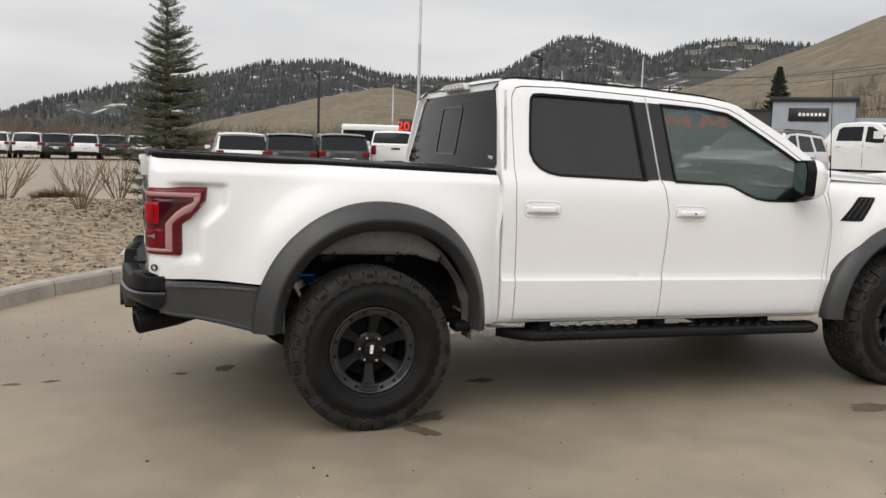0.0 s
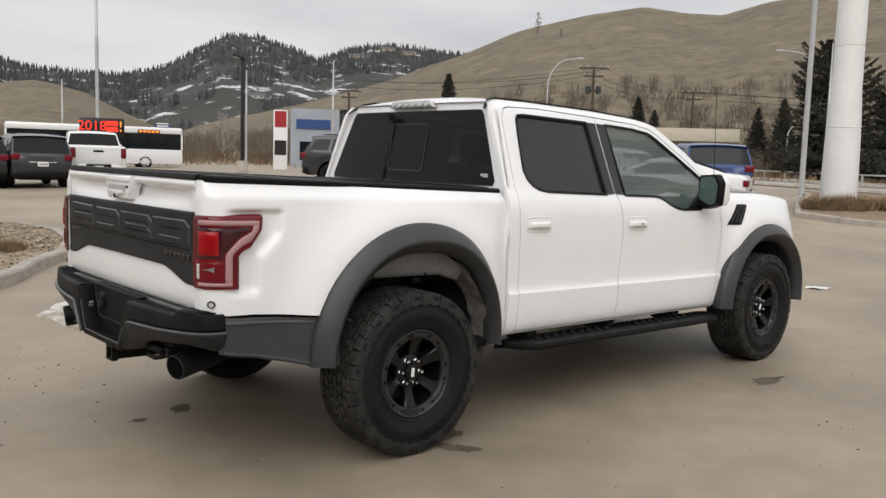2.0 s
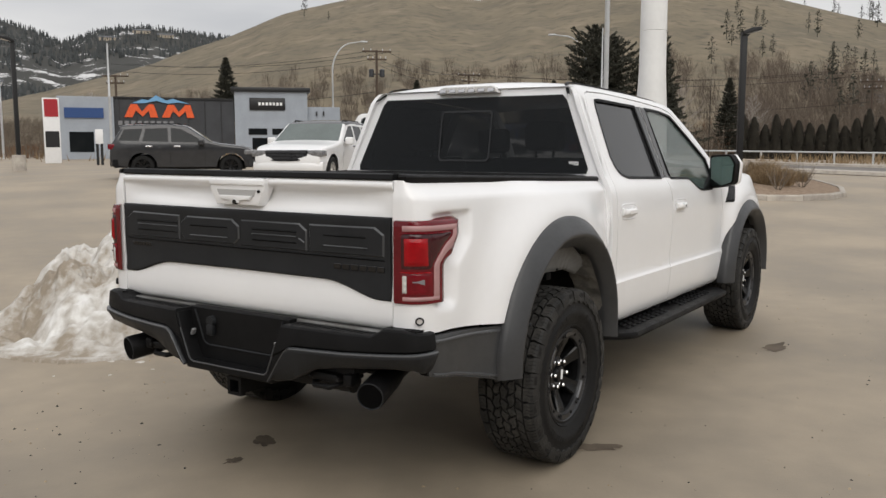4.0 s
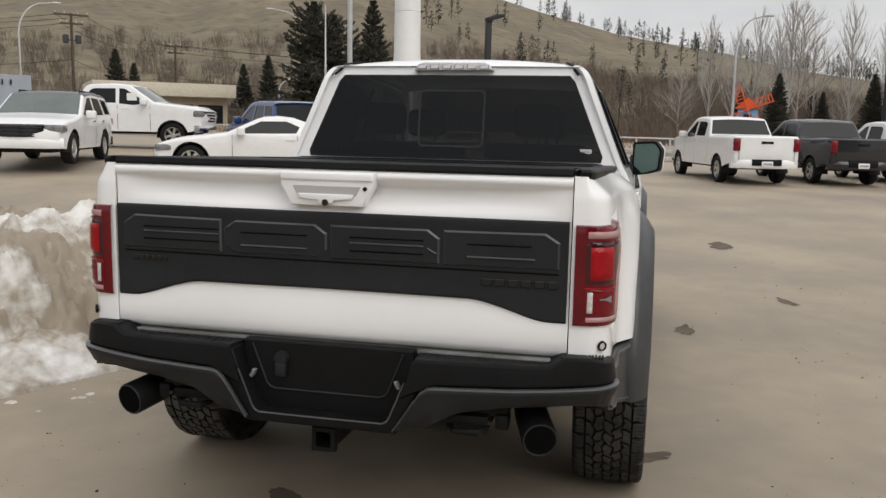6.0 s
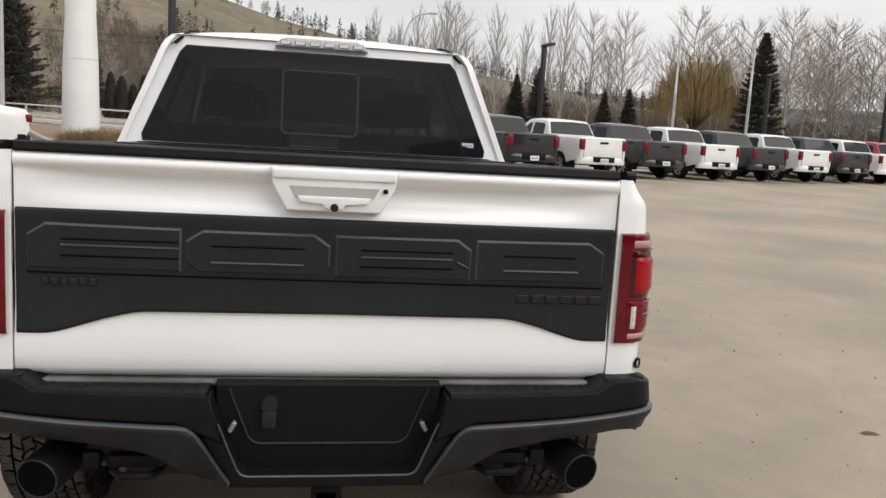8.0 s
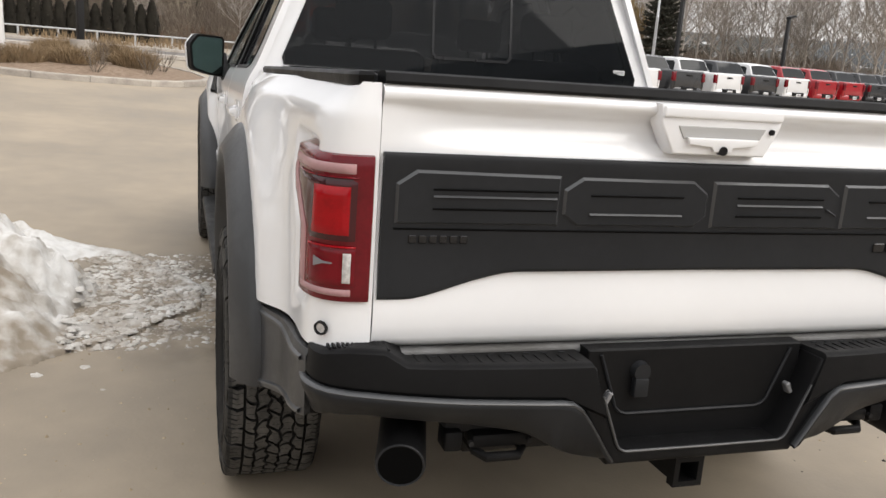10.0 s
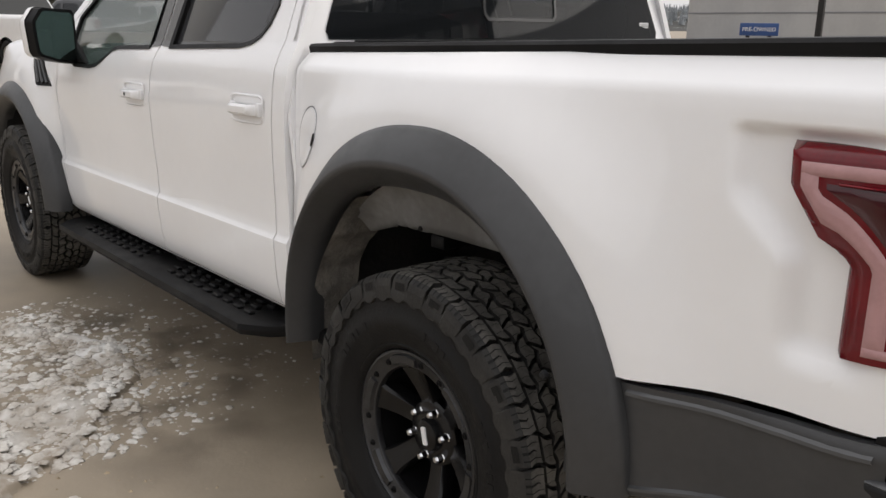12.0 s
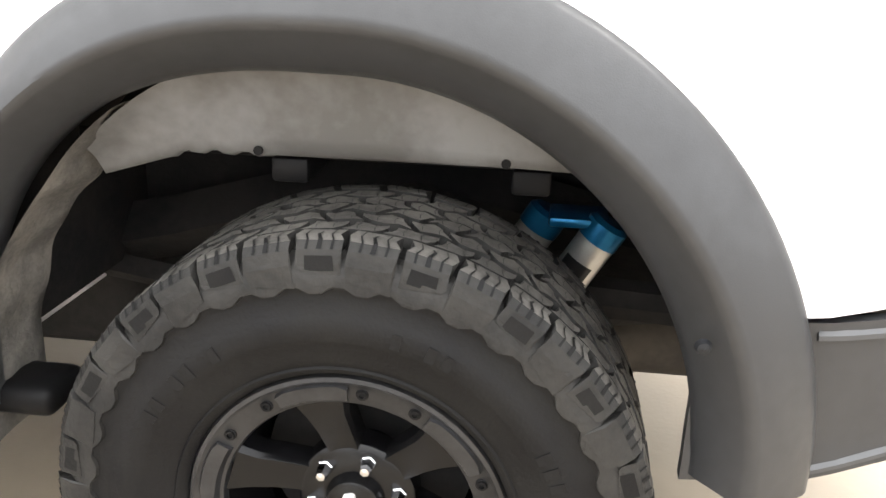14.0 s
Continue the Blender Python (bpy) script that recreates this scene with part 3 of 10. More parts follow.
def scatter_stones():
    """Loose gravel, thickest where it lies nearest the lane."""
    rnd = random.Random(8)
    bm = bmesh.new()
    n = 0
    while n < 5200:
        x, y = rnd.uniform(-5.5, 2.0), rnd.uniform(1.7, 12.5)
        d = inside_by(INNER_A, x, y)
        if d < 0.02 or (d > 3.5 and rnd.random() < 0.5):
            continue
        s = rnd.uniform(0.012, 0.034) * (1.0 if y < 8 else 1.5)
        q = Euler((rnd.uniform(-0.5, 0.5), rnd.uniform(-0.5, 0.5), rnd.uniform(0, 6.3)))
        vs = []
        for p in ((1, 0, 0), (0, 0.8, 0), (-1, 0, 0), (0, -0.8, 0), (0.1, 0.1, 0.62), (-0.1, 0, -0.55)):
            v = Vector(p) * s * rnd.uniform(0.8, 1.2)
            v.rotate(q)
            vs.append(bm.verts.new(v + Vector((x, y, bed_a(x, y) + s * 0.25))))
        for a, b in ((0, 1), (1, 2), (2, 3), (3, 0)):
            bm.faces.new((vs[a], vs[b], vs[4]))
            bm.faces.new((vs[b], vs[a], vs[5]))
        n += 1
    solid("loose_gravel", bm, M_STONE_ISLAND, "loose tan and brown gravel stones", "gravel", kind="stuff", smooth=0)


def island_random(mat_name, base, dark, light):
    m = material(mat_name, base, 0.85, vary=0.2, scale=20)
    n, l = m.node_tree.nodes, m.node_tree.links
    g = n.new("ShaderNodeNewGeometry")
    r = n.new("ShaderNodeValToRGB")
    r.color_ramp.elements[0].color, r.color_ramp.elements[1].color = (*dark, 1), (*light, 1)
    l.new(g.outputs["Random Per Island"], r.inputs["Fac"])
    l.new(r.outputs["Color"], n["Principled BSDF"].inputs["Base Color"])
    return m


M_STONE_ISLAND = island_random("gravel_stones", (0.28, 0.22, 0.16), (0.11, 0.085, 0.062), (0.46, 0.385, 0.29))


scatter_stones()

PILE = [(-0.45, 3.90), (-0.30, 2.78), (0.33, 2.36), (0.8, 2.14), (1.2, 1.74), (1.45, 1.42), (1.8, 1.15), (2.2, 1.12), (2.75, 1.35), (3.3, 1.8), (4.0, 2.6), (4.3, 3.9), (3.7, 5.2), (2.3, 5.9), (1.1, 5.4), (0.2, 4.7)]


def pile_z(x, y):
    d = inside_by(PILE, x, y) + 0.10 * noise.noise(Vector((x * 2.3, y * 2.3, 5)))
    if d <= 0:
        return -0.02
    h = 0.90 * (1 - math.exp(-(d / 0.78) ** 1.25))
    h *= (1 - 0.35 * smooth01(2.0, 3.6, x)) * (0.40 + 0.60 * smooth01(-0.5, 1.1, x))
    h *= 0.10 + 0.90 * smooth01(1.35, 2.9, y + 0.35 * max(0.0, 1.2 - x))
    n1 = noise.fractal(Vector((x * 1.7, y * 1.7, 2.0)), 0.8, 2.2, 6)
    n2 = abs(noise.noise(Vector((x * 4.5, y * 4.5, 9))))
    n3 = noise.fractal(Vector((x * 9, y * 9, 4)), 0.7, 2.2, 4)
    v1 = noise.voronoi(Vector((x * 1.9 + 0.25 * n1, y * 1.9 + 0.2 * n3, h * 1.5)))[0][0]
    v2 = noise.voronoi(Vector((x * 5.2 + 3, y * 5.2, h * 3)))[0][0]
    lumps = 0.40 * (0.42 - v1) * min(1.0, d * 1.8) + 0.07 * (0.45 - v2) * min(1.0, d * 4)
    return max(-0.02, h * (1 + 0.12 * n1) + lumps + min(1.0, d * 2.5) * (0.05 * n1 - 0.06 * n2 + 0.03 * n3) + 0.02)


def snow_pile():
    bm = bmesh.new()
    n = 250
    rows = []
    for i in range(n + 1):
        x = -0.95 + 5.4 * i / n
        rows.append([(x + 0.02 * noise.noise(Vector((x * 5, j * 0.3, 1))), 0.95 + 5.1 * j / n, pile_z(x, 0.95 + 5.1 * j / n)) for j in range(n + 1)])
    grid(bm, rows)
    bad = [f for f in bm.faces if max(v.co.z for v in f.verts) < -0.005]
    bmesh.ops.delete(bm, geom=bad, context="FACES")
    bmesh.ops.recalc_face_normals(bm, faces=bm.faces)
    if sum(f.normal.z for f in bm.faces) < 0:
        bmesh.ops.reverse_faces(bm, faces=bm.faces)
    solid("snow_bank", bm, M_SNOW, "dirty heap of ploughed old snow", "snow", smooth=180)


snow_pile()


def lump(bm, c, r, rnd, flat=0.6, n=7):
    """A rough clod."""
    top = []
    for i in range(4):
        a = math.pi / 2 * i / 3.2
        row = []
        for k in range(n):
            t = 2 * math.pi * k / n
            q = r * rnd.uniform(0.55, 1.35) * math.cos(a)
            row.append((c[0] + q * math.cos(t), c[1] + q * math.sin(t), c[2] - r * 0.12 + r * flat * math.sin(a) * rnd.uniform(0.85, 1.1)))
        top.append(row)
    vs = grid(bm, top, close_v=True)
    bm.faces.new(vs[-1])


def snow_crumbs():
    rnd = random.Random(21)
    bm = bmesh.new()
    for _ in range(5200):
        x = 1.2 + 1.9 * rnd.random()
        y = 0.5 + 1.3 * rnd.random() ** 1.3
        d = inside_by(PILE, x, y)
        if (d > 0.12 and y > 1.8) or d < -0.95 or (y < 1.02 and rnd.random() < 0.45):
            continue
        fall = math.exp(min(0.0, d) * 3.2)
        if rnd.random() > fall + 0.05:
            continue
        lump(bm, (x, y, max(0.0, pile_z(x, y)) if d > 0 else 0.0), (0.005 + 0.030 * rnd.random() ** 3) * (0.35 + 0.65 * fall), rnd, 0.5, 8)
    for _ in range(110):
        x, y = rnd.uniform(-0.6, 1.6), rnd.uniform(1.25, 2.6)
        d = inside_by(PILE, x, y)
        if -0.8 < d < 0.02 and rnd.random() < math.exp(d * 4):
            lump(bm, (x, y, 0.0), rnd.uniform(0.008, 0.045), rnd, 0.2, 8)
    solid("snow_crumbs", bm, M_SNOWCLEAN, "scattered crumbs of melting snow", "snow", kind="stuff", smooth=60)


M_SNOWCLEAN = material("crumbled_snow", (0.68, 0.66, 0.62), 0.6, color2=(0.36, 0.315, 0.26), scale=5, bump=0.6, bump_scale=60)


snow_crumbs()


def snow_patch(x, y, r, h, seed, z0):
    bm = bmesh.new()
    n = 34
    rows = []
    for i in range(n + 1):
        row = []
        for j in range(n + 1):
            u, v = -1.3 + 2.6 * i / n, -1.3 + 2.6 * j / n
            d = 1 - math.hypot(u * (1 + 0.15 * math.sin(seed)), v) + 0.45 * noise.noise(Vector((u * 1.8 + seed, v * 1.8, seed)))
            px, py = x + u * r * 1.3, y + v * r
            row.append((px, py, z0(px, py) + (h * (1 - math.exp(-max(0, d) * 2.2)) * (1 + 0.5 * noise.noise(Vector((u * 5, v * 5, seed)))) if d > 0 else -0.03)))
        rows.append(row)
    grid(bm, rows)
    bad = [f for f in bm.faces if max(v.co.z - z0(v.co.x, v.co.y) for v in f.verts) < -0.01]
    bmesh.ops.delete(bm, geom=bad, context="FACES")
    bmesh.ops.recalc_face_normals(bm, faces=bm.faces)
    if sum(f.normal.z for f in bm.faces) < 0:
        bmesh.ops.reverse_faces(bm, faces=bm.faces)
    solid("snow_patch", bm, M_SNOW, "low heap of old snow on the gravel", "snow", smooth=180, group="snow patches")


snow_patch(-0.86, 5.74, 0.28, 0.20, 3, bed_a)
snow_patch(-1.18, 5.48, 0.18, 0.10, 8, bed_a)


def stain(x, y, rx, ry, turn, seed, mat=None):
    bm = bmesh.new()
    pts = []
    for k in range(44):
        a = 2 * math.pi * k / 44
        r = 1 + 0.5 * noise.fractal(Vector((math.cos(a) * 1.6 + seed, math.sin(a) * 1.6, seed)), 0.7, 2.1, 4)
        p = Vector((rx * r * math.cos(a), ry * r * math.sin(a)))
        p.rotate(Matrix.Rotation(radians(turn), 2))
        pts.append(bm.verts.new((x + p.x, y + p.y, ground_z(x, y) + 0.003)))
    bm.faces.new(pts)
    solid("damp_stain", bm, mat or M_WET, "dark damp stain or darker patch on the concrete", "stain", kind="structure", smooth=0)


for k, (x, y, rx, ry, tn) in enumerate(((-1.91, 0.30, 0.05, 0.016, 0), (-1.69, 0.32, 0.06, 0.018, 10), (0.36, -0.94, 0.13, 0.06, 20), (0.25, -1.14, 0.05, 0.11, 30), (3.1, -1.46, 0.16, 0.07, -10), (-0.92, 0.32, 0.05, 0.03, 0),
                                        (-0.62, 0.40, 0.10, 0.05, 60), (0.95, -0.30, 0.10, 0.05, 0), (8.6, -2.2, 0.35, 0.16, 0), (4.58, -2.47, 0.22, 0.06, 20),
                                        (-0.2, -3.6, 0.04, 0.02, 0), (0.6, -3.1, 0.03, 0.05, 0), (-0.9, -2.9, 0.05, 0.02, 30))):
    stain(x, y, rx, ry, tn, k + 1.3)
stain(1.70, 1.05, 1.35, 0.75, 4, 33.1, M_DAMP)


def litter():
    bm = bmesh.new()
    rows = [[(8.14 + 0.28 * i / 5 + 0.02 * math.sin(j), 0.42 + 0.2 * j / 4 + 0.03 * math.sin(i), 0.012 + 0.012 * math.sin(i * 1.7 + j) + ground_z(8.2, 0.5)) for j in range(5)] for i in range(6)]
    grid(bm, rows)
    solid("paper_scrap", bm, M_SIGNWHITE, "crumpled white paper scrap on the lot", "litter")


litter()

# two broad mottled patches that darken the concrete behind and beside the truck
M_DARKGROUND = mottled(material("darker_ground", (0.17, 0.142, 0.108), 0.6, vary=0.2, scale=2), 0.9, 0.36, 0.70)
stain(-2.7, -2.4, 1.25, 1.6, 20, 71, M_DARKGROUND)
stain(-0.9, -3.7, 1.0, 0.5, -30, 74, M_DARKGROUND)


def grit(name, mat, count, seed, label, cells):
    """Loose bits on the concrete, in round scatters of (x, y, reach)."""
    rnd = random.Random(seed)
    bm = bmesh.new()
    for _ in range(count):
        x, y, reach = rnd.choice(cells)
        a, r = rnd.uniform(0, 6.28), reach * rnd.random() ** 0.6
        x, y = x + r * math.cos(a), y + r * math.sin(a)
        q = 0.0025 + 0.008 * rnd.random() ** 3
        z = ground_z(x, y)
        ring = [bm.verts.new((x + q * rnd.uniform(0.6, 1.4) * math.cos(6.283 * k / 5), y + q * rnd.uniform(0.6, 1.4) * math.sin(6.283 * k / 5), z)) for k in range(5)]
        top = bm.verts.new((x, y, z + q * rnd.uniform(0.5, 1.0)))
        for k in range(5):
            bm.faces.new((ring[k], ring[(k + 1) % 5], top))
    solid(name, bm, mat, label, "grit", kind="stuff", smooth=0)


grit("pale_grit", M_STONE, 700, 5, "pale specks of grit and salt on the concrete", ((-1.2, 1.9, 1.3), (-2.2, -2.5, 2.4), (1.5, -3.0, 2.6), (0.4, 1.6, 0.8), (5.0, -3.0, 3.5)))
grit("dark_grit", M_UNDER, 500, 6, "dark specks of grit on the concrete", ((-1.8, -2.8, 2.4), (0.8, -3.2, 2.4), (-1.4, 1.6, 1.2), (4.5, -2.5, 3.0)))

# the road beyond the lot, with a pale pavement edge
bm = bmesh.new()
grid(bm, [[(x + 0.16 * y, y, ground_z(x, y) + 0.03) for x in (40, 44, 48, 52)] for y in range(-60, 121, 6)])
solid("road", bm, M_ROAD, "grey asphalt road behind the lot", "road", kind="structure", smooth=180)
for nm, xx in (("pavement", 37.6), ("pavement_far", 52.6)):
    bm = bmesh.new()
    rows = []
    for y in range(-60, 121, 6):
        g = ground_z(xx, y)
        rows.append([(xx + 0.16 * y + a, y, g + h) for a, h in ((0, 0.02), (0.05, 0.16), (1.9, 0.17), (2.0, 0.02))])
    grid(bm, rows)
    bmesh.ops.recalc_face_normals(bm, faces=bm.faces)
    solid(nm, bm, M_KERB, "pale concrete pavement along the road", "pavement", kind="structure", smooth=30)

# ---- the white pickup: x runs forward from the rear axle, y to its left ----
RAKE = 0.02
truck = thing("pickup_truck", "white crew cab off-road pickup with grey flared wheel arches", "pickup truck")


def bpart(name, bm, mat, parent=truck, label="", smooth=35):
    """A body part: the whole body leans a little down to the front."""
    for v in bm.verts:
        v.co.z -= RAKE * v.co.x
    return part(name, bm, mat, parent, label, smooth)


CAB_Y = [(0.53, 0.93), (0.55, 0.962), (0.58, 0.982), (0.65, 0.996), (0.76, 1.004), (0.795, 1.006), (0.815, 0.993), (0.90, 0.992), (1.05, 0.999), (1.18, 1.0),
         (1.28, 0.993), (1.34, 0.98), (1.375, 0.964), (1.40, 0.950), (1.42, 0.938), (1.88, 0.752), (1.91, 0.735), (1.935, 0.708), (1.955, 0.672), (1.97, 0.63)]


def cab_map(x, z, inset):
    y = lerp_at(CAB_Y, z) - 0.018 * smooth01(2.6, 3.1, x) * smooth01(1.3, 1.5, z) * 0
    return (x, y - inset, z)


CAB_Z = [0.55, 0.565, 0.58, 0.61, 0.65, 0.70, 0.76, 0.795, 0.805, 0.815, 0.85, 0.90, 1.0, 1.1, 1.18, 1.24, 1.28, 1.31, 1.34, 1.36, 1.375, 1.39, 1.40, 1.41, 1.42, 1.88, 1.895, 1.91, 1.922, 1.935, 1.945, 1.955]

REAR_DOOR = [(0.85, 0.565), (1.815, 0.565), (1.82, 0.80), (1.838, 1.0), (1.848, 1.2), (1.825, 1.36), (1.805, 1.42), (1.80, 1.905), (1.25, 1.918), (0.97, 1.908), (0.925, 1.895), (0.892, 1.85), (0.873, 1.70), (0.852, 1.45), (0.843, 1.25), (0.851, 0.9)]
FRONT_DOOR = [(1.823, 0.565), (3.035, 0.565), (3.06, 0.80), (3.085, 1.0), (3.095, 1.17), (3.06, 1.30), (3.03, 1.38), (3.02, 1.50), (2.80, 1.655), (2.50, 1.83), (2.42, 1.865), (2.25, 1.888), (1.808, 1.905), (1.813, 1.42), (1.833, 1.36), (1.856, 1.2), (1.846, 1.0), (1.828, 0.80)]
REAR_WIN = [(0.957, 1.53), (0.975, 1.475), (1.01, 1.438), (1.06, 1.415), (1.13, 1.403), (1.71, 1.395), (1.70, 1.868), (1.08, 1.872), (1.03, 1.866), (1.008, 1.84), (0.985, 1.72)]
FRONT_WIN = [(1.915, 1.392), (2.27, 1.388), (2.33, 1.378), (2.42, 1.335), (2.50, 1.308), (2.58, 1.298), (2.80, 1.30), (2.905, 1.33), (2.95, 1.44), (2.94, 1.53), (2.70, 1.675), (2.48, 1.80), (2.40, 1.838), (2.20, 1.858), (1.905, 1.866)]
REAR_TRIM = [(1.714, 1.395), (1.801, 1.40), (1.796, 1.868), (1.704, 1.868)]
FRONT_TRIM = [(1.814, 1.40), (1.911, 1.394), (1.901, 1.866), (1.810, 1.868)]
CAB_SHELL = [(0.762, 0.545), (3.05, 0.545), (3.10, 0.80), (3.108, 1.15), (3.075, 1.36), (3.14, 1.45), (3.13, 1.50), (2.82, 1.72), (2.50, 1.895), (2.40, 1.918), (2.25, 1.935), (1.83, 1.955), (1.24, 1.962), (0.95, 1.955), (0.84, 1.935), (0.805, 1.87), (0.775, 1.55), (0.765, 1.40)]


def handle(parent, x, z, side, key):
    bm = bmesh.new()
    y = 1.0
    rows = []
    for k in range(13):
        t = k / 12
        xx = x - 0.095 + 0.19 * t
        out = 0.006 + 0.032 * smooth01(0, 0.16, t) * smooth01(0, 0.16, 1 - t)
        hh = 0.017
        rows.append([(xx, side * (y + out * f), z + hh * g) for f, g in ((0.0, 0.9), (0.8, 1.0), (1.0, 0.55), (1.02, 0), (1.0, -0.6), (0.8, -1.0), (0.0, -0.9))])
    grid(bm, rows)
    bmesh.ops.recalc_face_normals(bm, faces=bm.faces)
    box(bm, x - 0.105, x - 0.082, *sorted((side * (y - 0.004), side * (y + 0.014))), z - 0.022, z + 0.022, 0.006)
    box(bm, x + 0.082, x + 0.105, *sorted((side * (y - 0.004), side * (y + 0.014))), z - 0.022, z + 0.022, 0.006)
    bpart("door_handle", bm, M_WHITE, parent)
    bm = bmesh.new()
    ring = []
    for k in range(32):
        a = 2 * math.pi * k / 32
        cx, cz = math.cos(a), math.sin(a)
        ux, uz = abs(cx) ** 0.35 * (1 if cx > 0 else -1), abs(cz) ** 0.35 * (1 if cz > 0 else -1)
        ring.append([(x + ux * (0.112 + w), side * (y + h), z + uz * (0.045 + w)) for w, h in ((0.004, 0.0), (0.0, 0.003), (-0.006, -0.001))])
    grid(bm, ring, close_u=True)
    bmesh.ops.recalc_face_normals(bm, faces=bm.faces)
    bpart("handle_recess", bm, M_WHITE, parent)
    if key:
        bm = bmesh.new()
        tube(bm, (x + 0.005, side * (y + 0.036), z), (x + 0.005, side * (y + 0.0415), z), 0.007, n=12)
        bpart("door_lock", bm, M_BLACK, parent)


def window_seal(loop, side, parent):
    bm = bmesh.new()
    outer, inner = grown(loop, 0.006), grown(loop, -0.010)
    rows = []
    for (xo, zo), (xi, zi) in zip(outer, inner):
        po, pi = cab_map(xo, zo, 0), cab_map(xi, zi, 0)
        rows.append([(po[0], side * (po[1] + 0.001), po[2]), (po[0], side * (po[1] + 0.005), po[2]), (pi[0], side * (pi[1] + 0.002), pi[2]), (pi[0], side * (pi[1] - 0.014), pi[2])])
    grid(bm, rows, close_u=True)
    bmesh.ops.recalc_face_normals(bm, faces=bm.faces)
    bpart("window_seal", bm, M_BLACK, parent)


def cab_side(side):
    # one opening round both doors
    opening = [(0.845, 0.56), (3.04, 0.56), (3.065, 0.80), (3.09, 1.0), (3.10, 1.17), (3.065, 1.302), (3.036, 1.382), (3.027, 1.506), (2.803, 1.662), (2.502, 1.837), (2.421, 1.872), (2.25, 1.895), (1.80, 1.913),
               (1.25, 1.925), (0.968, 1.915), (0.92, 1.901), (0.886, 1.852), (0.867, 1.70), (0.846, 1.45), (0.837, 1.25), (0.845, 0.9)]
    bm = sheet(CAB_SHELL, [opening], cab_map, steps(0.76, 3.1, 0.3), CAB_Z, 0.03, side)
    bpart("cab_side", bm, M_WHITE)
    for loop, win, trim, hx, hz, key, glass in ((REAR_DOOR, REAR_WIN, REAR_TRIM, 1.005, 1.207, False, M_PRIVACY), (FRONT_DOOR, FRONT_WIN, FRONT_TRIM, 2.01, 1.205, True, M_GLASS)):
        bm = sheet(loop, [win], cab_map, steps(0.8, 3.1, 0.3), CAB_Z, 0.03, side)
        door = bpart("door", bm, M_WHITE, truck)
        bm = sheet(grown(win, 0.004), [], lambda x, z, i: cab_map(x, z, i + 0.012), [], CAB_Z[17:], 0.004, side)
        pane = bpart("window_pane", bm, glass, door, "dark tinted window glass" if glass is M_PRIVACY else "clear window glass, greenish reflections in its tint")
        pane.visible_shadow = False
        bm = sheet(trim, [], lambda x, z, i: cab_map(x, z, i - 0.003), [], [1.40, 1.41, 1.42], 0.003, side)
        bpart("pillar_trim", bm, M_GLOSSBLACK, door, "gloss black pillar cover")
        window_seal(win, side, door)
        handle(door, hx, hz, side, key)


def plan(s):
    """The bed side's line from above: straight, then round the rear corner to the tailgate."""
    if s >= -0.92:
        return s, 0.985 - 0.018 * smooth01(0.0, -0.92, s), 0.0, 1.0
    a = radians(90 * min(1.0, (-0.92 - s) / 0.28))
    c, n = max(0.0, math.cos(a)), math.sin(a)
    return -0.92 - 0.2 * n ** 0.62, 0.829 + 0.138 * c ** 0.62, -n, c


BED_Z = [(0.54, -0.035), (0.57, -0.015), (0.62, -0.004), (0.80, 0.0), (1.08, 0.0), (1.18, -0.004), (1.26, -0.011), (1.32, -0.017), (1.338, -0.020), (1.35, -0.026), (1.362, -0.038), (1.385, -0.062), (1.41, -0.084), (1.44, -0.11)]
ARCH_X, ARCH_FRONT, ARCH_REAR, ARCH_HIGH = 0.03, 0.62, 0.655, 0.678


def arch_xz(angle, f=1.0, cx=ARCH_X, high=ARCH_HIGH):
    """A place on the wheel arch: fuller towards the front than towards the rear; f shrinks it."""
    c, s = math.cos(radians(angle)), math.sin(radians(angle))
    e, a = (2 / 2.3, ARCH_FRONT) if c > 0 else (2 / 1.97, ARCH_REAR)
    return cx + f * a * math.copysign(abs(c) ** e, c), 0.55 + f * high * math.copysign(abs(s) ** e, s)


def arch_far(x, z, cx=ARCH_X, high=ARCH_HIGH):
    """1 on the arch's outer line, more outside it."""
    n, a = (2.3, ARCH_FRONT) if x > cx else (1.97, ARCH_REAR)
    return (abs((x - cx) / a) ** n + (max(0.0, z - 0.55) / high) ** n) ** (1 / n)


LAMP_HOLLOW = [(0.88, -0.872), (1.075, -0.862), (1.175, -0.752), (1.30, -0.742)]


def bed_map(s, z, inset):
    x, y, nx, ny = plan(s)
    g = max(0.0, arch_far(s, z) - 1) * 0.65
    out = 0.066 * math.exp(-(g / 0.15) ** 2) * smooth01(-0.95, -0.58, s) * smooth01(0.85, 0.58, s)
    # the hollow in front of the tail lamp, and the rounded front edge
    h = lerp_at(LAMP_HOLLOW, z)
    out -= 0.030 * smooth01(h + 0.018, h - 0.028, s) * smooth01(-1.02, -0.95, s) * smooth01(0.89, 0.93, z) * smooth01(1.296, 1.270, z)
    out -= 0.013 * smooth01(0.66, 0.755, s) ** 2
    prof, rest = lerp_at(BED_Z, z), out * (1 - 0.7 * smooth01(-0.90, -1.0, s)) - inset
    return x + nx * (0.15 * prof + rest), y + ny * (prof + rest), z


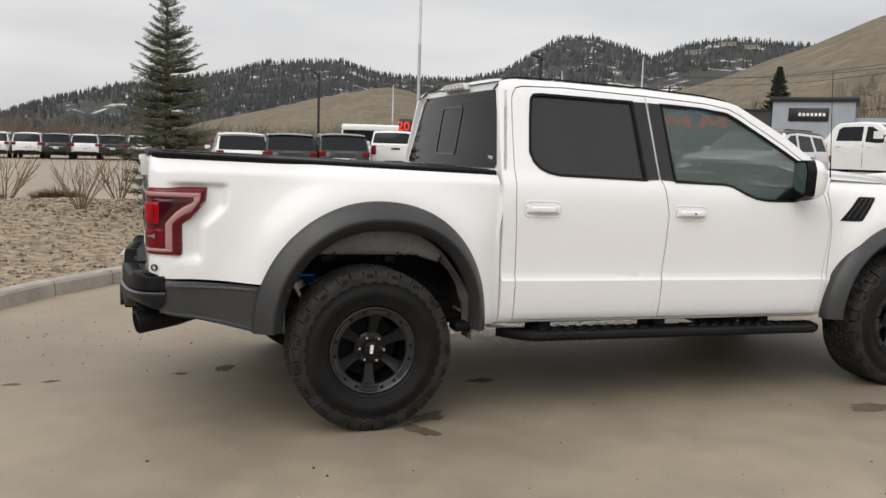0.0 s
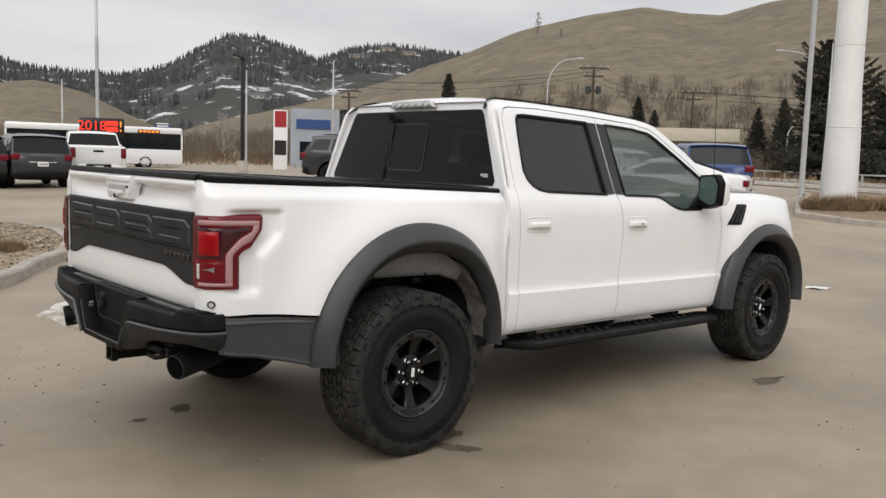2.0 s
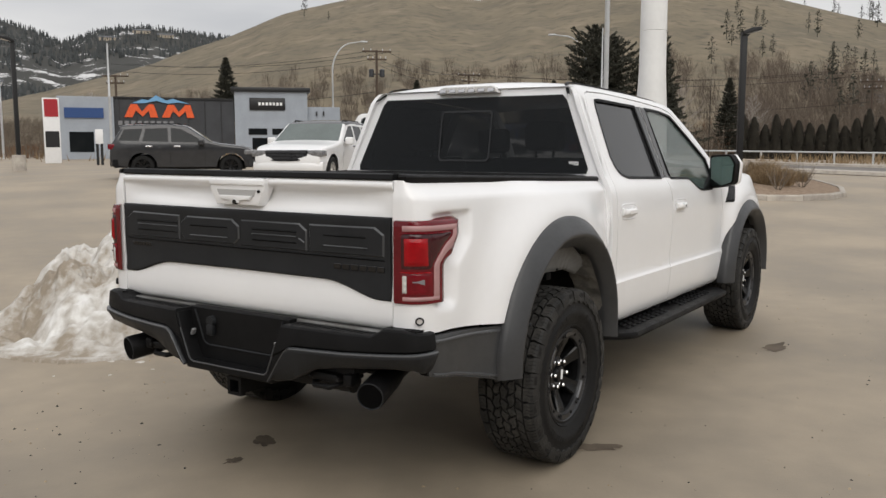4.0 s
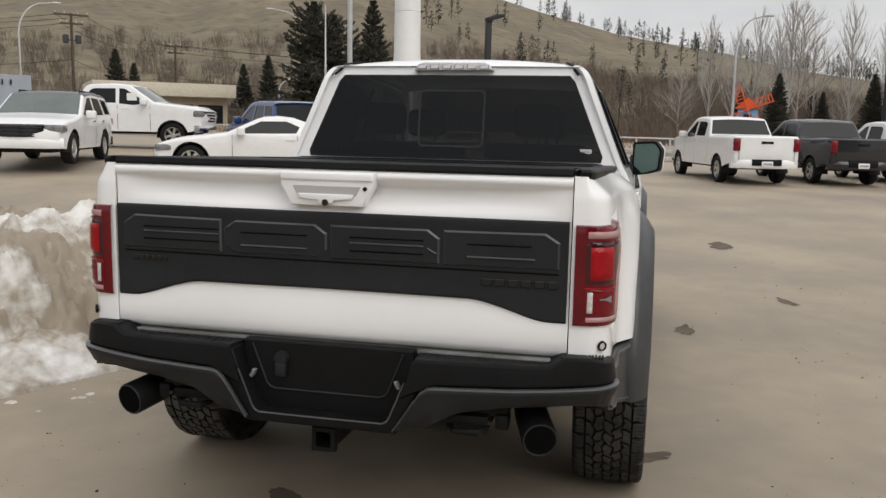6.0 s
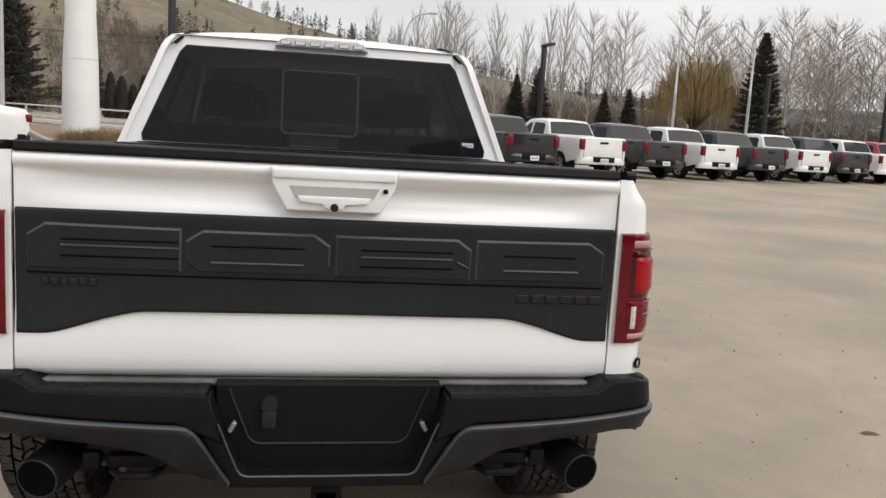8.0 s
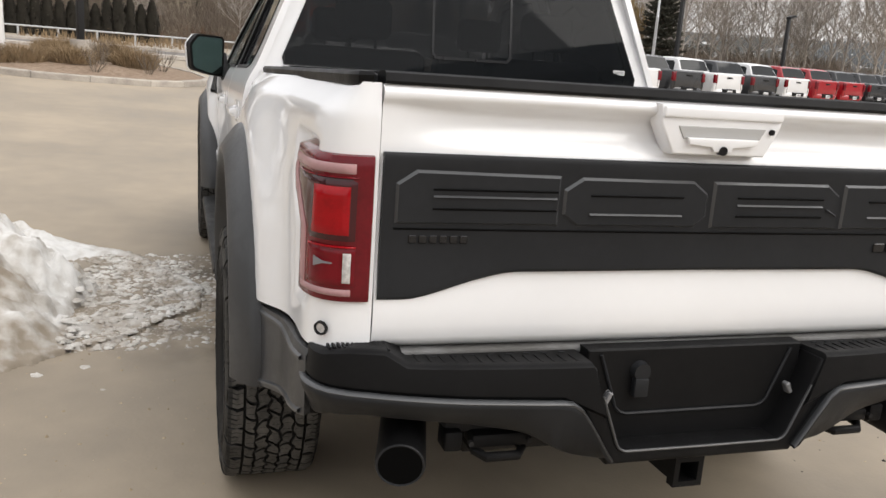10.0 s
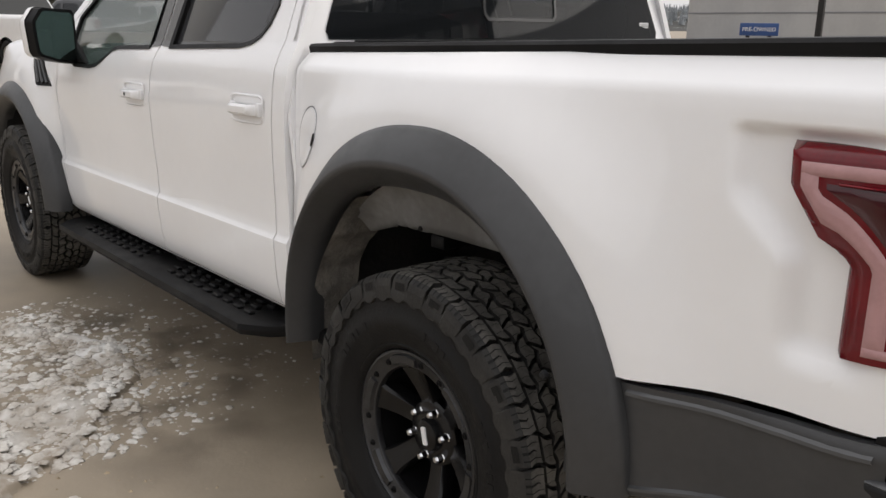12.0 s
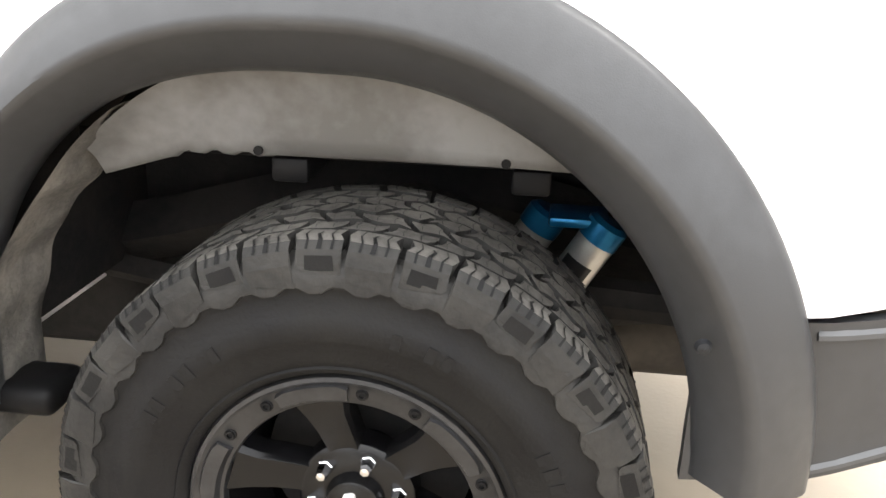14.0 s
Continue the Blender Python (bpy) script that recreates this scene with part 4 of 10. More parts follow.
def bed_side(side):
    arc = [arch_xz(3 + 155 * k / 34, 0.94) for k in range(35)]
    outline = [(-1.20, 0.812), (-0.90, 0.808)] + arc[::-1] + [(0.67, 0.55), (0.756, 0.548), (0.756, 1.388), (0.2, 1.396), (-0.5, 1.407), (-1.20, 1.415)]
    bm = sheet(outline, [], bed_map, steps(-1.2, -0.66, 0.0125) + steps(-0.66, 0.74, 0.05) + [0.72], steps(0.55, 1.25, 0.02) + [1.25, 1.26, 1.268, 1.276, 1.284, 1.292, 1.30, 1.32, 1.33, 1.338, 1.344, 1.35, 1.356, 1.362, 1.373, 1.385, 1.40], 0.012, side)
    bpart("bed_side", bm, M_WHITE, smooth=50)
    # grey lower cladding behind the wheel
    outline = [(-1.028, 0.640), (-0.80, 0.584), (-0.62, 0.543), (-0.46, 0.530), (-0.46, 0.772), (-0.6, 0.777), (-1.028, 0.802)]
    swell = lambda z: 0.018 - 0.008 * smooth01(0.785, 0.80, z) + 0.004 * smooth01(0.60, 0.57, z)
    clad = lambda s, z, i: (lambda p: (p[0], p[1], z))(bed_map_flat(s, 0.8, i - swell(z) - 0.035 * smooth01(-0.80, -0.60, s)))
    bm = sheet(outline, [], clad, steps(-1.028, -0.46, 0.04), [0.56, 0.575, 0.59, 0.61, 0.68, 0.74, 0.76, 0.772, 0.785, 0.795], 0.02, side)
    bpart("lower_cladding", bm, M_FLARE, truck, "dark grey plastic lower panel")
    # two thin ridges, their highlight painted in with the paler grey
    for za, zb, n in ((0.646, 0.556, 0.007), (0.778, 0.760, 0.008)):
        bm = bmesh.new()
        rows = []
        for k in range(13):
            s = -1.005 + 0.40 * k / 12
            z = za + (zb - za) * k / 12
            p = clad(s, z, 0.0)
            rows.append([(p[0], side * (p[1] + e), p[2] + f) for e, f in ((-0.002, -n), (0.007, -n * 0.6), (0.006, n * 0.2), (-0.002, n))])
        grid(bm, rows)
        bmesh.ops.recalc_face_normals(bm, faces=bm.faces)
        bpart("cladding_ridge", bm, M_RIDGE_LIT, smooth=15)
    # rail cap
    bm = bmesh.new()
    rows = []
    for k in range(30):
        s = -1.19 + 1.935 * k / 29
        x, y, nx, ny = plan(s)
        zt = 1.437 - 0.023 * (s + 1.16) / 1.87
        prof = ((-0.090, -0.040), (-0.074, -0.028), (-0.070, -0.008), (-0.078, 0.0), (-0.10, 0.002), (-0.14, 0.001), (-0.16, -0.006), (-0.165, -0.05))
        rows.append([(x + nx * (0.15 * -0.07 + 0.7 * (o + 0.07)), side * (y + ny * o), zt + h) for o, h in prof])
    vs = grid(bm, rows)
    for row in (vs[0], vs[-1]):
        bm.faces.new(row)
    bmesh.ops.recalc_face_normals(bm, faces=bm.faces)
    bpart("bed_rail_cap", bm, M_BLACK, truck, "black plastic bed rail cap")
    # inner wall of the wheel house and the felt liner
    bm = bmesh.new()
    rows = []
    for k in range(81):
        a = 44 + 112 * k / 80
        x, z = arch_xz(a, 0.80)
        low = 0.93 - 0.30 * max(0.0, x - 0.27) + (0.004 * math.sin(140 * x) if 0.15 < x < 0.30 else 0.0)
        low = min(low, z - 0.004)
        rows.append([(x, side * (0.985 - 0.055 * t ** 0.7), z + (low - z) * t) for t in (0, 0.25, 0.5, 0.8, 0.96)] + [(x, side * 0.915, low), (x, side * 0.912, low + 0.012)])
    grid(bm, rows)
    bmesh.ops.recalc_face_normals(bm, faces=bm.faces)
    bpart("inner_panel", bm, M_LINER, truck, "pale grey inner bed panel above the wheel", smooth=60)
    bm = bmesh.new()
    rows = []
    for k in range(33):
        a = -6 + 62 * k / 32
        t = k / 32
        wob = 0.010 * math.sin(0.21 * a) + 0.007 * math.sin(0.55 * a + 1)
        row = []
        for yy, w, d in ((1.03, 0, 0.0), (1.0, 0.5, 0.0), (0.97, 1, 0.004), (0.94, 0.5, 0.0), (0.91, 1, 0.008), (0.885, 0.6, 0.012), (0.875, 0.3, -0.012)):
            x, z = arch_xz(a, 0.885 - 0.085 * smooth01(0.1, 0.75, t) - (wob * w + d))
            row.append((x, side * (yy + 0.006 * math.sin(0.33 * a) * w), z))
        rows.append(row)
    grid(bm, rows)
    bpart("wheel_liner", bm, M_FELT, truck, "brown-grey felt wheel house liner", smooth=60)
    bm = bmesh.new()
    box(bm, 0.485, 0.60, *sorted((side * 0.90, side * 1.01)), 0.508, 0.56, 0.02, 3)
    bpart("flare_lip", bm, M_BLACK, truck, "black rubber lip below the liner")
    for bx in (0.13, -0.222):
        bm = bmesh.new()
        box(bm, bx - 0.028, bx + 0.028, *sorted((side * 0.80, side * 0.908)), 0.888, 0.925, 0.006)
        bpart("panel_bracket", bm, M_BLACK)
        bm = bmesh.new()
        tube(bm, (bx + 0.036, side * 0.905, 0.941), (bx + 0.036, side * 0.938, 0.941), 0.007, n=10)
        bpart("panel_bolt", bm, M_BLACK)


def flare(cx, side, high=ARCH_HIGH, name="wheel_arch_flare"):
    """The grey arch: a broad band that swells out, a crease, and a band that rolls in to the wheel."""
    prof = [(1.0, 0.985), (1.004, 1.038), (0.998, 1.050), (0.986, 1.060), (0.93, 1.087), (0.880, 1.1065), (0.868, 1.109), (0.857, 1.107), (0.845, 1.100), (0.80, 1.064), (0.775, 1.046), (0.762, 1.03), (0.768, 0.99)]
    bm = bmesh.new()
    rows = []
    n = 64
    for k in range(n + 1):
        a = -1 + 182 * k / n
        c, s = math.cos(radians(a)), math.sin(radians(a))
        ends = 1 - 0.035 * smooth01(0.35, 0.0, s)
        narrow = 1 - 0.45 * max(0.0, c) ** 1.3
        row = []
        for f, y in prof:
            ww = f if f > 0.97 else 1 - (1 - f) * narrow
            x, z = arch_xz(a, ww, cx, high)
            row.append((x, side * (1 + (y - 1) * ends), z))
        rows.append(row)
    vs = grid(bm, rows)
    bm.faces.new(vs[0])
    bm.faces.new(vs[-1])
    bmesh.ops.recalc_face_normals(bm, faces=bm.faces)
    fl = bpart(name, bm, M_FLARE, truck, "dark grey moulded wheel arch flare", smooth=40)
    bm = bmesh.new()
    lathe(bm, [(0.001, 1.115), (0.008, 1.113), (0.011, 1.105)], 12, "y", (0, 0, 0))
    for v in bm.verts:
        v.co = Vector((v.co.x + cx - 0.480, side * v.co.y - side * 0.01, v.co.z + 0.765))
    bmesh.ops.recalc_face_normals(bm, faces=bm.faces)
    bpart("clip", bm, M_PLASTIC, fl)


def fender_map(x, z, inset):
    y = lerp_at(CAB_Y, z) if z < 1.30 else lerp_at([(1.30, 0.99), (1.36, 0.975), (1.40, 0.952), (1.43, 0.915), (1.45, 0.87)], z)
    d = arch_far(x, z, 3.73, 0.65)
    y += 0.06 * math.exp(-(max(0.0, d - 1) * 0.65 / 0.15) ** 2) * smooth01(3.12, 3.3, x)
    t = smooth01(4.05, 4.55, x)
    return (x - 0.1 * t * t, y - 0.20 * t * t - inset, z)


def front_fender(side):
    arc = [arch_xz(2 + 176 * k / 34, 0.94, 3.73, 0.65) for k in range(35)]
    outline = [(3.058, 0.548)] + arc[::-1] + [(4.5, 0.60), (4.5, 1.28), (4.35, 1.36), (4.0, 1.415), (3.6, 1.44), (3.15, 1.45), (3.085, 1.36), (3.116, 1.15), (3.107, 0.80)]
    bm = sheet(outline, [], fender_map, steps(3.1, 4.5, 0.05), steps(0.55, 1.45, 0.03), 0.012, side)
    bpart("front_fender", bm, M_WHITE, smooth=50)
    # slanted vent
    out = [(3.173, 1.185), (3.325, 1.338), (3.34, 1.345), (3.46, 1.345), (3.45, 1.325), (3.33, 1.193), (3.31, 1.185)]
    bm = sheet(out, [], lambda x, z, i: fender_map(x, z, i - 0.006), steps(3.17, 3.46, 0.05), [1.22, 1.26, 1.30], 0.012, side)
    vent = bpart("fender_vent", bm, M_BLACK, truck, "slanted black fender vent")
    for k in range(3):
        bm = bmesh.new()
        a, b = fender_map(3.215 + 0.042 * k, 1.20, -0.008), fender_map(3.352 + 0.038 * k, 1.333, -0.008)
        pipe(bm, [(a[0], side * a[1], a[2]), (b[0], side * b[1], b[2])], 0.008, 6)
        bpart("vent_fin", bm, M_GLOSSBLACK, vent)


def tail_lamp(side):
    front = lambda z: lerp_at([(0.90, -0.930), (1.085, -0.930), (1.20, -0.840), (1.30, -0.830)], z)
    lo, hi = 0.918, 1.270

    def patch(z0, z1, left, right, lift, nz, ns, name, mat, parent, label="", thick=0.012):
        bm = bmesh.new()
        rows = []
        for i in range(nz + 1):
            z = z0 + (z1 - z0) * i / nz
            a, b = left(z), right(z)
            row = []
            for j in range(ns + 1):
                t = j / ns
                rim = min(smooth01(0, 0.06, t) if a > -1.19 else 1.0, smooth01(0, 0.06, 1 - t), smooth01(0, 0.045, i / nz), smooth01(0, 0.045, 1 - i / nz))
                p = bed_map_flat(a + (b - a) * t, z, -(lift - thick * (1 - rim)))
                row.append((p[0], side * p[1], p[2]))
            rows.append(row)
        grid(bm, rows)
        bmesh.ops.recalc_face_normals(bm, faces=bm.faces)
        if sum(f.normal.y for f in bm.faces) * side < 0:
            bmesh.ops.reverse_faces(bm, faces=bm.faces)
        return bpart(name, bm, mat, parent, label, smooth=60)

    L = lambda c: (lambda z: c)
    F = lambda d: (lambda z: front(z) - d)
    lamp = patch(lo, hi, L(-1.197), F(0.0), 0.013, 26, 20, "tail_lamp", M_REDLENS, truck, "dark red wrap-round tail lamp", 0.05)
    patch(1.218, 1.240, L(-1.165), F(0.036), 0.0172, 4, 16, "light_guide", M_PINK, lamp, "pale pink light guide", 0.004)
    patch(0.958, 1.222, F(0.066), F(0.036), 0.0172, 24, 5, "light_guide", M_PINK, lamp, "pale pink light guide", 0.004)
    patch(0.944, 0.960, L(-1.165), F(0.036), 0.0172, 4, 16, "light_guide", M_PINK, lamp, "pale pink light guide", 0.004)
    patch(1.068, 1.210, L(-1.172), F(0.074), 0.0165, 14, 14, "upper_lens", M_SMOKE, lamp, "smoked upper lens", 0.004)
    patch(1.208, 1.212, L(-1.172), F(0.085), 0.0205, 3, 14, "lens_ridge", M_REDMID, lamp, "", 0.004)
    patch(1.054, 1.059, L(-1.172), F(0.085), 0.0215, 3, 14, "lens_ridge", M_REDBRIGHT, lamp, "", 0.004)
    patch(0.968, 1.056, L(-1.172), F(0.076), 0.0185, 10, 12, "lower_lens", M_REDMID, lamp, "red lower lens", 0.004)
    patch(1.083, 1.190, L(-1.155), L(-1.028), 0.023, 10, 12, "reflector", M_REDBRIGHT, lamp, "bright red square reflector", 0.006)
    patch(0.976, 1.044, L(-1.163), L(-1.143), 0.024, 8, 3, "reversing_lens", M_CLEAR, lamp, "small clear reversing lens", 0.004)
    bm = bmesh.new()
    pts = [(-1.05, 1.032), (-1.05, 1.008), (-1.085, 1.018), (-1.115, 1.019), (-1.115, 1.022), (-1.085, 1.024)]
    vs = []
    for s, z in pts:
        p = bed_map_flat(s, z, -0.0225)
        vs.append(bm.verts.new((p[0], side * p[1], p[2])))
    bm.faces.new(vs if side > 0 else vs[::-1])
    bpart("bulb_shape", bm, M_PLATE, lamp, "grey bulb seen through the lens")
    bm = bmesh.new()
    s0, z0 = -1.075, 0.862
    ring, glass = [], []
    for k in range(24):
        a = 2 * math.pi * k / 24
        row = []
        for r, h in ((1.0, 0.004), (0.9, 0.012), (0.68, 0.010), (0.62, 0.005)):
            p = bed_map_flat(s0 + 0.027 * r * math.cos(a), z0 + 0.017 * r * math.sin(a), -h)
            row.append((p[0], side * p[1], p[2]))
        ring.append(row)
        p = bed_map_flat(s0 + 0.018 * math.cos(a), z0 + 0.011 * math.sin(a), -0.007)
        glass.append((p[0], side * p[1], p[2]))
    grid(bm, ring, close_u=True)
    bmesh.ops.recalc_face_normals(bm, faces=bm.faces)
    mk = bpart("marker_lamp", bm, M_BLACK, truck, "small oval marker lamp with a black bezel")
    bm = bmesh.new()
    f = bm.faces.new([bm.verts.new(p) for p in glass])
    bpart("lens", bm, M_CLEAR, mk)


def bed_map_flat(s, z, inset):
    x, y, nx, ny = plan(s)
    prof = lerp_at(BED_Z, z)
    return x + nx * (0.15 * prof - inset), y + ny * (prof - inset), z


for side in (-1, 1):
    bed_side(side)
    cab_side(side)
    front_fender(side)
    flare(ARCH_X, side)
    flare(3.73, side, 0.65, "front_arch_flare")
    tail_lamp(side)


def tailgate():
    def face_x(y, z):
        w = max(0.0, 1 - abs(y / 0.80) ** 4)
        hollow = 0.038 * w * smooth01(1.388, 1.355, z) * smooth01(1.27, 1.33, z)
        lip = -0.012 * smooth01(1.37, 1.385, z)
        bulge = -0.012 * smooth01(0.80, 0.86, z) * smooth01(1.0, 0.92, z)
        return -1.118 + 0.012 * (y / 0.83) ** 2 + hollow + lip + bulge + 0.02 * smooth01(0.83, 0.812, z) + 0.012 * smooth01(1.40, 1.412, z)
    bm = bmesh.new()
    zs = [0.812, 0.818, 0.826, 0.84, 0.87, 0.91, 0.96, 1.02, 1.1, 1.2, 1.26, 1.275, 1.29, 1.305, 1.32, 1.335, 1.35, 1.36, 1.367, 1.374, 1.38, 1.388, 1.396, 1.403, 1.409, 1.413]
    ys = [-0.825 + 1.650 * k / 48 for k in range(49)]
    rows = [[(face_x(y, z), y, z) for y in ys] for z in zs]
    vs = grid(bm, rows)
    back = grid(bm, [[(-1.06, y, z) for y in (ys[0], ys[-1])] for z in (zs[0], zs[-1])])
    bm.faces.new(vs[-1] + [back[1][1], back[1][0]])
    bm.faces.new(vs[0][::-1] + [back[0][0], back[0][1]])
    bm.faces.new([r[0] for r in vs] + [back[1][0], back[0][0]])
    bm.faces.new([r[-1] for r in vs][::-1] + [back[0][1], back[1][1]])
    bmesh.ops.recalc_face_normals(bm, faces=bm.faces)
    tg = bpart("tailgate", bm, M_WHITE, truck, "white tailgate with a grey panel", smooth=50)
    # cap along the top
    bm = bmesh.new()
    prof = [(-1.124, 1.413), (-1.128, 1.42), (-1.122, 1.437), (-1.112, 1.441), (-1.07, 1.440), (-1.04, 1.436), (-1.04, 1.413)]
    rows = [[(x + 0.012 * (y / 0.83) ** 2, y, z) for x, z in prof] for y in [-0.823 + 1.646 * k / 24 for k in range(25)]]
    vs = grid(bm, rows, close_v=True)
    bm.faces.new(vs[0])
    bm.faces.new(vs[-1])
    bmesh.ops.recalc_face_normals(bm, faces=bm.faces)
    bpart("tailgate_cap", bm, M_BLACK, tg, "black plastic tailgate cap")
    # grey panel with its lower wave
    low = [(-0.820, 0.932), (-0.745, 0.932), (-0.70, 0.942), (-0.60, 0.975), (-0.53, 0.993), (-0.49, 0.997), (0, 1.0)]
    low = low + [(-y, z) for y, z in low[-2::-1]]
    bm = bmesh.new()
    rows = []
    for k in range(61):
        y = -0.818 + 1.636 * k / 60
        zb, zt = lerp_at(low, y), 1.268
        px = face_x(y, 1.15)
        rows.append([(px + o, y, z) for o, z in ((0.004, zb), (-0.012, zb + 0.001), (-0.017, zb + 0.008), (-0.017, zb + 0.02), (-0.014, zb + 0.045), (-0.016, 1.09), (-0.017, 1.11), (-0.016, zt - 0.03), (-0.019, zt - 0.012), (-0.017, zt - 0.004), (-0.012, zt), (0.004, zt))])
    vs = grid(bm, rows)
    bm.faces.new(vs[0])
    bm.faces.new(vs[-1])
    bmesh.ops.recalc_face_normals(bm, faces=bm.faces)
    bpart("tailgate_panel", bm, M_PLASTIC, tg, "dark grey moulded tailgate panel")

    base = lambda y: face_x(y, 1.15) - 0.0165

    def block_shape(loop):
        """A raised plate on the panel with bevelled flanks, painted paler as their highlight."""
        bm = bmesh.new()
        outer = grown(loop, 0.007)
        top = [bm.verts.new((base(y) - 0.0065, y, z)) for y, z in loop]
        low = [bm.verts.new((base(y) + 0.001, y, z)) for y, z in outer]
        bm.faces.new(top)
        n = len(top)
        for k in range(n):
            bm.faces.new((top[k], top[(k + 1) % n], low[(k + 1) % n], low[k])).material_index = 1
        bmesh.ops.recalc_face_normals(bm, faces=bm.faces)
        bpart("raised_block", bm, [M_PLASTIC, M_RIDGE_LIT], tg, smooth=0)

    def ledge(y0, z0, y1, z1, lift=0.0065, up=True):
        """A narrow wedge: sloping up it is painted pale as lit, down black as shade."""
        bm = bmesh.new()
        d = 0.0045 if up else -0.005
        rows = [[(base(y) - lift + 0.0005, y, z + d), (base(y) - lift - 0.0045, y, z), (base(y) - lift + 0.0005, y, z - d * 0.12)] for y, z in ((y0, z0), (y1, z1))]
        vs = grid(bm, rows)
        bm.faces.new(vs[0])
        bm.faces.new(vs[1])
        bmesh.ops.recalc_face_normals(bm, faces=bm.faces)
        bpart("moulded_ledge", bm, M_RIDGE_LIT if up else M_BLACK, tg, smooth=0)

    # four raised block shapes in a row
    block_shape([(0.784, 1.116), (0.784, 1.198), (0.742, 1.226), (0.405, 1.222), (0.405, 1.116)])
    block_shape([(0.384, 1.193), (0.343, 1.220), (0.050, 1.219), (0.010, 1.191), (0.010, 1.140), (0.040, 1.116), (0.350, 1.116), (0.384, 1.140)])
    block_shape([(-0.015, 1.219), (-0.350, 1.219), (-0.387, 1.193), (-0.387, 1.114), (-0.015, 1.114)])
    block_shape([(-0.412, 1.219), (-0.742, 1.222), (-0.785, 1.195), (-0.785, 1.114), (-0.412, 1.114)])
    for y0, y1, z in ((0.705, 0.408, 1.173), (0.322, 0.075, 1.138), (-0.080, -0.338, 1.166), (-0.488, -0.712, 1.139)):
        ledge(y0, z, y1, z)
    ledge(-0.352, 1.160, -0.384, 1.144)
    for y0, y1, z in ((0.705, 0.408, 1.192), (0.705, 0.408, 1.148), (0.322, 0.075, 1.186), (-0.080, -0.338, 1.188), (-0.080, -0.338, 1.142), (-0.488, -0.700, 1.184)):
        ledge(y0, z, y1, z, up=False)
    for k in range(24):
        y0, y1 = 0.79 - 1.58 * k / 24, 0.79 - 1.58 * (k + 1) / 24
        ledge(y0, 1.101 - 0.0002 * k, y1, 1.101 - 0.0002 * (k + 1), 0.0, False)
    for k in range(6):
        bm = bmesh.new()
        yy = -0.535 - 0.044 * k
        box(bm, face_x(yy, 1.1) - 0.0195, face_x(yy, 1.1) - 0.014, yy - 0.036, yy, 1.046, 1.07, 0.002, 1)
        bpart("badge_bar", bm, M_GLOSSBLACK, tg, "small black badge bar")
    for k in range(6):
        bm = bmesh.new()
        yy = 0.755 - 0.024 * k
        box(bm, face_x(yy, 1.1) - 0.0195, face_x(yy, 1.1) - 0.014, yy - 0.019, yy, 1.066, 1.085, 0.002, 1)
        bpart("badge_bar", bm, M_GLOSSBLACK, tg, "small black badge bar")
    # handle bezel
    bm = bmesh.new()
    prism(bm, [(0.172, 1.407), (-0.172, 1.407), (-0.166, 1.36), (-0.128, 1.29), (0.128, 1.29), (0.166, 1.36)], -1.150, -1.09, "x", 0.006, 3)
    bpart("handle_bezel", bm, M_WHITE, tg, "white tailgate handle housing")
    bm = bmesh.new()
    box(bm, -1.158, -1.14, -0.166, 0.166, 1.376, 1.404, 0.006, 3)
    bpart("handle_bar", bm, M_WHITE, tg)
    # flat grey plate: the grip's shade is painted, no hollow is cut
    bm = bmesh.new()
    prism(bm, [(0.122, 1.358), (-0.122, 1.358), (-0.105, 1.328), (-0.04, 1.324), (-0.028, 1.312), (0.028, 1.312), (0.04, 1.324), (0.105, 1.328)], -1.1525, -1.149, "x", 0.001, 1)
    bpart("grip_recess", bm, M_WALLPALE, tg, "grey plate painted as the shade of the grip")
    bm = bmesh.new()
    prism(bm, [(0.10, 1.332), (-0.10, 1.332), (-0.092, 1.316), (-0.03, 1.31), (-0.024, 1.299), (0.024, 1.299), (0.03, 1.31), (0.092, 1.316)], -1.163, -1.15, "x", 0.004, 2)
    bpart("grip_lip", bm, M_WHITE, tg)
    bm = bmesh.new()
    tube(bm, (-1.15, 0.0, 1.303), (-1.167, 0.0, 1.303), 0.011, n=16)
    bpart("camera_lens", bm, M_GLOSSBLACK, tg, "round black reversing camera")
    bm = bmesh.new()
    tube(bm, (-1.145, -0.138, 1.352), (-1.157, -0.138, 1.352), 0.007, n=12)
    bpart("lock", bm, M_BLACK, tg)
    # sill under the gate
    bm = bmesh.new()
    box(bm, -1.128, -1.05, -0.825, 0.825, 0.792, 0.809, 0.004)
    bpart("gate_sill", bm, M_LINER, truck, "grey sill strip under the tailgate")
    for s in (-1, 1):
        bm = bmesh.new()
        box(bm, -1.13, -1.10, *sorted((s * 0.812, s * 0.842)), 0.77, 0.82, 0.006)
        bpart("gate_bracket", bm, M_STEEL)


tailgate()


BUMPER_PLAN = [(-1.045, 0.974), (-1.078, 0.976), (-1.112, 0.970), (-1.142, 0.954), (-1.164, 0.930), (-1.179, 0.899), (-1.190, 0.862), (-1.201, 0.82), (-1.212, 0.77), (-1.222, 0.71), (-1.231, 0.64), (-1.239, 0.56), (-1.246, 0.48), (-1.251, 0.40), (-1.254, 0.33)]

WING_TOP = [(0.262, 0.562), (0.285, 0.595), (0.315, 0.642), (0.345, 0.688), (0.36, 0.705), (0.375, 0.714), (0.40, 0.718), (0.65, 0.726), (0.97, 0.744)]
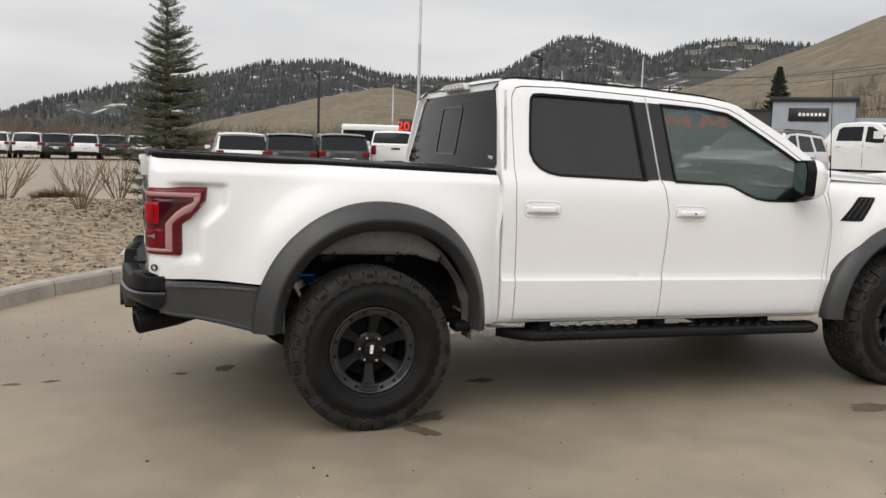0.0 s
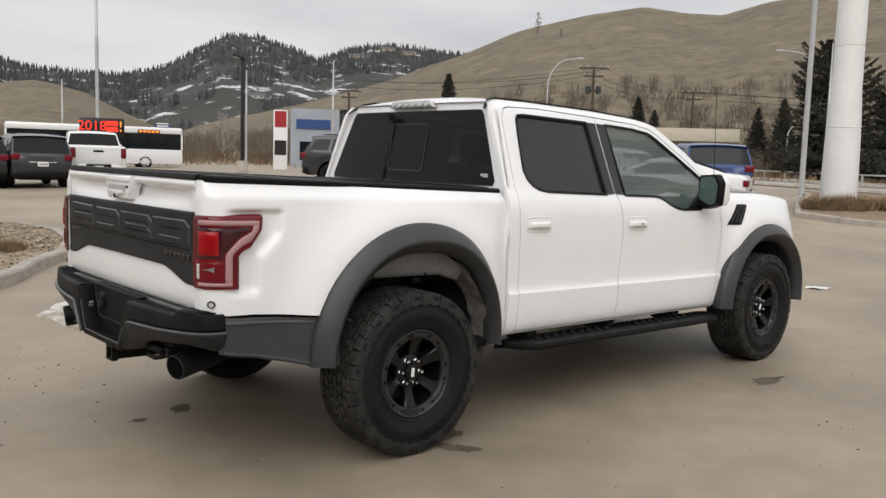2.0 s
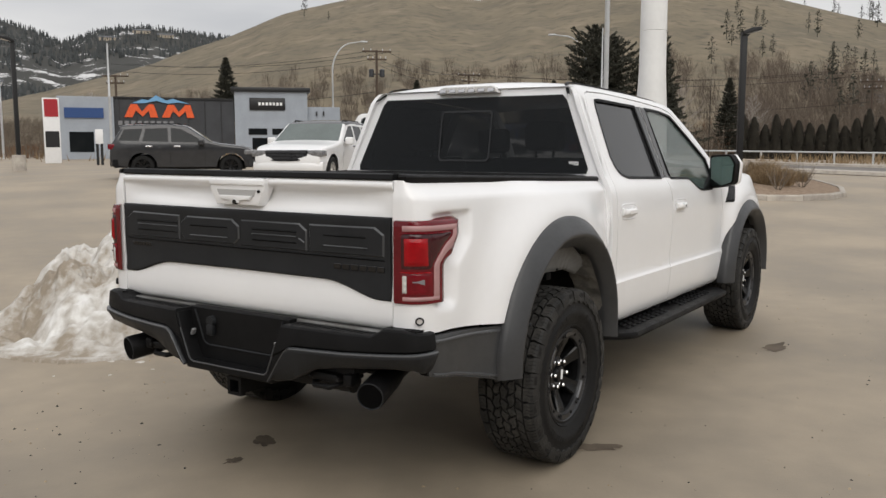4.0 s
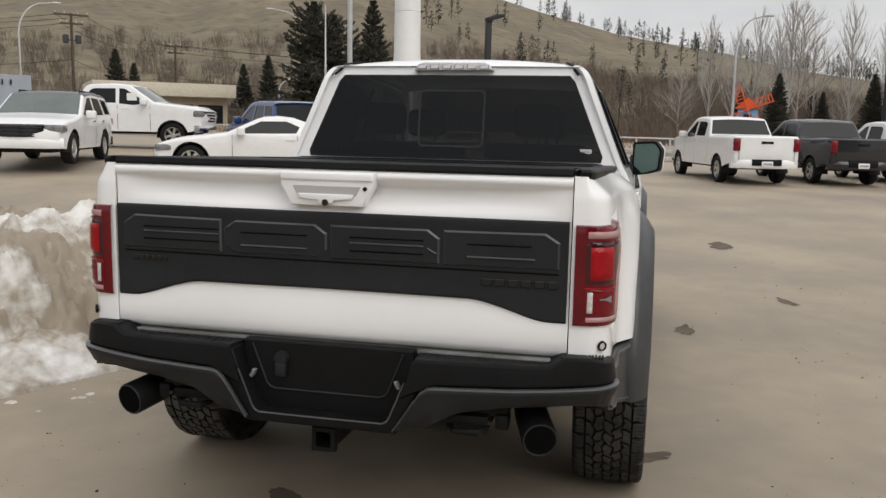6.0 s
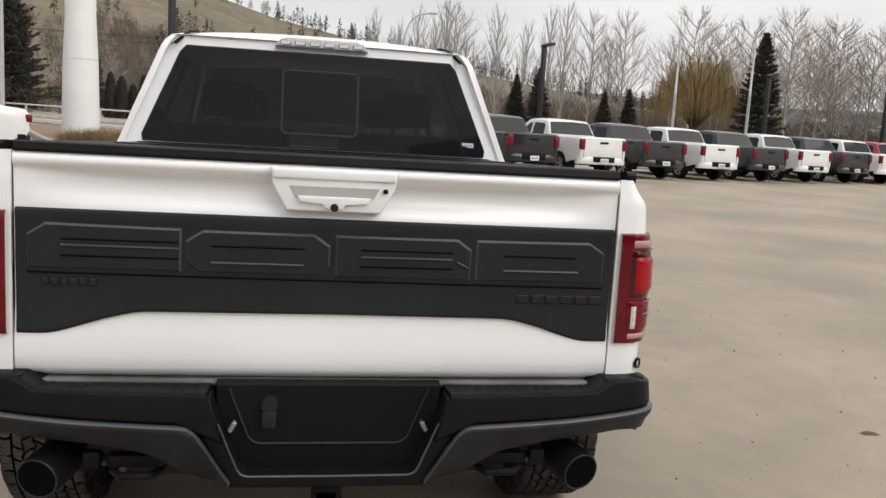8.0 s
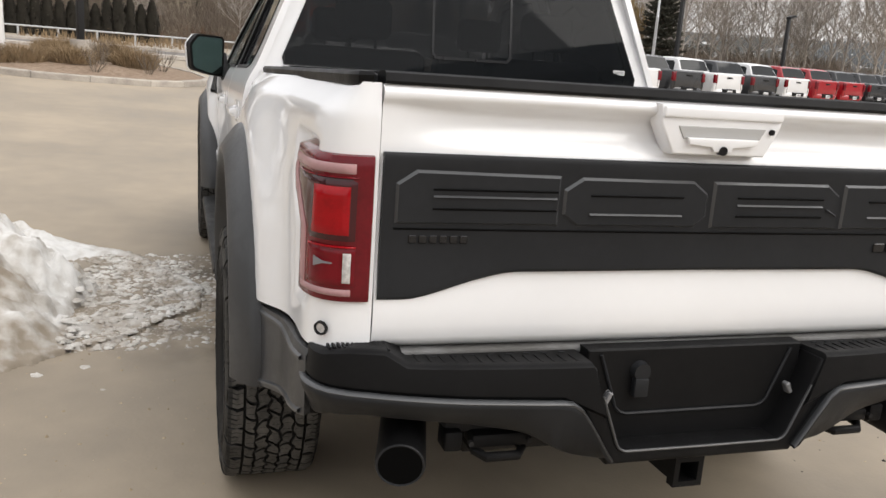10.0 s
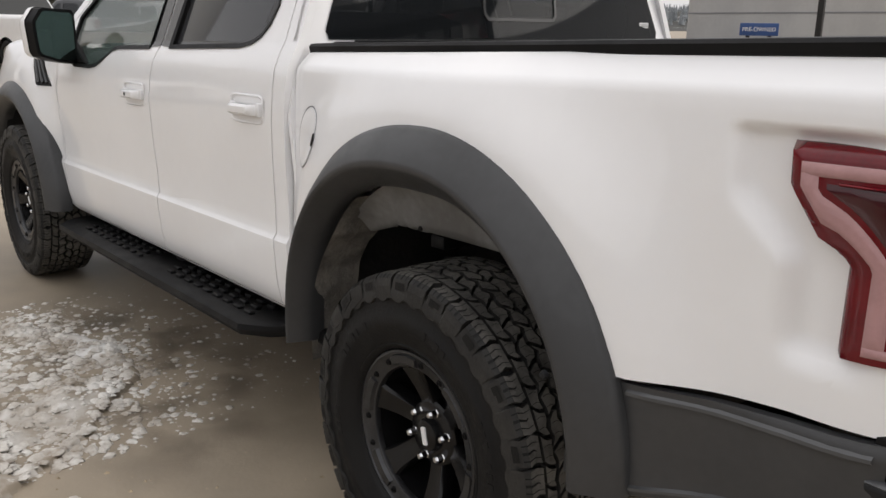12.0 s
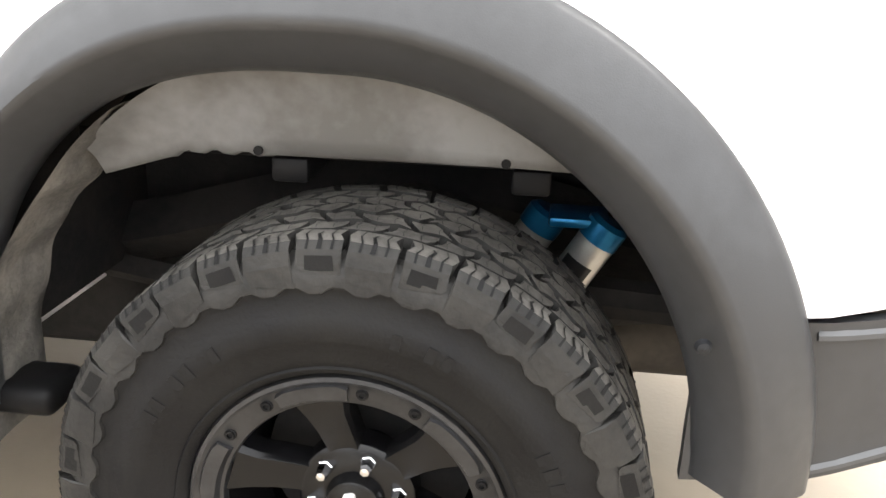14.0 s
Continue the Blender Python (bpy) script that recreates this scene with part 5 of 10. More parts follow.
WING_LOW = [(0.262, 0.548), (0.30, 0.555), (0.36, 0.567), (0.41, 0.590), (0.45, 0.614), (0.49, 0.631), (0.62, 0.653), (0.86, 0.672), (0.95, 0.668), (0.98, 0.650)]


def bumper():
    mid = -0.010
    turns = []
    for k, (x, y) in enumerate(BUMPER_PLAN):
        (xa, ya), (xb, yb) = BUMPER_PLAN[max(0, k - 1)], BUMPER_PLAN[min(len(BUMPER_PLAN) - 1, k + 1)]
        n = Vector((yb - ya, xa - xb)).normalized()
        turns.append((x, y, n.x, n.y))

    def wrap(side, prof, name, mat, label="", parent=None, keep=(0, 99), lean=0.0, smooth=35):
        """A section carried round the corner: prof(y) gives (depth inwards, height) pairs."""
        bm = bmesh.new()
        rows = []
        for k, (x, y, nx, ny) in enumerate(turns):
            if not keep[0] <= k <= keep[1]:
                continue
            rows.append([(x - nx * o, mid + side * (y - ny * o - (lean * (0.80 - z) if k == len(turns) - 1 else 0)), z) for o, z in prof(y, k)])
        vs = grid(bm, rows, close_v=True)
        bm.faces.new(vs[0])
        bm.faces.new(vs[-1])
        bmesh.ops.recalc_face_normals(bm, faces=bm.faces)
        return bpart(name, bm, mat, parent or truck, label, smooth)

    def upper(y, k):
        pad = smooth01(0.775, 0.80, y)
        top = 0.803 + 0.030 * pad - 0.014 * smooth01(0.90, 0.972, y)
        back = 0.150 - 0.075 * smooth01(0.90, 0.96, y)
        low = lerp_at(WING_TOP, y)
        return [(back, top - 0.004), (0.030, top + 0.001), (0.014, top - 0.001), (0.007, top - 0.007), (0.005, top - 0.020), (0.0, low + 0.020), (0.0, low + 0.010), (0.006, low + 0.002), (0.02, low - 0.002), (0.10, low - 0.002), (back, low)]

    bp = wrap(1, upper, "rear_bumper", M_BLACK, "black step bumper with grey face plates", lean=0.35)
    wrap(-1, upper, "bumper_half", M_BLACK, "", bp, lean=0.35)
    for s in (-1, 1):
        # fine ribs on the corner pads, a row of slots along the step
        for k in range(13):
            yy = 0.806 + 0.0105 * k
            bm = bmesh.new()
            x = lerp_at([(q[1], q[0]) for q in BUMPER_PLAN[::-1]], yy)
            box(bm, x + 0.030, x + 0.115, mid + s * yy - 0.0028, mid + s * yy + 0.0028, 0.825 - 0.014 * smooth01(0.90, 0.972, yy), 0.8334 - 0.014 * smooth01(0.90, 0.972, yy), 0.0005, 1)
            bpart("step_rib", bm, M_BLACK, bp)
        for k in range(9):
            yy = 0.37 + 0.046 * k
            bm = bmesh.new()
            box(bm, -1.150, -1.144, mid + s * yy - 0.008, mid + s * yy + 0.008, 0.798, 0.8036, 0.0005, 1)
            bpart("step_slot", bm, M_PLASTIC, bp)
        for k in range(15):
            yy = 0.36 + 0.029 * k
            bm = bmesh.new()
            x = lerp_at([(q[1], q[0]) for q in BUMPER_PLAN[::-1]], yy)
            box(bm, x + 0.035, x + 0.085, mid + s * yy - 0.003, mid + s * yy + 0.003, 0.798, 0.8050, 0.0005, 1)
            bpart("step_rib", bm, M_BLACK, bp)
        # grey wing: its top edge turns down round the number plate
        bm = bmesh.new()
        rows = []
        path = [(x, y, nx, ny) for x, y, nx, ny in turns]
        for y in (0.315, 0.30, 0.285, 0.272, 0.262):
            path.append((-1.2545, y, -1.0, 0.0))
        dense = []
        for a, b in zip(path, path[1:]):
            for j in range(3):
                dense.append([a[i] + (b[i] - a[i]) * j / 3 for i in range(4)])
        dense.append(list(path[-1]))
        for x, y, nx, ny in dense:
            if nx == -1.0:
                nx, ny = -1.0, 0.0
            zt, zb = lerp_at(WING_TOP, y), lerp_at(WING_LOW, y)
            zb = min(zb, zt - 0.012)
            e = min(0.010, (zt - zb) * 0.3)
            rows.append([(x - nx * o, mid + s * (y - ny * o), z) for o, z in ((0.09, zt - 0.002), (0.004, zt - 0.001), (-0.006, zt - e * 0.4), (-0.011, zt - e), (-0.010, zt - 2 * e), (0.002, (zt + zb) / 2), (0.016, zb + 0.008), (0.032, zb), (0.09, zb))])
        vs = grid(bm, rows, close_v=True)
        bm.faces.new(vs[0])
        bm.faces.new(vs[-1])
        bmesh.ops.recalc_face_normals(bm, faces=bm.faces)
        bpart("bumper_wing", bm, M_PLASTIC, bp, "dark grey bumper face plate", smooth=50)
        # the bead that runs along the wing's upper edge, its highlight painted pale
        bm = bmesh.new()
        rows = []
        for x, y, nx, ny in dense:
            zt = lerp_at(WING_TOP, y)
            lay = 1.0 if y > 0.38 else 0.5
            rows.append([(x - nx * o, mid + s * (y - ny * o - w), zt + h) for o, h, w in ((0.004, 0.001, 0.0), (-0.007, 0.0005 * lay, 0.003 * (1 - lay)), (-0.0125, -0.0055 * lay, 0.0), (-0.0105, -0.0085, 0.0))])
        grid(bm, rows)
        bmesh.ops.recalc_face_normals(bm, faces=bm.faces)
        bpart("wing_edge", bm, M_RIDGE_LIT, bp, smooth=60)
        # black joint between bumper and lower panel
        bm = bmesh.new()
        box(bm, -1.046, -1.020, *sorted((s * 0.90, s * 0.957)), 0.63, 0.80, 0.008)
        bpart("bumper_joint", bm, M_BLACK, bp)
    # number plate hollow and the black frame round it
    C = lambda pts: [(y + mid, z) for y, z in pts]
    bm = bmesh.new()
    prism(bm, C([(0.31, 0.812), (-0.31, 0.812), (-0.31, 0.73), (-0.24, 0.57), (0.24, 0.57), (0.31, 0.73)]), -1.172, -1.12, "x", 0.004, 1)
    bpart("plate_recess", bm, M_BLACK, bp, "empty black number plate hollow")
    bm = bmesh.new()
    prism(bm, C([(0.335, 0.790), (0.358, 0.722), (0.266, 0.540), (-0.266, 0.540), (-0.358, 0.722), (-0.335, 0.790), (-0.318, 0.790), (-0.298, 0.722), (-0.244, 0.592), (-0.224, 0.575), (0.224, 0.575), (0.244, 0.592), (0.298, 0.722), (0.318, 0.790)]), -1.244, -1.15, "x", 0.009, 3)
    bpart("bumper_centre", bm, M_BLACK, bp, "black lower middle of the bumper")
    # pale bead: the highlight on the frame's inner edge, put into colour
    bm = bmesh.new()
    pipe(bm, [(-1.246, mid + y, z) for y, z in ((0.297, 0.722), (0.246, 0.596), (0.236, 0.582), (0.220, 0.575), (0, 0.574), (-0.220, 0.575), (-0.236, 0.582), (-0.246, 0.596), (-0.297, 0.722))], 0.0035, 6)
    bpart("frame_edge", bm, M_RIDGE_LIT, bp)
    bm = bmesh.new()
    pipe(bm, [(-1.175, mid + y, z) for y, z in ((0.275, 0.80), (0.222, 0.662), (0.208, 0.648), (0.190, 0.642), (-0.190, 0.642), (-0.208, 0.648), (-0.222, 0.662), (-0.275, 0.80))], 0.0045, 6)
    bpart("recess_frame", bm, M_PLASTIC, bp)
    bm = bmesh.new()
    tube(bm, (-1.172, 0.155, 0.755), (-1.192, 0.155, 0.755), 0.026, 0.022, n=18)
    box(bm, -1.196, -1.172, 0.135, 0.175, 0.69, 0.74, 0.006, 2)
    bpart("wiring_socket", bm, M_PLASTIC, bp, "round trailer wiring socket cover")
    for s in (-1, 1):
        bm = bmesh.new()
        box(bm, -1.212, -1.19, -0.007, 0.007, 0.684, 0.716, 0.003, 1)
        bmesh.ops.rotate(bm, verts=bm.verts, cent=(-1.2, 0, 0.70), matrix=Matrix.Rotation(radians(s * 26), 3, "X"))
        bmesh.ops.translate(bm, verts=bm.verts, vec=(0, mid + s * 0.262, 0))
        bpart("plate_lamp", bm, M_HEADLAMP, bp, "small clear plate lamp")
    for s in (-1, 1):
        bm = bmesh.new()
        a, b = Vector((-0.90, s * 0.675, 0.590)), Vector((-1.18, s * 0.755, 0.549))
        pipe(bm, [a + Vector((0.35, -s * 0.10, 0.02)), a, a + (b - a) * 0.3, b + (a - b) * 0.02, b], [0.045, 0.048, 0.058, 0.060, 0.058], 24)
        part_exhaust(bm, a, b, s)
        bm = bmesh.new()
        pts = [(-1.0, s * 0.44, 0.572), (-1.16, s * 0.445, 0.562), (-1.185, s * 0.465, 0.556), (-1.185, s * 0.545, 0.556), (-1.16, s * 0.565, 0.562), (-1.0, s * 0.57, 0.572)]
        pipe(bm, pts, 0.012, 10)
        hk = bpart("tow_hook", bm, M_BLACK, truck, "black looped tow hook")
        bm = bmesh.new()
        box(bm, -1.175, -1.10, *sorted((s * 0.43, s * 0.58)), 0.574, 0.609, 0.008)
        box(bm, -1.165, -1.10, *sorted((s * 0.60, s * 0.645)), 0.564, 0.616, 0.008)
        bpart("hook_bracket", bm, M_BLACK, hk)
        for y in (0.435, 0.585):
            bm = bmesh.new()
            tube(bm, (-1.172, s * y, 0.591), (-1.184, s * y, 0.591), 0.007, n=6)
            bpart("bracket_bolt", bm, M_UNDER, hk)
        bm = bmesh.new()
        box(bm, -1.14, -0.9, *sorted((s * 0.42, s * 0.64)), 0.60, 0.65, 0.012)
        bpart("frame_end", bm, M_UNDER)
    bm = bmesh.new()
    rows = []
    for x, o, w in ((-0.9, 0, 0.034), (-1.17, 0, 0.034), (-1.175, 0, 0.042), (-1.205, 0, 0.042), (-1.205, 0, 0.027), (-1.10, 0, 0.027)):
        rows.append([(x, -0.008 + w * a, 0.482 + w * b) for a, b in ((-1, -1), (1, -1), (1, 1), (-1, 1))])
    vs = grid(bm, rows, close_v=True)
    bm.faces.new(vs[-1])
    bmesh.ops.recalc_face_normals(bm, faces=bm.faces)
    bpart("hitch_receiver", bm, M_BLACK, truck, "square black hitch receiver", smooth=20)
    bm = bmesh.new()
    tube(bm, (-1.02, -0.55, 0.54), (-1.02, 0.55, 0.54), 0.045, n=14)
    bpart("cross_tube", bm, M_UNDER)


def part_exhaust(bm, a, b, s):
    bpart("exhaust_tip", bm, M_BLACK, truck, "black round exhaust tip")
    bm = bmesh.new()
    d = (b - a).normalized()
    q = d.to_track_quat("Z", "Y")
    rows = [[b + d * h + q @ Vector((r * math.cos(2 * math.pi * k / 24), r * math.sin(2 * math.pi * k / 24), 0)) for k in range(24)] for h, r in ((0.0, 0.058), (0.003, 0.056), (0.002, 0.053), (0.0008, 0.052))]
    grid(bm, rows, close_v=True)
    bmesh.ops.recalc_face_normals(bm, faces=bm.faces)
    bpart("exhaust_rim", bm, M_PLASTIC)
    # closed pipe end: a flat black disc paints the shade inside it
    bm = bmesh.new()
    tube(bm, b + d * 0.0006, b + d * 0.0012, 0.0525, n=24)
    bpart("exhaust_bore", bm, M_BORESHADE)


bumper()


def cab_shell():
    top = [(0.84, 1.935), (0.95, 1.955), (1.24, 1.962), (1.83, 1.955), (2.25, 1.935), (2.40, 1.918), (2.50, 1.895)]
    bm = bmesh.new()
    rows = []
    for k in range(26):
        x = 0.835 + 1.665 * k / 25
        ze = lerp_at(top, x)
        ye = lerp_at(CAB_Y, ze)
        rows.append([(x, ye * t, ze + 0.032 * (1 - abs(t) ** 2.4) * smooth01(0.80, 0.95, x)) for t in [-1 + 2 * j / 20 for j in range(21)]])
    grid(bm, rows)
    bmesh.ops.recalc_face_normals(bm, faces=bm.faces)
    if bm.faces[:][100].normal.z < 0:
        bmesh.ops.reverse_faces(bm, faces=bm.faces)
    bpart("roof", bm, M_WHITE, smooth=60)
    for s in (-1, 1):
        bm = bmesh.new()
        rows = []
        for k in range(20):
            x = 0.80 + 1.65 * k / 19
            ze = lerp_at([(0.80, 1.88)] + top, x)
            ye = lerp_at(CAB_Y, ze) - 0.055
            zz = ze + 0.012 * smooth01(0.80, 0.95, x)
            rows.append([(x, s * (ye + a), zz + h) for a, h in ((-0.010, 0.002), (-0.008, 0.010), (0.008, 0.008), (0.010, -0.002))])
        grid(bm, rows)
        bmesh.ops.recalc_face_normals(bm, faces=bm.faces)
        bpart("roof_moulding", bm, M_BLACK, truck, "black roof joint strip")
    # back wall of the cab with the rear window
    def back(y, z):
        return 0.752 + 0.163 * (z - 1.42) + 0.02 * (y / 0.8) ** 2
    outer = [(-0.985, 0.56), (0.985, 0.56), (0.985, 1.2), (0.938, 1.42), (0.845, 1.65), (0.752, 1.88), (0.708, 1.935), (-0.708, 1.935), (-0.752, 1.88), (-0.845, 1.65), (-0.938, 1.42), (-0.985, 1.2)]
    glass = [(-0.822, 1.432), (0.822, 1.432), (0.835, 1.45), (0.665, 1.86), (0.64, 1.885), (-0.64, 1.885), (-0.665, 1.86), (-0.835, 1.45)]
    bm = sheet(outer, [glass], lambda y, z, i: (y, z, i), [], [], 0.02, 1)
    for v in bm.verts:
        y, z, i = v.co.x, v.co.y, v.co.z
        v.co = Vector((back(y, z) + i, y, z))
    bmesh.ops.recalc_face_normals(bm, faces=bm.faces)
    bpart("cab_back", bm, M_WHITE)
    bm = bmesh.new()
    rows = []
    for k in range(15):
        z = 1.426 + 0.464 * k / 14
        ye = lerp_at([(1.426, 0.828), (1.45, 0.838), (1.86, 0.669), (1.89, 0.64)], z)
        rows.append([(back(ye * t, z) - 0.004, ye * t, z) for t in [-1 + 2 * j / 16 for j in range(17)]])
    grid(bm, rows)
    bmesh.ops.recalc_face_normals(bm, faces=bm.faces)
    if bm.faces[:][0].normal.x > 0:
        bmesh.ops.reverse_faces(bm, faces=bm.faces)
    rw = bpart("rear_window", bm, M_TINT, truck, "dark tinted rear window with a sliding middle pane", smooth=60)
    bm = bmesh.new()
    loop = [(-0.165, 1.497), (0.165, 1.497), (0.182, 1.515), (0.182, 1.785), (0.165, 1.802), (-0.165, 1.802), (-0.182, 1.785), (-0.182, 1.515)]
    o, i = grown(loop, 0.006), grown(loop, -0.006)
    rows = [[(back(a[0], a[1]) - 0.005, *a), (back(a[0], a[1]) - 0.009, *a), (back(b[0], b[1]) - 0.009, *b), (back(b[0], b[1]) - 0.005, *b)] for a, b in zip(o, i)]
    grid(bm, rows, close_u=True)
    bmesh.ops.recalc_face_normals(bm, faces=bm.faces)
    bpart("slider_frame", bm, M_GLOSSBLACK, rw)
    bm = bmesh.new()
    box(bm, back(0.74, 1.5) - 0.0075, back(0.74, 1.5) - 0.0055, -0.775, -0.715, 1.475, 1.497)
    bpart("sticker", bm, M_SIGNWHITE, rw, "small white window sticker")
    for zz in (1.481, 1.487):
        bm = bmesh.new()
        box(bm, back(0.74, 1.5) - 0.0085, back(0.74, 1.5) - 0.0077, -0.77, -0.72, zz, zz + 0.002)
        bpart("sticker_bar", bm, M_PLATE, rw)
    # high brake lamp
    bm = bmesh.new()
    prism(bm, [(-0.225, 1.912), (0.225, 1.912), (0.20, 1.946), (0.17, 1.956), (-0.17, 1.956), (-0.20, 1.946)], 0.80, 0.86, "x", 0.008, 2)
    hb = bpart("high_brake_lamp", bm, M_CLEAR, truck, "clear high brake and cargo lamp")
    for k in range(6):
        bm = bmesh.new()
        y = -0.175 + 0.07 * k
        box(bm, 0.7965, 0.802, y - 0.026, y + 0.026, 1.919, 1.942, 0.004, 1)
        bpart("lamp_cell", bm, M_CHROME, hb)
    # windscreen and pillars
    bm = bmesh.new()
    rows = []
    for k in range(9):
        t = k / 8
        yw = 0.68 + 0.20 * t
        rows.append([(2.50 + 0.66 * t + 0.13 * (1 - (u / yw) ** 2) * t ** 0.5, u, 1.915 - 0.455 * t + 0.032 * (1 - abs(u / yw) ** 2.4) * (1 - t)) for u in [yw * (-1 + 2 * j / 14) for j in range(15)]])
    grid(bm, rows)
    bmesh.ops.recalc_face_normals(bm, faces=bm.faces)
    ws = bpart("windscreen", bm, M_GLASS, truck, "clear windscreen", smooth=60)
    ws.visible_shadow = False
    # bonnet
    bm = bmesh.new()
    rows = []
    for k in range(16):
        x = 3.12 + 1.32 * k / 15
        ze = lerp_at([(3.12, 1.45), (3.6, 1.44), (4.0, 1.415), (4.35, 1.355), (4.45, 1.31)], x)
        ye = 0.915 - 0.12 * smooth01(4.05, 4.45, x)
        rows.append([(x, ye * t, ze + 0.055 * (1 - abs(t) ** 3) + 0.025 * smooth01(0.62, 0.5, abs(t))) for t in [-1 + 2 * j / 24 for j in range(25)]])
    grid(bm, rows)
    bmesh.ops.recalc_face_normals(bm, faces=bm.faces)
    if bm.faces[:][50].normal.z < 0:
        bmesh.ops.reverse_faces(bm, faces=bm.faces)
    bpart("bonnet", bm, M_WHITE, smooth=60)
    bm = bmesh.new()
    prism(bm, [(-0.80, 0.62), (0.80, 0.62), (0.84, 1.0), (0.80, 1.30), (-0.80, 1.30), (-0.84, 1.0)], 4.28, 4.44, "x", 0.03, 2)
    bpart("grille", bm, M_BLACK, truck, "black front grille")
    bm = bmesh.new()
    prism(bm, [(-0.92, 0.60), (0.92, 0.60), (0.95, 0.80), (-0.95, 0.80)], 4.36, 4.60, "x", 0.03, 2)
    bpart("front_bumper", bm, M_PLASTIC)
    bm = bmesh.new()
    pipe(bm, [(3.22, -0.84, 1.45), (3.205, -0.845, 1.60), (3.15, -0.86, 2.16)], [0.006, 0.003, 0.0018], 6)
    bpart("aerial", bm, M_BLACK)


cab_shell()


MIRROR_LOOP = [(-1.0, -0.25), (-1.0, 0.80), (-0.88, 0.95), (0.45, 1.0), (0.62, 0.96), (0.98, 0.55), (1.0, 0.40), (0.90, -0.55), (0.78, -0.70), (0.0, -0.90), (-0.80, -1.0), (-0.98, -0.88)]


def mirror_edge(f):
    """A point a fraction f of the way round the mirror's outline, as (outwards, up)."""
    k, t = divmod(f * len(MIRROR_LOOP), 1.0)
    a, b = MIRROR_LOOP[int(k) % len(MIRROR_LOOP)], MIRROR_LOOP[(int(k) + 1) % len(MIRROR_LOOP)]
    return a[0] + (b[0] - a[0]) * t, a[1] + (b[1] - a[1]) * t


def mirror(side):
    bm = bmesh.new()
    rows = []
    ctr = Vector((2.80, side * 1.10, 1.435))
    for k in range(9):
        t = k / 8
        ring = []
        for j in range(24):
            uy, uz = mirror_edge(j / 24)
            uy *= side
            f = 1.0 if t < 0.5 else 1 - 0.55 * ((t - 0.5) / 0.5) ** 2
            ring.append((ctr.x - 0.055 + 0.15 * t, ctr.y + uy * 0.112 * f, ctr.z + uz * 0.128 * f))
        rows.append(ring)
    vs = grid(bm, rows, close_v=True)
    bm.faces.new(vs[-1])
    bm.faces.new(vs[0])
    bmesh.ops.recalc_face_normals(bm, faces=bm.faces)
    bmesh.ops.rotate(bm, verts=bm.verts, cent=ctr, matrix=Matrix.Rotation(side * radians(20), 3, "Z"))
    mi = bpart("door_mirror", bm, M_BLACK, truck, "black door mirror with a white cap")
    bm = bmesh.new()
    rows = []
    for k in range(5):
        t = 0.35 + 0.65 * k / 4
        f = 1.0 if t < 0.5 else 1 - 0.55 * ((t - 0.5) / 0.5) ** 2
        ring = []
        for j in range(18):
            uy, uz = mirror_edge(j / 24)
            uy *= side
            ring.append((ctr.x - 0.055 + 0.15 * t, ctr.y + uy * 0.116 * f, ctr.z + uz * 0.132 * f))
        rows.append(ring)
    vs = grid(bm, rows)
    bm.faces.new(vs[-1])
    bmesh.ops.recalc_face_normals(bm, faces=bm.faces)
    bmesh.ops.rotate(bm, verts=bm.verts, cent=ctr, matrix=Matrix.Rotation(side * radians(20), 3, "Z"))
    bpart("mirror_cap", bm, M_WHITE, mi)
    bm = bmesh.new()
    pts = []
    for j in range(24):
        uy, uz = mirror_edge(j / 24)
        uy *= side
        pts.append(bm.verts.new((ctr.x - 0.0585, ctr.y + uy * 0.098, ctr.z + uz * 0.114)))
    bm.faces.new(pts)
    bmesh.ops.recalc_face_normals(bm, faces=bm.faces)
    bmesh.ops.rotate(bm, verts=bm.verts, cent=ctr, matrix=Matrix.Rotation(side * radians(20), 3, "Z"))
    bpart("mirror_glass", bm, M_MIRROR, mi, "greenish mirror glass")
    bm = bmesh.new()
    pipe(bm, [(2.84, side * 1.02, 1.36), (2.83, side * 0.97, 1.345), (2.83, side * 0.93, 1.34)], [0.04, 0.045, 0.05], 10)
    prism(bm, [(2.66, 1.312), (2.96, 1.312), (2.965, 1.45), (2.90, 1.46)], side * 0.955, side * 0.985, "y", 0.006, 1)
    bpart("mirror_foot", bm, M_BLACK, mi)


M_MIRROR = material("mirror_glass", (0.38, 0.50, 0.485), 0.03, metal=1.0)
mirror(-1)
mirror(1)


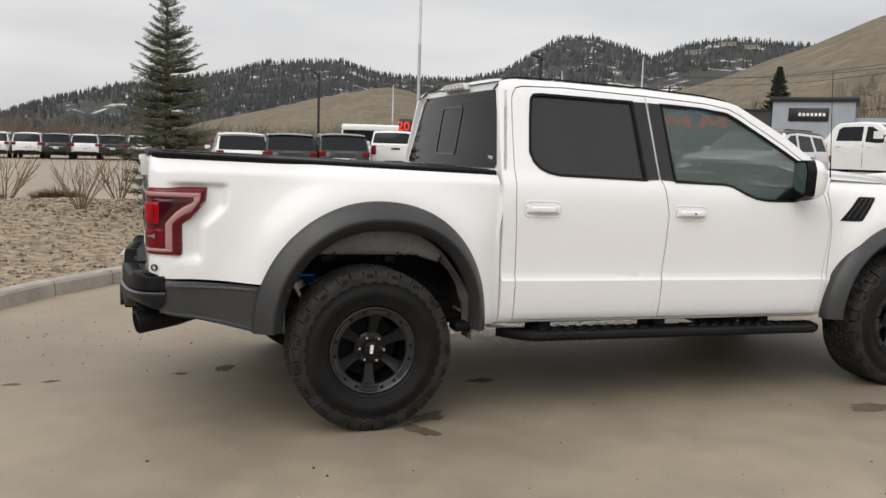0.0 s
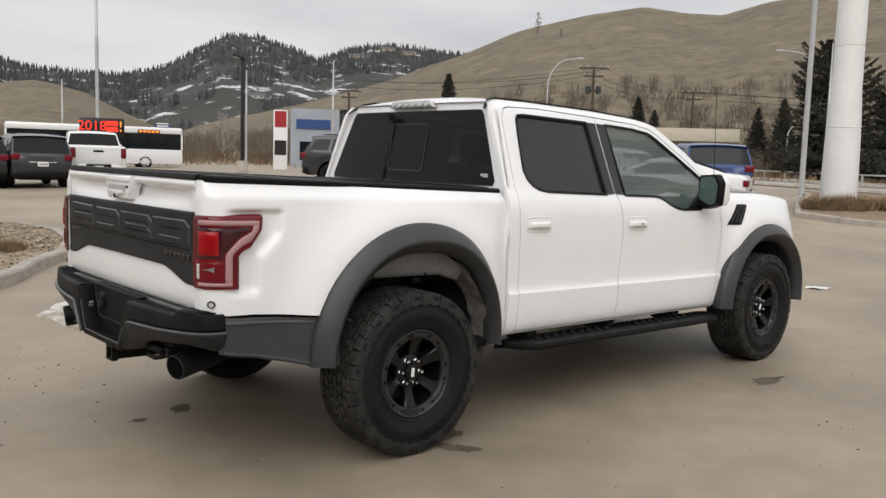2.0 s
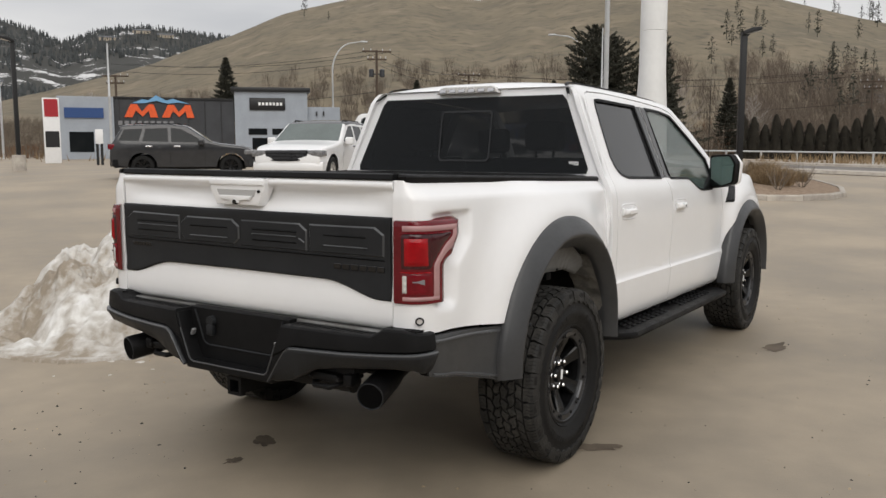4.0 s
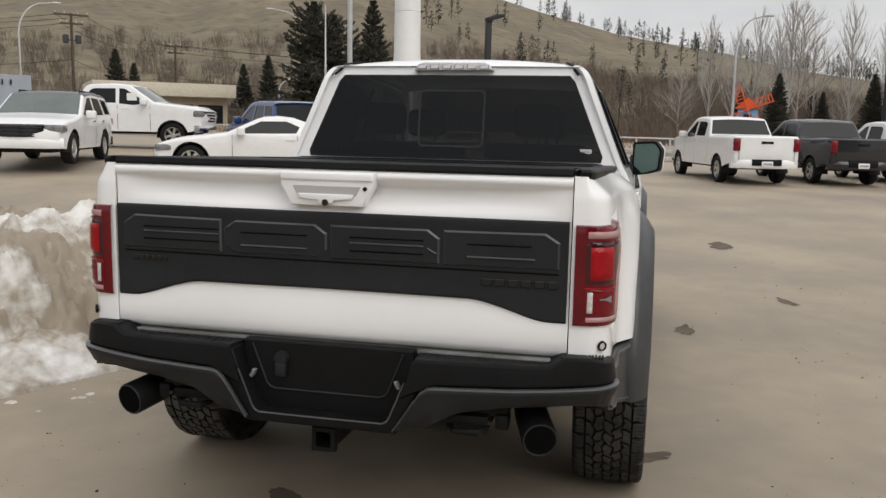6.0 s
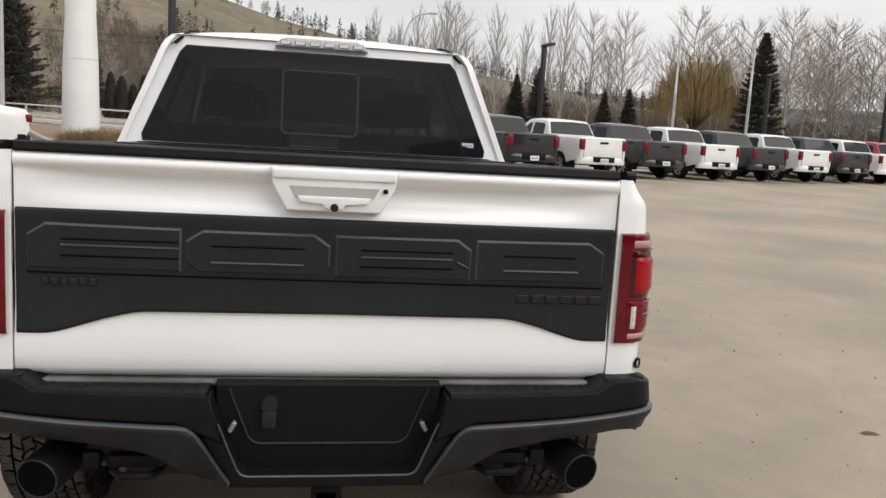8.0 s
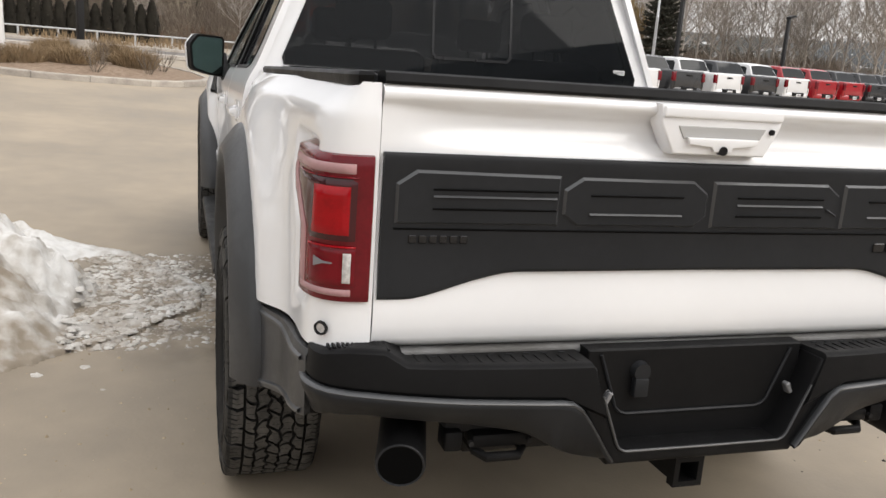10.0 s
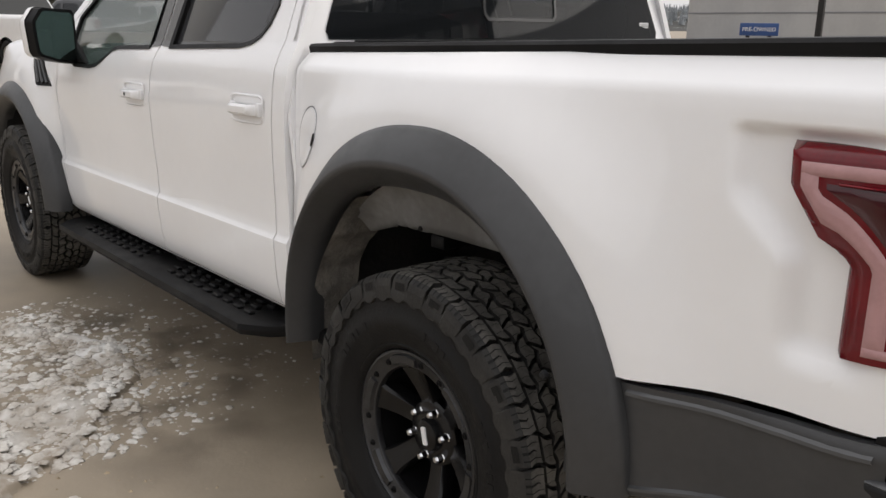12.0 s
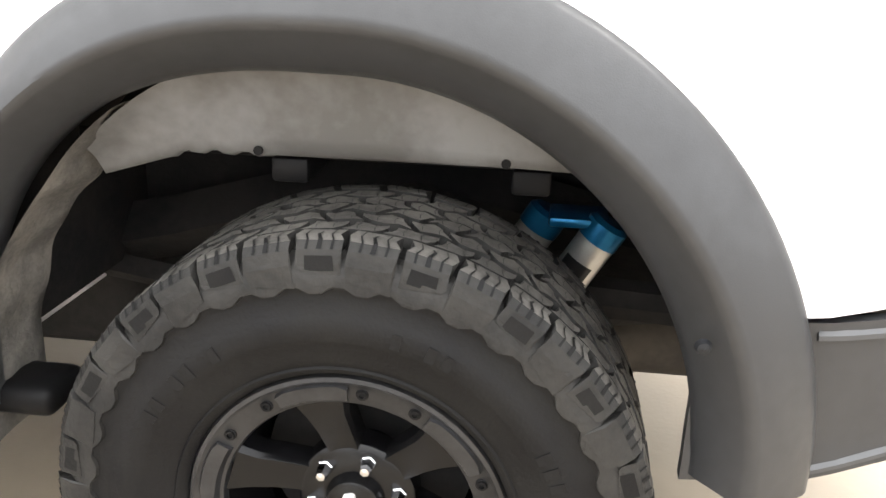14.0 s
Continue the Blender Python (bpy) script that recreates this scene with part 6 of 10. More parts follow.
def running_board(side):
    bm = bmesh.new()
    xs = [(0.80, 0.0), (0.86, 0.6), (0.95, 1.0), (2.95, 1.0), (3.03, 0.6), (3.07, 0.0)]
    rows = []
    for x, f in xs:
        yo, zt = 0.95 + 0.15 * f, 0.505
        yi = 0.86
        rows.append([(x, side * y, z) for y, z in ((yi, zt - 0.06), (yi, zt - 0.01), (yo - 0.03, zt), (yo - 0.006, zt - 0.006), (yo, zt - 0.025), (yo - 0.012, zt - 0.045), (yo - 0.05, zt - 0.052))])
    vs = grid(bm, rows, close_v=True)
    bm.faces.new(vs[0])
    bm.faces.new(vs[-1])
    bmesh.ops.recalc_face_normals(bm, faces=bm.faces)
    rb = bpart("running_board", bm, M_BLACK, truck, "black running board with a studded tread", smooth=30)
    for zone in (1.02, 2.05):
        for i in range(9):
            for j in range(3):
                bm = bmesh.new()
                x, y = zone + 0.085 * i + (0.04 if j == 1 else 0), 0.925 + 0.045 * j
                box(bm, x - 0.024, x + 0.024, *sorted((side * (y - 0.011), side * (y + 0.011))), 0.498, 0.513, 0.004, 1)
                bpart("tread_stud", bm, M_BLACK, rb)
    for x in (1.1, 1.9, 2.7):
        bm = bmesh.new()
        box(bm, x - 0.04, x + 0.04, *sorted((side * 0.70, side * 0.90)), 0.46, 0.55, 0.01)
        bpart("bracket", bm, M_UNDER, rb)


running_board(-1)
running_board(1)


def fuel_door():
    loop = [(0.620 + 0.067 * math.cos(2 * math.pi * k / 32), 1.149 + 0.088 * math.sin(2 * math.pi * k / 32)) for k in range(32)]
    bm = sheet(grown(loop, -0.004), [], lambda s, z, i: bed_map(s, z, i - 0.003), steps(0.55, 0.69, 0.02), steps(1.06, 1.24, 0.03), 0.003, 1)
    fd = bpart("fuel_door", bm, M_WHITE, truck, "round white fuel filler door", smooth=50)
    bm = bmesh.new()
    rows = []
    for x, z in loop:
        c = Vector((x - 0.620, z - 1.149)).normalized() * 0.0018
        a, b = bed_map(x + c.x, z + c.y, -0.0015), bed_map(x - c.x, z - c.y, -0.0015)
        rows.append([a, b])
    grid(bm, rows, close_u=True)
    bpart("door_gap", bm, M_PLATE, fd)
    bm = bmesh.new()
    loop = [(0.559 + 0.006 * math.cos(2 * math.pi * k / 16), 1.147 + 0.018 * math.sin(2 * math.pi * k / 16)) for k in range(16)]
    bm = sheet(loop, [], lambda s, z, i: bed_map(s, z, i - 0.006), [], [], 0.003, 1)
    bpart("finger_notch", bm, M_BLACK, fd)


fuel_door()


def bed_inside():
    for s in (-1, 1):
        bm = bmesh.new()
        box(bm, 0.70, 0.79, *sorted((s * 0.86, s * 0.950)), 0.56, 1.325)
        bpart("cab_gap_panel", bm, M_WHITE)
    bm = bmesh.new()
    box(bm, -1.04, 0.73, -0.84, 0.84, 1.405, 1.42, 0.006)
    cover = bpart("bed_cover", bm, M_BLACK, truck, "black soft bed cover")
    for k in range(4):
        bm = bmesh.new()
        box(bm, -0.9 + 0.5 * k, -0.86 + 0.5 * k, -0.82, 0.82, 1.42, 1.424)
        bpart("cover_bow", bm, M_BLACK, cover)
    bm = bmesh.new()
    box(bm, -1.05, 0.74, -0.66, 0.66, 0.86, 0.90, 0.01)
    box(bm, -1.05, 0.74, -0.66, -0.64, 0.90, 1.40)
    box(bm, -1.05, 0.74, 0.64, 0.66, 0.90, 1.40)
    bpart("bed_floor", bm, M_UNDER)


bed_inside()


def underbody():
    for s in (-1, 1):
        bm = bmesh.new()
        pipe(bm, [(-1.1, s * 0.48, 0.60), (-0.55, s * 0.48, 0.66), (0.0, s * 0.48, 0.80), (0.5, s * 0.48, 0.66), (1.0, s * 0.50, 0.56), (3.0, s * 0.50, 0.56), (4.3, s * 0.48, 0.62)], 0.065, 4)
        bpart("frame_rail", bm, M_UNDER)
        bm = bmesh.new()
        pipe(bm, [(-0.78, s * 0.54, 0.62), (-0.4, s * 0.54, 0.56), (0.0, s * 0.54, 0.53), (0.4, s * 0.54, 0.55), (0.72, s * 0.54, 0.60)], 0.028, 4)
        bpart("leaf_spring", bm, M_UNDER)
        # dark inner walls of the wheel house
        for x0, x1, y0, y1, z0, z1 in ((-0.66, 0.66, 0.40, 0.42, 0.60, 0.90), (-1.0, -0.25, 0.425, 0.44, 0.53, 0.68), (-0.66, -0.64, 0.42, 0.96, 0.66, 0.90), (0.60, 0.62, 0.42, 0.96, 0.60, 0.90)):
            bm = bmesh.new()
            box(bm, x0, x1, *sorted((s * y0, s * y1)), z0, z1)
            bpart("wheel_house_wall", bm, M_UNDER)
        bm = bmesh.new()
        rows = []
        for k in range(13):
            a = radians(40 + 140 * k / 12)
            rows.append([(0.01 + 0.56 * math.cos(a), s * y, 0.55 + 0.60 * math.sin(a)) for y in (0.91, 0.66)])
        grid(bm, rows)
        bpart("wheel_house", bm, M_UNDER, truck, "dark wheel house")
        # damper with its reservoir
        bm = bmesh.new()
        tube(bm, (-0.09, s * 0.62, 0.40), (-0.21, s * 0.62, 0.62), 0.022, n=12)
        dm = bpart("damper", bm, M_ALLOY, truck, "damper with bright blue reservoir")
        for nm, off, r, mat in (("damper_body", (0, 0), 0.036, M_ALLOY), ("reservoir", (-0.103, 0.05), 0.035, M_ALLOY)):
            d = Vector((-0.5, 0, 0.86)).normalized()
            a = Vector((-0.157 + off[0], s * (0.62 + off[1]), 0.615))
            e = a + d * 0.155
            bm = bmesh.new()
            tube(bm, a, e, r, n=20)
            bpart(nm, bm, mat, dm)
            bm = bmesh.new()
            rows = []
            for h, q in ((-0.002, r * 0.9), (0.0, r * 1.06), (0.034, r * 1.06), (0.042, r * 0.8), (0.043, 0.001)):
                c = e + d * h
                qq = d.to_track_quat("Z", "Y")
                rows.append([c + qq @ Vector((q * math.cos(2 * math.pi * k / 20), q * math.sin(2 * math.pi * k / 20), 0)) for k in range(20)])
            grid(bm, rows, close_v=True)
            bmesh.ops.recalc_face_normals(bm, faces=bm.faces)
            bpart("blue_cap", bm, M_BLUE, dm, "blue anodised end cap")
            bm = bmesh.new()
            qq = d.to_track_quat("Z", "Y")
            out = qq.inverted() @ Vector((0.15, s, 0.35))
            mid = math.atan2(out.y, out.x)
            rows = []
            for h in (0.035, 0.06, 0.085):
                c = a + d * (h + 0.03)
                rows.append([c + qq @ Vector(((r + 0.0012) * math.cos(t), (r + 0.0012) * math.sin(t), 0)) for t in [mid + radians(ang) for ang in range(-45, 46, 10)]])
            grid(bm, rows)
            bpart("decal", bm, M_BLUE if nm == "damper_body" else M_SIGNBLACK, dm)
        bm = bmesh.new()
        d = Vector((-0.5, 0, 0.86)).normalized()
        a = Vector((-0.157, s * 0.62, 0.615)) + d * 0.19
        b = Vector((-0.26, s * 0.67, 0.615)) + d * 0.19
        box(bm, min(a.x, b.x), max(a.x, b.x), *sorted((a.y - s * 0.02, b.y + s * 0.02)), a.z - 0.006, a.z + 0.012, 0.006)
        bpart("bridge", bm, M_BLUE, dm)
    bm = bmesh.new()
    box(bm, 0.62, 1.95, 0.02, 0.46, 0.335, 0.62, 0.06, 3)
    bpart("fuel_tank", bm, M_UNDER)
    bm = bmesh.new()
    lathe(bm, [(0.03, -0.24), (0.075, -0.22), (0.085, -0.18), (0.085, 0.18), (0.075, 0.22), (0.03, 0.24)], 20, "x", (-0.60, 0.43, 0.475))
    bmesh.ops.recalc_face_normals(bm, faces=bm.faces)
    bpart("muffler", bm, M_DUSTY, truck, "dull brown-grey muffler")
    bm = bmesh.new()
    tube(bm, (0, -0.80, 0.43), (0, 0.80, 0.43), 0.05, n=16)
    lathe(bm, [(0.001, -0.14), (0.10, -0.12), (0.16, -0.04), (0.16, 0.04), (0.10, 0.12), (0.001, 0.14)], 20, "y", (0.0, 0.1, 0.43))
    part("rear_axle", bm, M_UNDER, truck)
    bm = bmesh.new()
    tube(bm, (3.7, -0.80, 0.43), (3.7, 0.80, 0.43), 0.04, n=12)
    part("front_axle", bm, M_UNDER, truck)
    bm = bmesh.new()
    lathe(bm, [(0.18, -0.10), (0.30, -0.115), (0.36, -0.09), (0.375, 0.0), (0.36, 0.09), (0.30, 0.115), (0.18, 0.10)], 36, "z", (-0.62, 0, 0.66))
    bmesh.ops.recalc_face_normals(bm, faces=bm.faces)
    part("spare_tyre", bm, M_RUBBER, truck, "spare tyre slung under the bed")
    bm = bmesh.new()
    box(bm, 0.78, 3.05, -0.90, 0.90, 0.55, 0.62, 0.02)
    box(bm, 3.05, 4.3, -0.60, 0.60, 0.50, 1.2, 0.02)
    box(bm, 3.05, 3.10, -0.90, 0.90, 0.55, 1.38)
    bpart("floor_pan", bm, M_UNDER)
    bm = bmesh.new()
    pipe(bm, [(2.6, -0.25, 0.45), (0.9, -0.28, 0.45), (0.3, -0.35, 0.55), (-0.3, -0.60, 0.62), (-0.8, -0.62, 0.60)], 0.04, 8)
    pipe(bm, [(2.6, 0.25, 0.45), (0.9, 0.28, 0.45), (0.3, 0.35, 0.55), (-0.3, 0.60, 0.62), (-0.8, 0.62, 0.60)], 0.04, 8)
    box(bm, 0.9, 1.9, -0.33, 0.33, 0.40, 0.55, 0.04)
    bpart("exhaust_pipe", bm, M_UNDER)
    for s in (-1, 1):
        bm = bmesh.new()
        rows = []
        for k in range(17):
            a = radians(180 * k / 16)
            rows.append([(3.71 + 0.56 * math.cos(a), s * y, 0.55 + 0.58 * math.sin(a)) for y in (1.02, 0.9, 0.62)])
        grid(bm, rows)
        box(bm, 3.15, 4.25, *sorted((s * 0.60, s * 0.62)), 0.5, 1.15)
        bpart("front_wheel_liner", bm, M_UNDER)


underbody()


def interior():
    def seat(x, y, w):
        bm = bmesh.new()
        box(bm, x - 0.27, x + 0.27, y - w / 2, y + w / 2, 0.80, 0.98, 0.05, 3)
        box(bm, x - 0.30, x - 0.17, y - w / 2, y + w / 2, 0.92, 1.52, 0.05, 3)
        st = bpart("seat", bm, M_SEAT, truck, "dark cloth seat")
        bm = bmesh.new()
        box(bm, x - 0.30, x - 0.20, y - 0.13, y + 0.13, 1.56, 1.74, 0.04, 3)
        tube(bm, (x - 0.25, y - 0.06, 1.48), (x - 0.25, y - 0.06, 1.58), 0.008, n=6)
        tube(bm, (x - 0.25, y + 0.06, 1.48), (x - 0.25, y + 0.06, 1.58), 0.008, n=6)
        bpart("headrest", bm, M_SEAT, st)
    seat(2.15, 0.42, 0.54)
    seat(2.15, -0.42, 0.54)
    seat(1.25, 0.45, 0.60)
    seat(1.25, -0.45, 0.60)
    bm = bmesh.new()
    box(bm, 2.72, 3.10, -0.86, 0.86, 1.05, 1.36, 0.06, 3)
    bpart("dashboard", bm, M_SEAT, truck, "dark dashboard")
    bm = bmesh.new()
    q = Euler((0, radians(-62), 0))
    rows = []
    for k in range(28):
        a = 2 * math.pi * k / 28
        ring = []
        for j in range(8):
            b = 2 * math.pi * j / 8
            v = Vector(((0.185 + 0.016 * math.cos(b)) * math.cos(a), (0.185 + 0.016 * math.cos(b)) * math.sin(a), 0.016 * math.sin(b)))
            v.rotate(q)
            ring.append(v + Vector((2.62, 0.42, 1.28)))
        rows.append(ring)
    grid(bm, rows, close_u=True, close_v=True)
    bmesh.ops.recalc_face_normals(bm, faces=bm.faces)
    sw = bpart("steering_wheel", bm, M_SEAT, truck, "black steering wheel")
    bm = bmesh.new()
    pipe(bm, [(2.62, 0.25, 1.28), (2.66, 0.42, 1.27), (2.62, 0.59, 1.28)], 0.02, 6)
    tube(bm, (2.62, 0.42, 1.28), (2.80, 0.42, 1.20), 0.05, n=10)
    bpart("wheel_hub", bm, M_SEAT, sw)


interior()


def lug(bm, poly, r0, r1, taper=0.88):
    """A block on the tread: poly in (arc, across) metres, standing from r0 to r1."""
    cx = sum(p[0] for p in poly) / len(poly)
    cy = sum(p[1] for p in poly) / len(poly)
    lo, hi = [], []
    for a, y in poly:
        t = a / 0.437
        lo.append(bm.verts.new((r0 * math.sin(t), y, r0 * math.cos(t))))
        t = (cx + (a - cx) * taper) / 0.437
        yy = cy + (y - cy) * taper
        hi.append(bm.verts.new((r1 * math.sin(t), yy, r1 * math.cos(t))))
    bm.faces.new(hi).material_index = 1
    for k in range(len(poly)):
        j = (k + 1) % len(poly)
        bm.faces.new((lo[k], lo[j], hi[j], hi[k]))


def make_wheel():
    hub = new("wheel")
    # carcass; y grows outwards from the middle of the tyre
    bm = bmesh.new()
    prof = [(0.222, -0.10), (0.24, -0.135), (0.30, -0.15), (0.36, -0.143), (0.395, -0.13), (0.415, -0.112), (0.4215, -0.08), (0.424, 0.0), (0.4215, 0.08), (0.417, 0.118), (0.402, 0.1375), (0.386, 0.1445), (0.374, 0.1475), (0.368, 0.1445), (0.36, 0.1455),
            (0.335, 0.1485), (0.332, 0.151), (0.300, 0.1515), (0.297, 0.1490), (0.27, 0.143), (0.255, 0.134), (0.252, 0.137), (0.245, 0.134), (0.236, 0.118), (0.225, 0.10)]
    lathe(bm, prof, 96, "y")
    bmesh.ops.recalc_face_normals(bm, faces=bm.faces)
    part("tyre", bm, M_RUBBER, hub, "black all-terrain tyre with deep lugs", smooth=50)
    bm = bmesh.new()
    circ, slits = 2 * math.pi * 0.437, []
    n = 38
    pitch = circ / n
    # interlocking blocks: rows parted by jagged grooves, each row cut across by kinked, slanting ones
    m = 46
    gap = circ / m
    lanes = (-0.095, -0.058, -0.019, 0.019, 0.058, 0.095)

    def groove(j, a):
        u = (a / gap + 0.31 * j) % 1.0
        tri = 4 * abs(u - 0.5) - 1
        return lanes[j] + (0.0085 * tri + 0.003 * math.sin(2 * math.pi * a / gap * 2 + j) if 0 < j < 5 else 0.0)

    def across(j, k, t):
        wob = 0.10 * math.sin(k * 2.4 + j * 1.7)
        slant = (0.34, -0.30, 0.38, -0.34, 0.30)[j]
        kink = 0.15 * (1 - abs(2 * t - 1)) * (1 if j % 2 else -1)
        return (k + 0.37 * j + wob + slant * (t - 0.5) + kink) * gap

    for j in range(5):
        for k in range(m):
            poly = [(across(j, k, t), t) for t in (0, 0.33, 0.67, 1)]
            far = [(across(j, k + 1, t), t) for t in (1, 0.67, 0.33, 0)]
            top_mid, low_mid = [((poly[3][0] * (1 - q) + far[0][0] * q), 1) for q in (0.33, 0.67)], [((far[3][0] * (1 - q) + poly[0][0] * q), 0) for q in (0.33, 0.67)]
            ring = [(a, groove(j, a) + (groove(j + 1, a) - groove(j, a)) * t) for a, t in poly + top_mid + far + low_mid]
            ca, cy = sum(q[0] for q in ring) / len(ring), sum(q[1] for q in ring) / len(ring)
            lug(bm, [(ca + (a - ca) * 0.87, cy + (y - cy) * 0.80) for a, y in ring], 0.419, 0.4365 - 0.0012 * abs(j - 2), 0.93)
            # two narrow cuts in each block
            for q in (-0.2, 0.2):
                da = q * gap
                slit = [(ca + da + u * 0.5, cy + w) for u, w in ((-0.006, -0.013), (0.001, -0.002), (-0.004, 0.012), (-0.0015, 0.0125), (0.0035, -0.002), (-0.0035, -0.0135))]
                slits.append((slit, 0.4368 - 0.0012 * abs(j - 2)))
    bmesh.ops.recalc_face_normals(bm, faces=bm.faces)
    tagged(part("tread", bm, [M_LUG, M_TREAD], hub, smooth=0), kind="stuff")
    bm = bmesh.new()
    for slit, r in slits:
        vs = [bm.verts.new((r * math.sin(a / 0.437), y, r * math.cos(a / 0.437))) for a, y in slit]
        bm.faces.new((vs[0], vs[1], vs[4], vs[5]))
        bm.faces.new((vs[1], vs[2], vs[3], vs[4]))
    bmesh.ops.recalc_face_normals(bm, faces=bm.faces)
    tagged(part("tread_cut", bm, M_RUBBER, hub, smooth=0), kind="stuff")
    # shoulder blocks with notched outer edges run down the side wall
    for s in (-1, 1):
        bm, cuts = bmesh.new(), bmesh.new()
        for k in range(n):
            a0 = k * pitch
            long = k % 2 == 0
            re = 0.374 if long else 0.388
            out = 0.0 if long else -0.003
            pr = [(0.099, 0.4358, 0.000), (0.117, 0.4355, 0.006), (0.1345 + out, 0.4330, -0.001), (0.1450 + out, 0.4235, 0.0), (0.1502 + out, 0.405, 0.003), (0.1520 + out, re, 0.0), (0.138, re, 0.0), (0.120, 0.404, 0.0), (0.099, 0.417, 0.0)]
            ends = []
            for t in (-0.0325, 0.0325):
                ring = []
                for i, (y, r, kink) in enumerate(pr):
                    wide = 0.92 if i < 2 else 1.0 if long else 0.94
                    ang = (a0 + t * wide + kink * (1 if k % 4 < 2 else -1)) / 0.437
                    rr = r + (0.011 if (t > 0) == (k % 4 < 2) and i in (5, 6) else 0.0)
                    ring.append(bm.verts.new((rr * math.sin(ang), s * y, rr * math.cos(ang))))
                ends.append(ring)
            bm.faces.new(ends[0])
            bm.faces.new(ends[1][::-1])
            for i in range(len(pr)):
                j = (i + 1) % len(pr)
                bm.faces.new((ends[0][j], ends[0][i], ends[1][i], ends[1][j])).material_index = 1 if i < 2 else 0
            for q, y0, wd in ((-0.017, 0.101, 0.0011), (0.0, 0.112, 0.0022), (0.017, 0.101, 0.0011)):
                path = [(y0, 0.4364, 0.0), (0.119, 0.4360, 0.004), (0.1345 + out, 0.4337, -0.001), (0.1455 + out, 0.4238, 0.0)]
                lo, hi = [], []
                for i, (y, r, kink) in enumerate(path):
                    for side, keep in ((-1, lo), (1, hi)):
                        ang = (a0 + q + kink * (1 if k % 4 < 2 else -1) + side * wd * (0.6 + 0.35 * i)) / 0.437
                        keep.append(cuts.verts.new((r * math.sin(ang), s * y, r * math.cos(ang))))
                for i in range(3):
                    cuts.faces.new((lo[i], hi[i], hi[i + 1], lo[i + 1]))
            if not long:
                # shallow window pressed into every other block's wall
                win = []
                for t, y, r in ((-0.019, 0.1466, 0.4165), (0.019, 0.1466, 0.4165), (0.021, 0.1486, 0.3965), (-0.021, 0.1486, 0.3965)):
                    ang = (a0 + t) / 0.437
                    win.append(cuts.verts.new((r * math.sin(ang), s * y, r * math.cos(ang))))
                cuts.faces.new(win)
        bmesh.ops.recalc_face_normals(bm, faces=bm.faces)
        tagged(part("shoulder_tread", bm, [M_LUG, M_TREAD], hub, smooth=0), kind="stuff")
        bmesh.ops.recalc_face_normals(cuts, faces=cuts.faces)
        tagged(part("shoulder_cut", cuts, M_RUBBER, hub, smooth=0), kind="stuff")
        bm = bmesh.new()
        rows = []
        for j in range(4 * n):
            a = 2 * math.pi * j / (4 * n)
            rin = 0.366 + 0.009 * ((j // 2) % 2)
            rows.append([(r * math.sin(a), s * y, r * math.cos(a)) for r, y in ((rin - 0.002, 0.1455), (rin, 0.1512), (rin + 0.006, 0.1512), (0.398, 0.1468), (0.412, 0.1345), (0.416, 0.122))])
        grid(bm, rows, close_u=True)
        bmesh.ops.recalc_face_normals(bm, faces=bm.faces)
        part("wall_ring", bm, M_LUG, hub, smooth=40)
    # raised marks on the wall that cannot be read
    bm = bmesh.new()
    rnd = random.Random(4)
    for start, count in ((20, 7), (80, 4), (140, 7), (200, 4), (260, 7), (320, 4)):
        for k in range(count):
            if rnd.random() < 0.15:
                continue
            a = radians(start + 4.4 * k)
            r0, r1, da = 0.304, 0.326, 0.022
            q = [(r * math.sin(a + d), 0.1530, r * math.cos(a + d)) for r, d in ((r0, -da), (r0, da), (r1, da * 0.9), (r1, -da * 0.9))]
            p = [(x, 0.1500, z) for x, y, z in q]
            vq, vp = [bm.verts.new(x) for x in q], [bm.verts.new(x) for x in p]
            bm.faces.new(vq)
            for i in range(4):
                bm.faces.new((vp[i], vp[(i + 1) % 4], vq[(i + 1) % 4], vq[i]))
    bmesh.ops.recalc_face_normals(bm, faces=bm.faces)
    tagged(part("wall_relief", bm, M_RUBBER, hub, smooth=0), kind="stuff")
    # rim
    bm = bmesh.new()
    lathe(bm, [(0.19, 0.108), (0.185, 0.06), (0.178, -0.02), (0.165, -0.09), (0.10, -0.10), (0.001, -0.10)], 48, "y")
    bmesh.ops.recalc_face_normals(bm, faces=bm.faces)
    part("rim", bm, M_RIM, hub, "satin black six-spoke rim")
    bm = bmesh.new()
    lathe(bm, [(0.238, 0.095), (0.2385, 0.118), (0.234, 0.126), (0.228, 0.1275), (0.222, 0.122), (0.200, 0.1175), (0.189, 0.112), (0.186, 0.104), (0.187, 0.095)], 72, "y")
    bmesh.ops.recalc_face_normals(bm, faces=bm.faces)
    part("outer_ring", bm, M_RING, hub, "grey metal outer ring")
    for k in range(6):
        c = 60 * k
        bm = bmesh.new()
        rows = []
        for j in range(9):
            a = radians(c - 14 + 28 * j / 8)
            e = 0.004 if j in (0, 8) else 0.0
            rows.append([(r * math.sin(a), y, r * math.cos(a)) for r, y in ((0.2225 - e, 0.1215), (0.2195 - e, 0.1268), (0.1985, 0.1242), (0.193, 0.113))])
        vs = grid(bm, rows)
        bm.faces.new(vs[0])
        bm.faces.new(vs[-1])
        bmesh.ops.recalc_face_normals(bm, faces=bm.faces)
        part("ring_pad", bm, M_RING, hub)
        for da in (19.5, 40.5):
            a = radians(c + da)
            bm = bmesh.new()
            p = Vector((0.209 * math.sin(a), 0.1185, 0.209 * math.cos(a)))
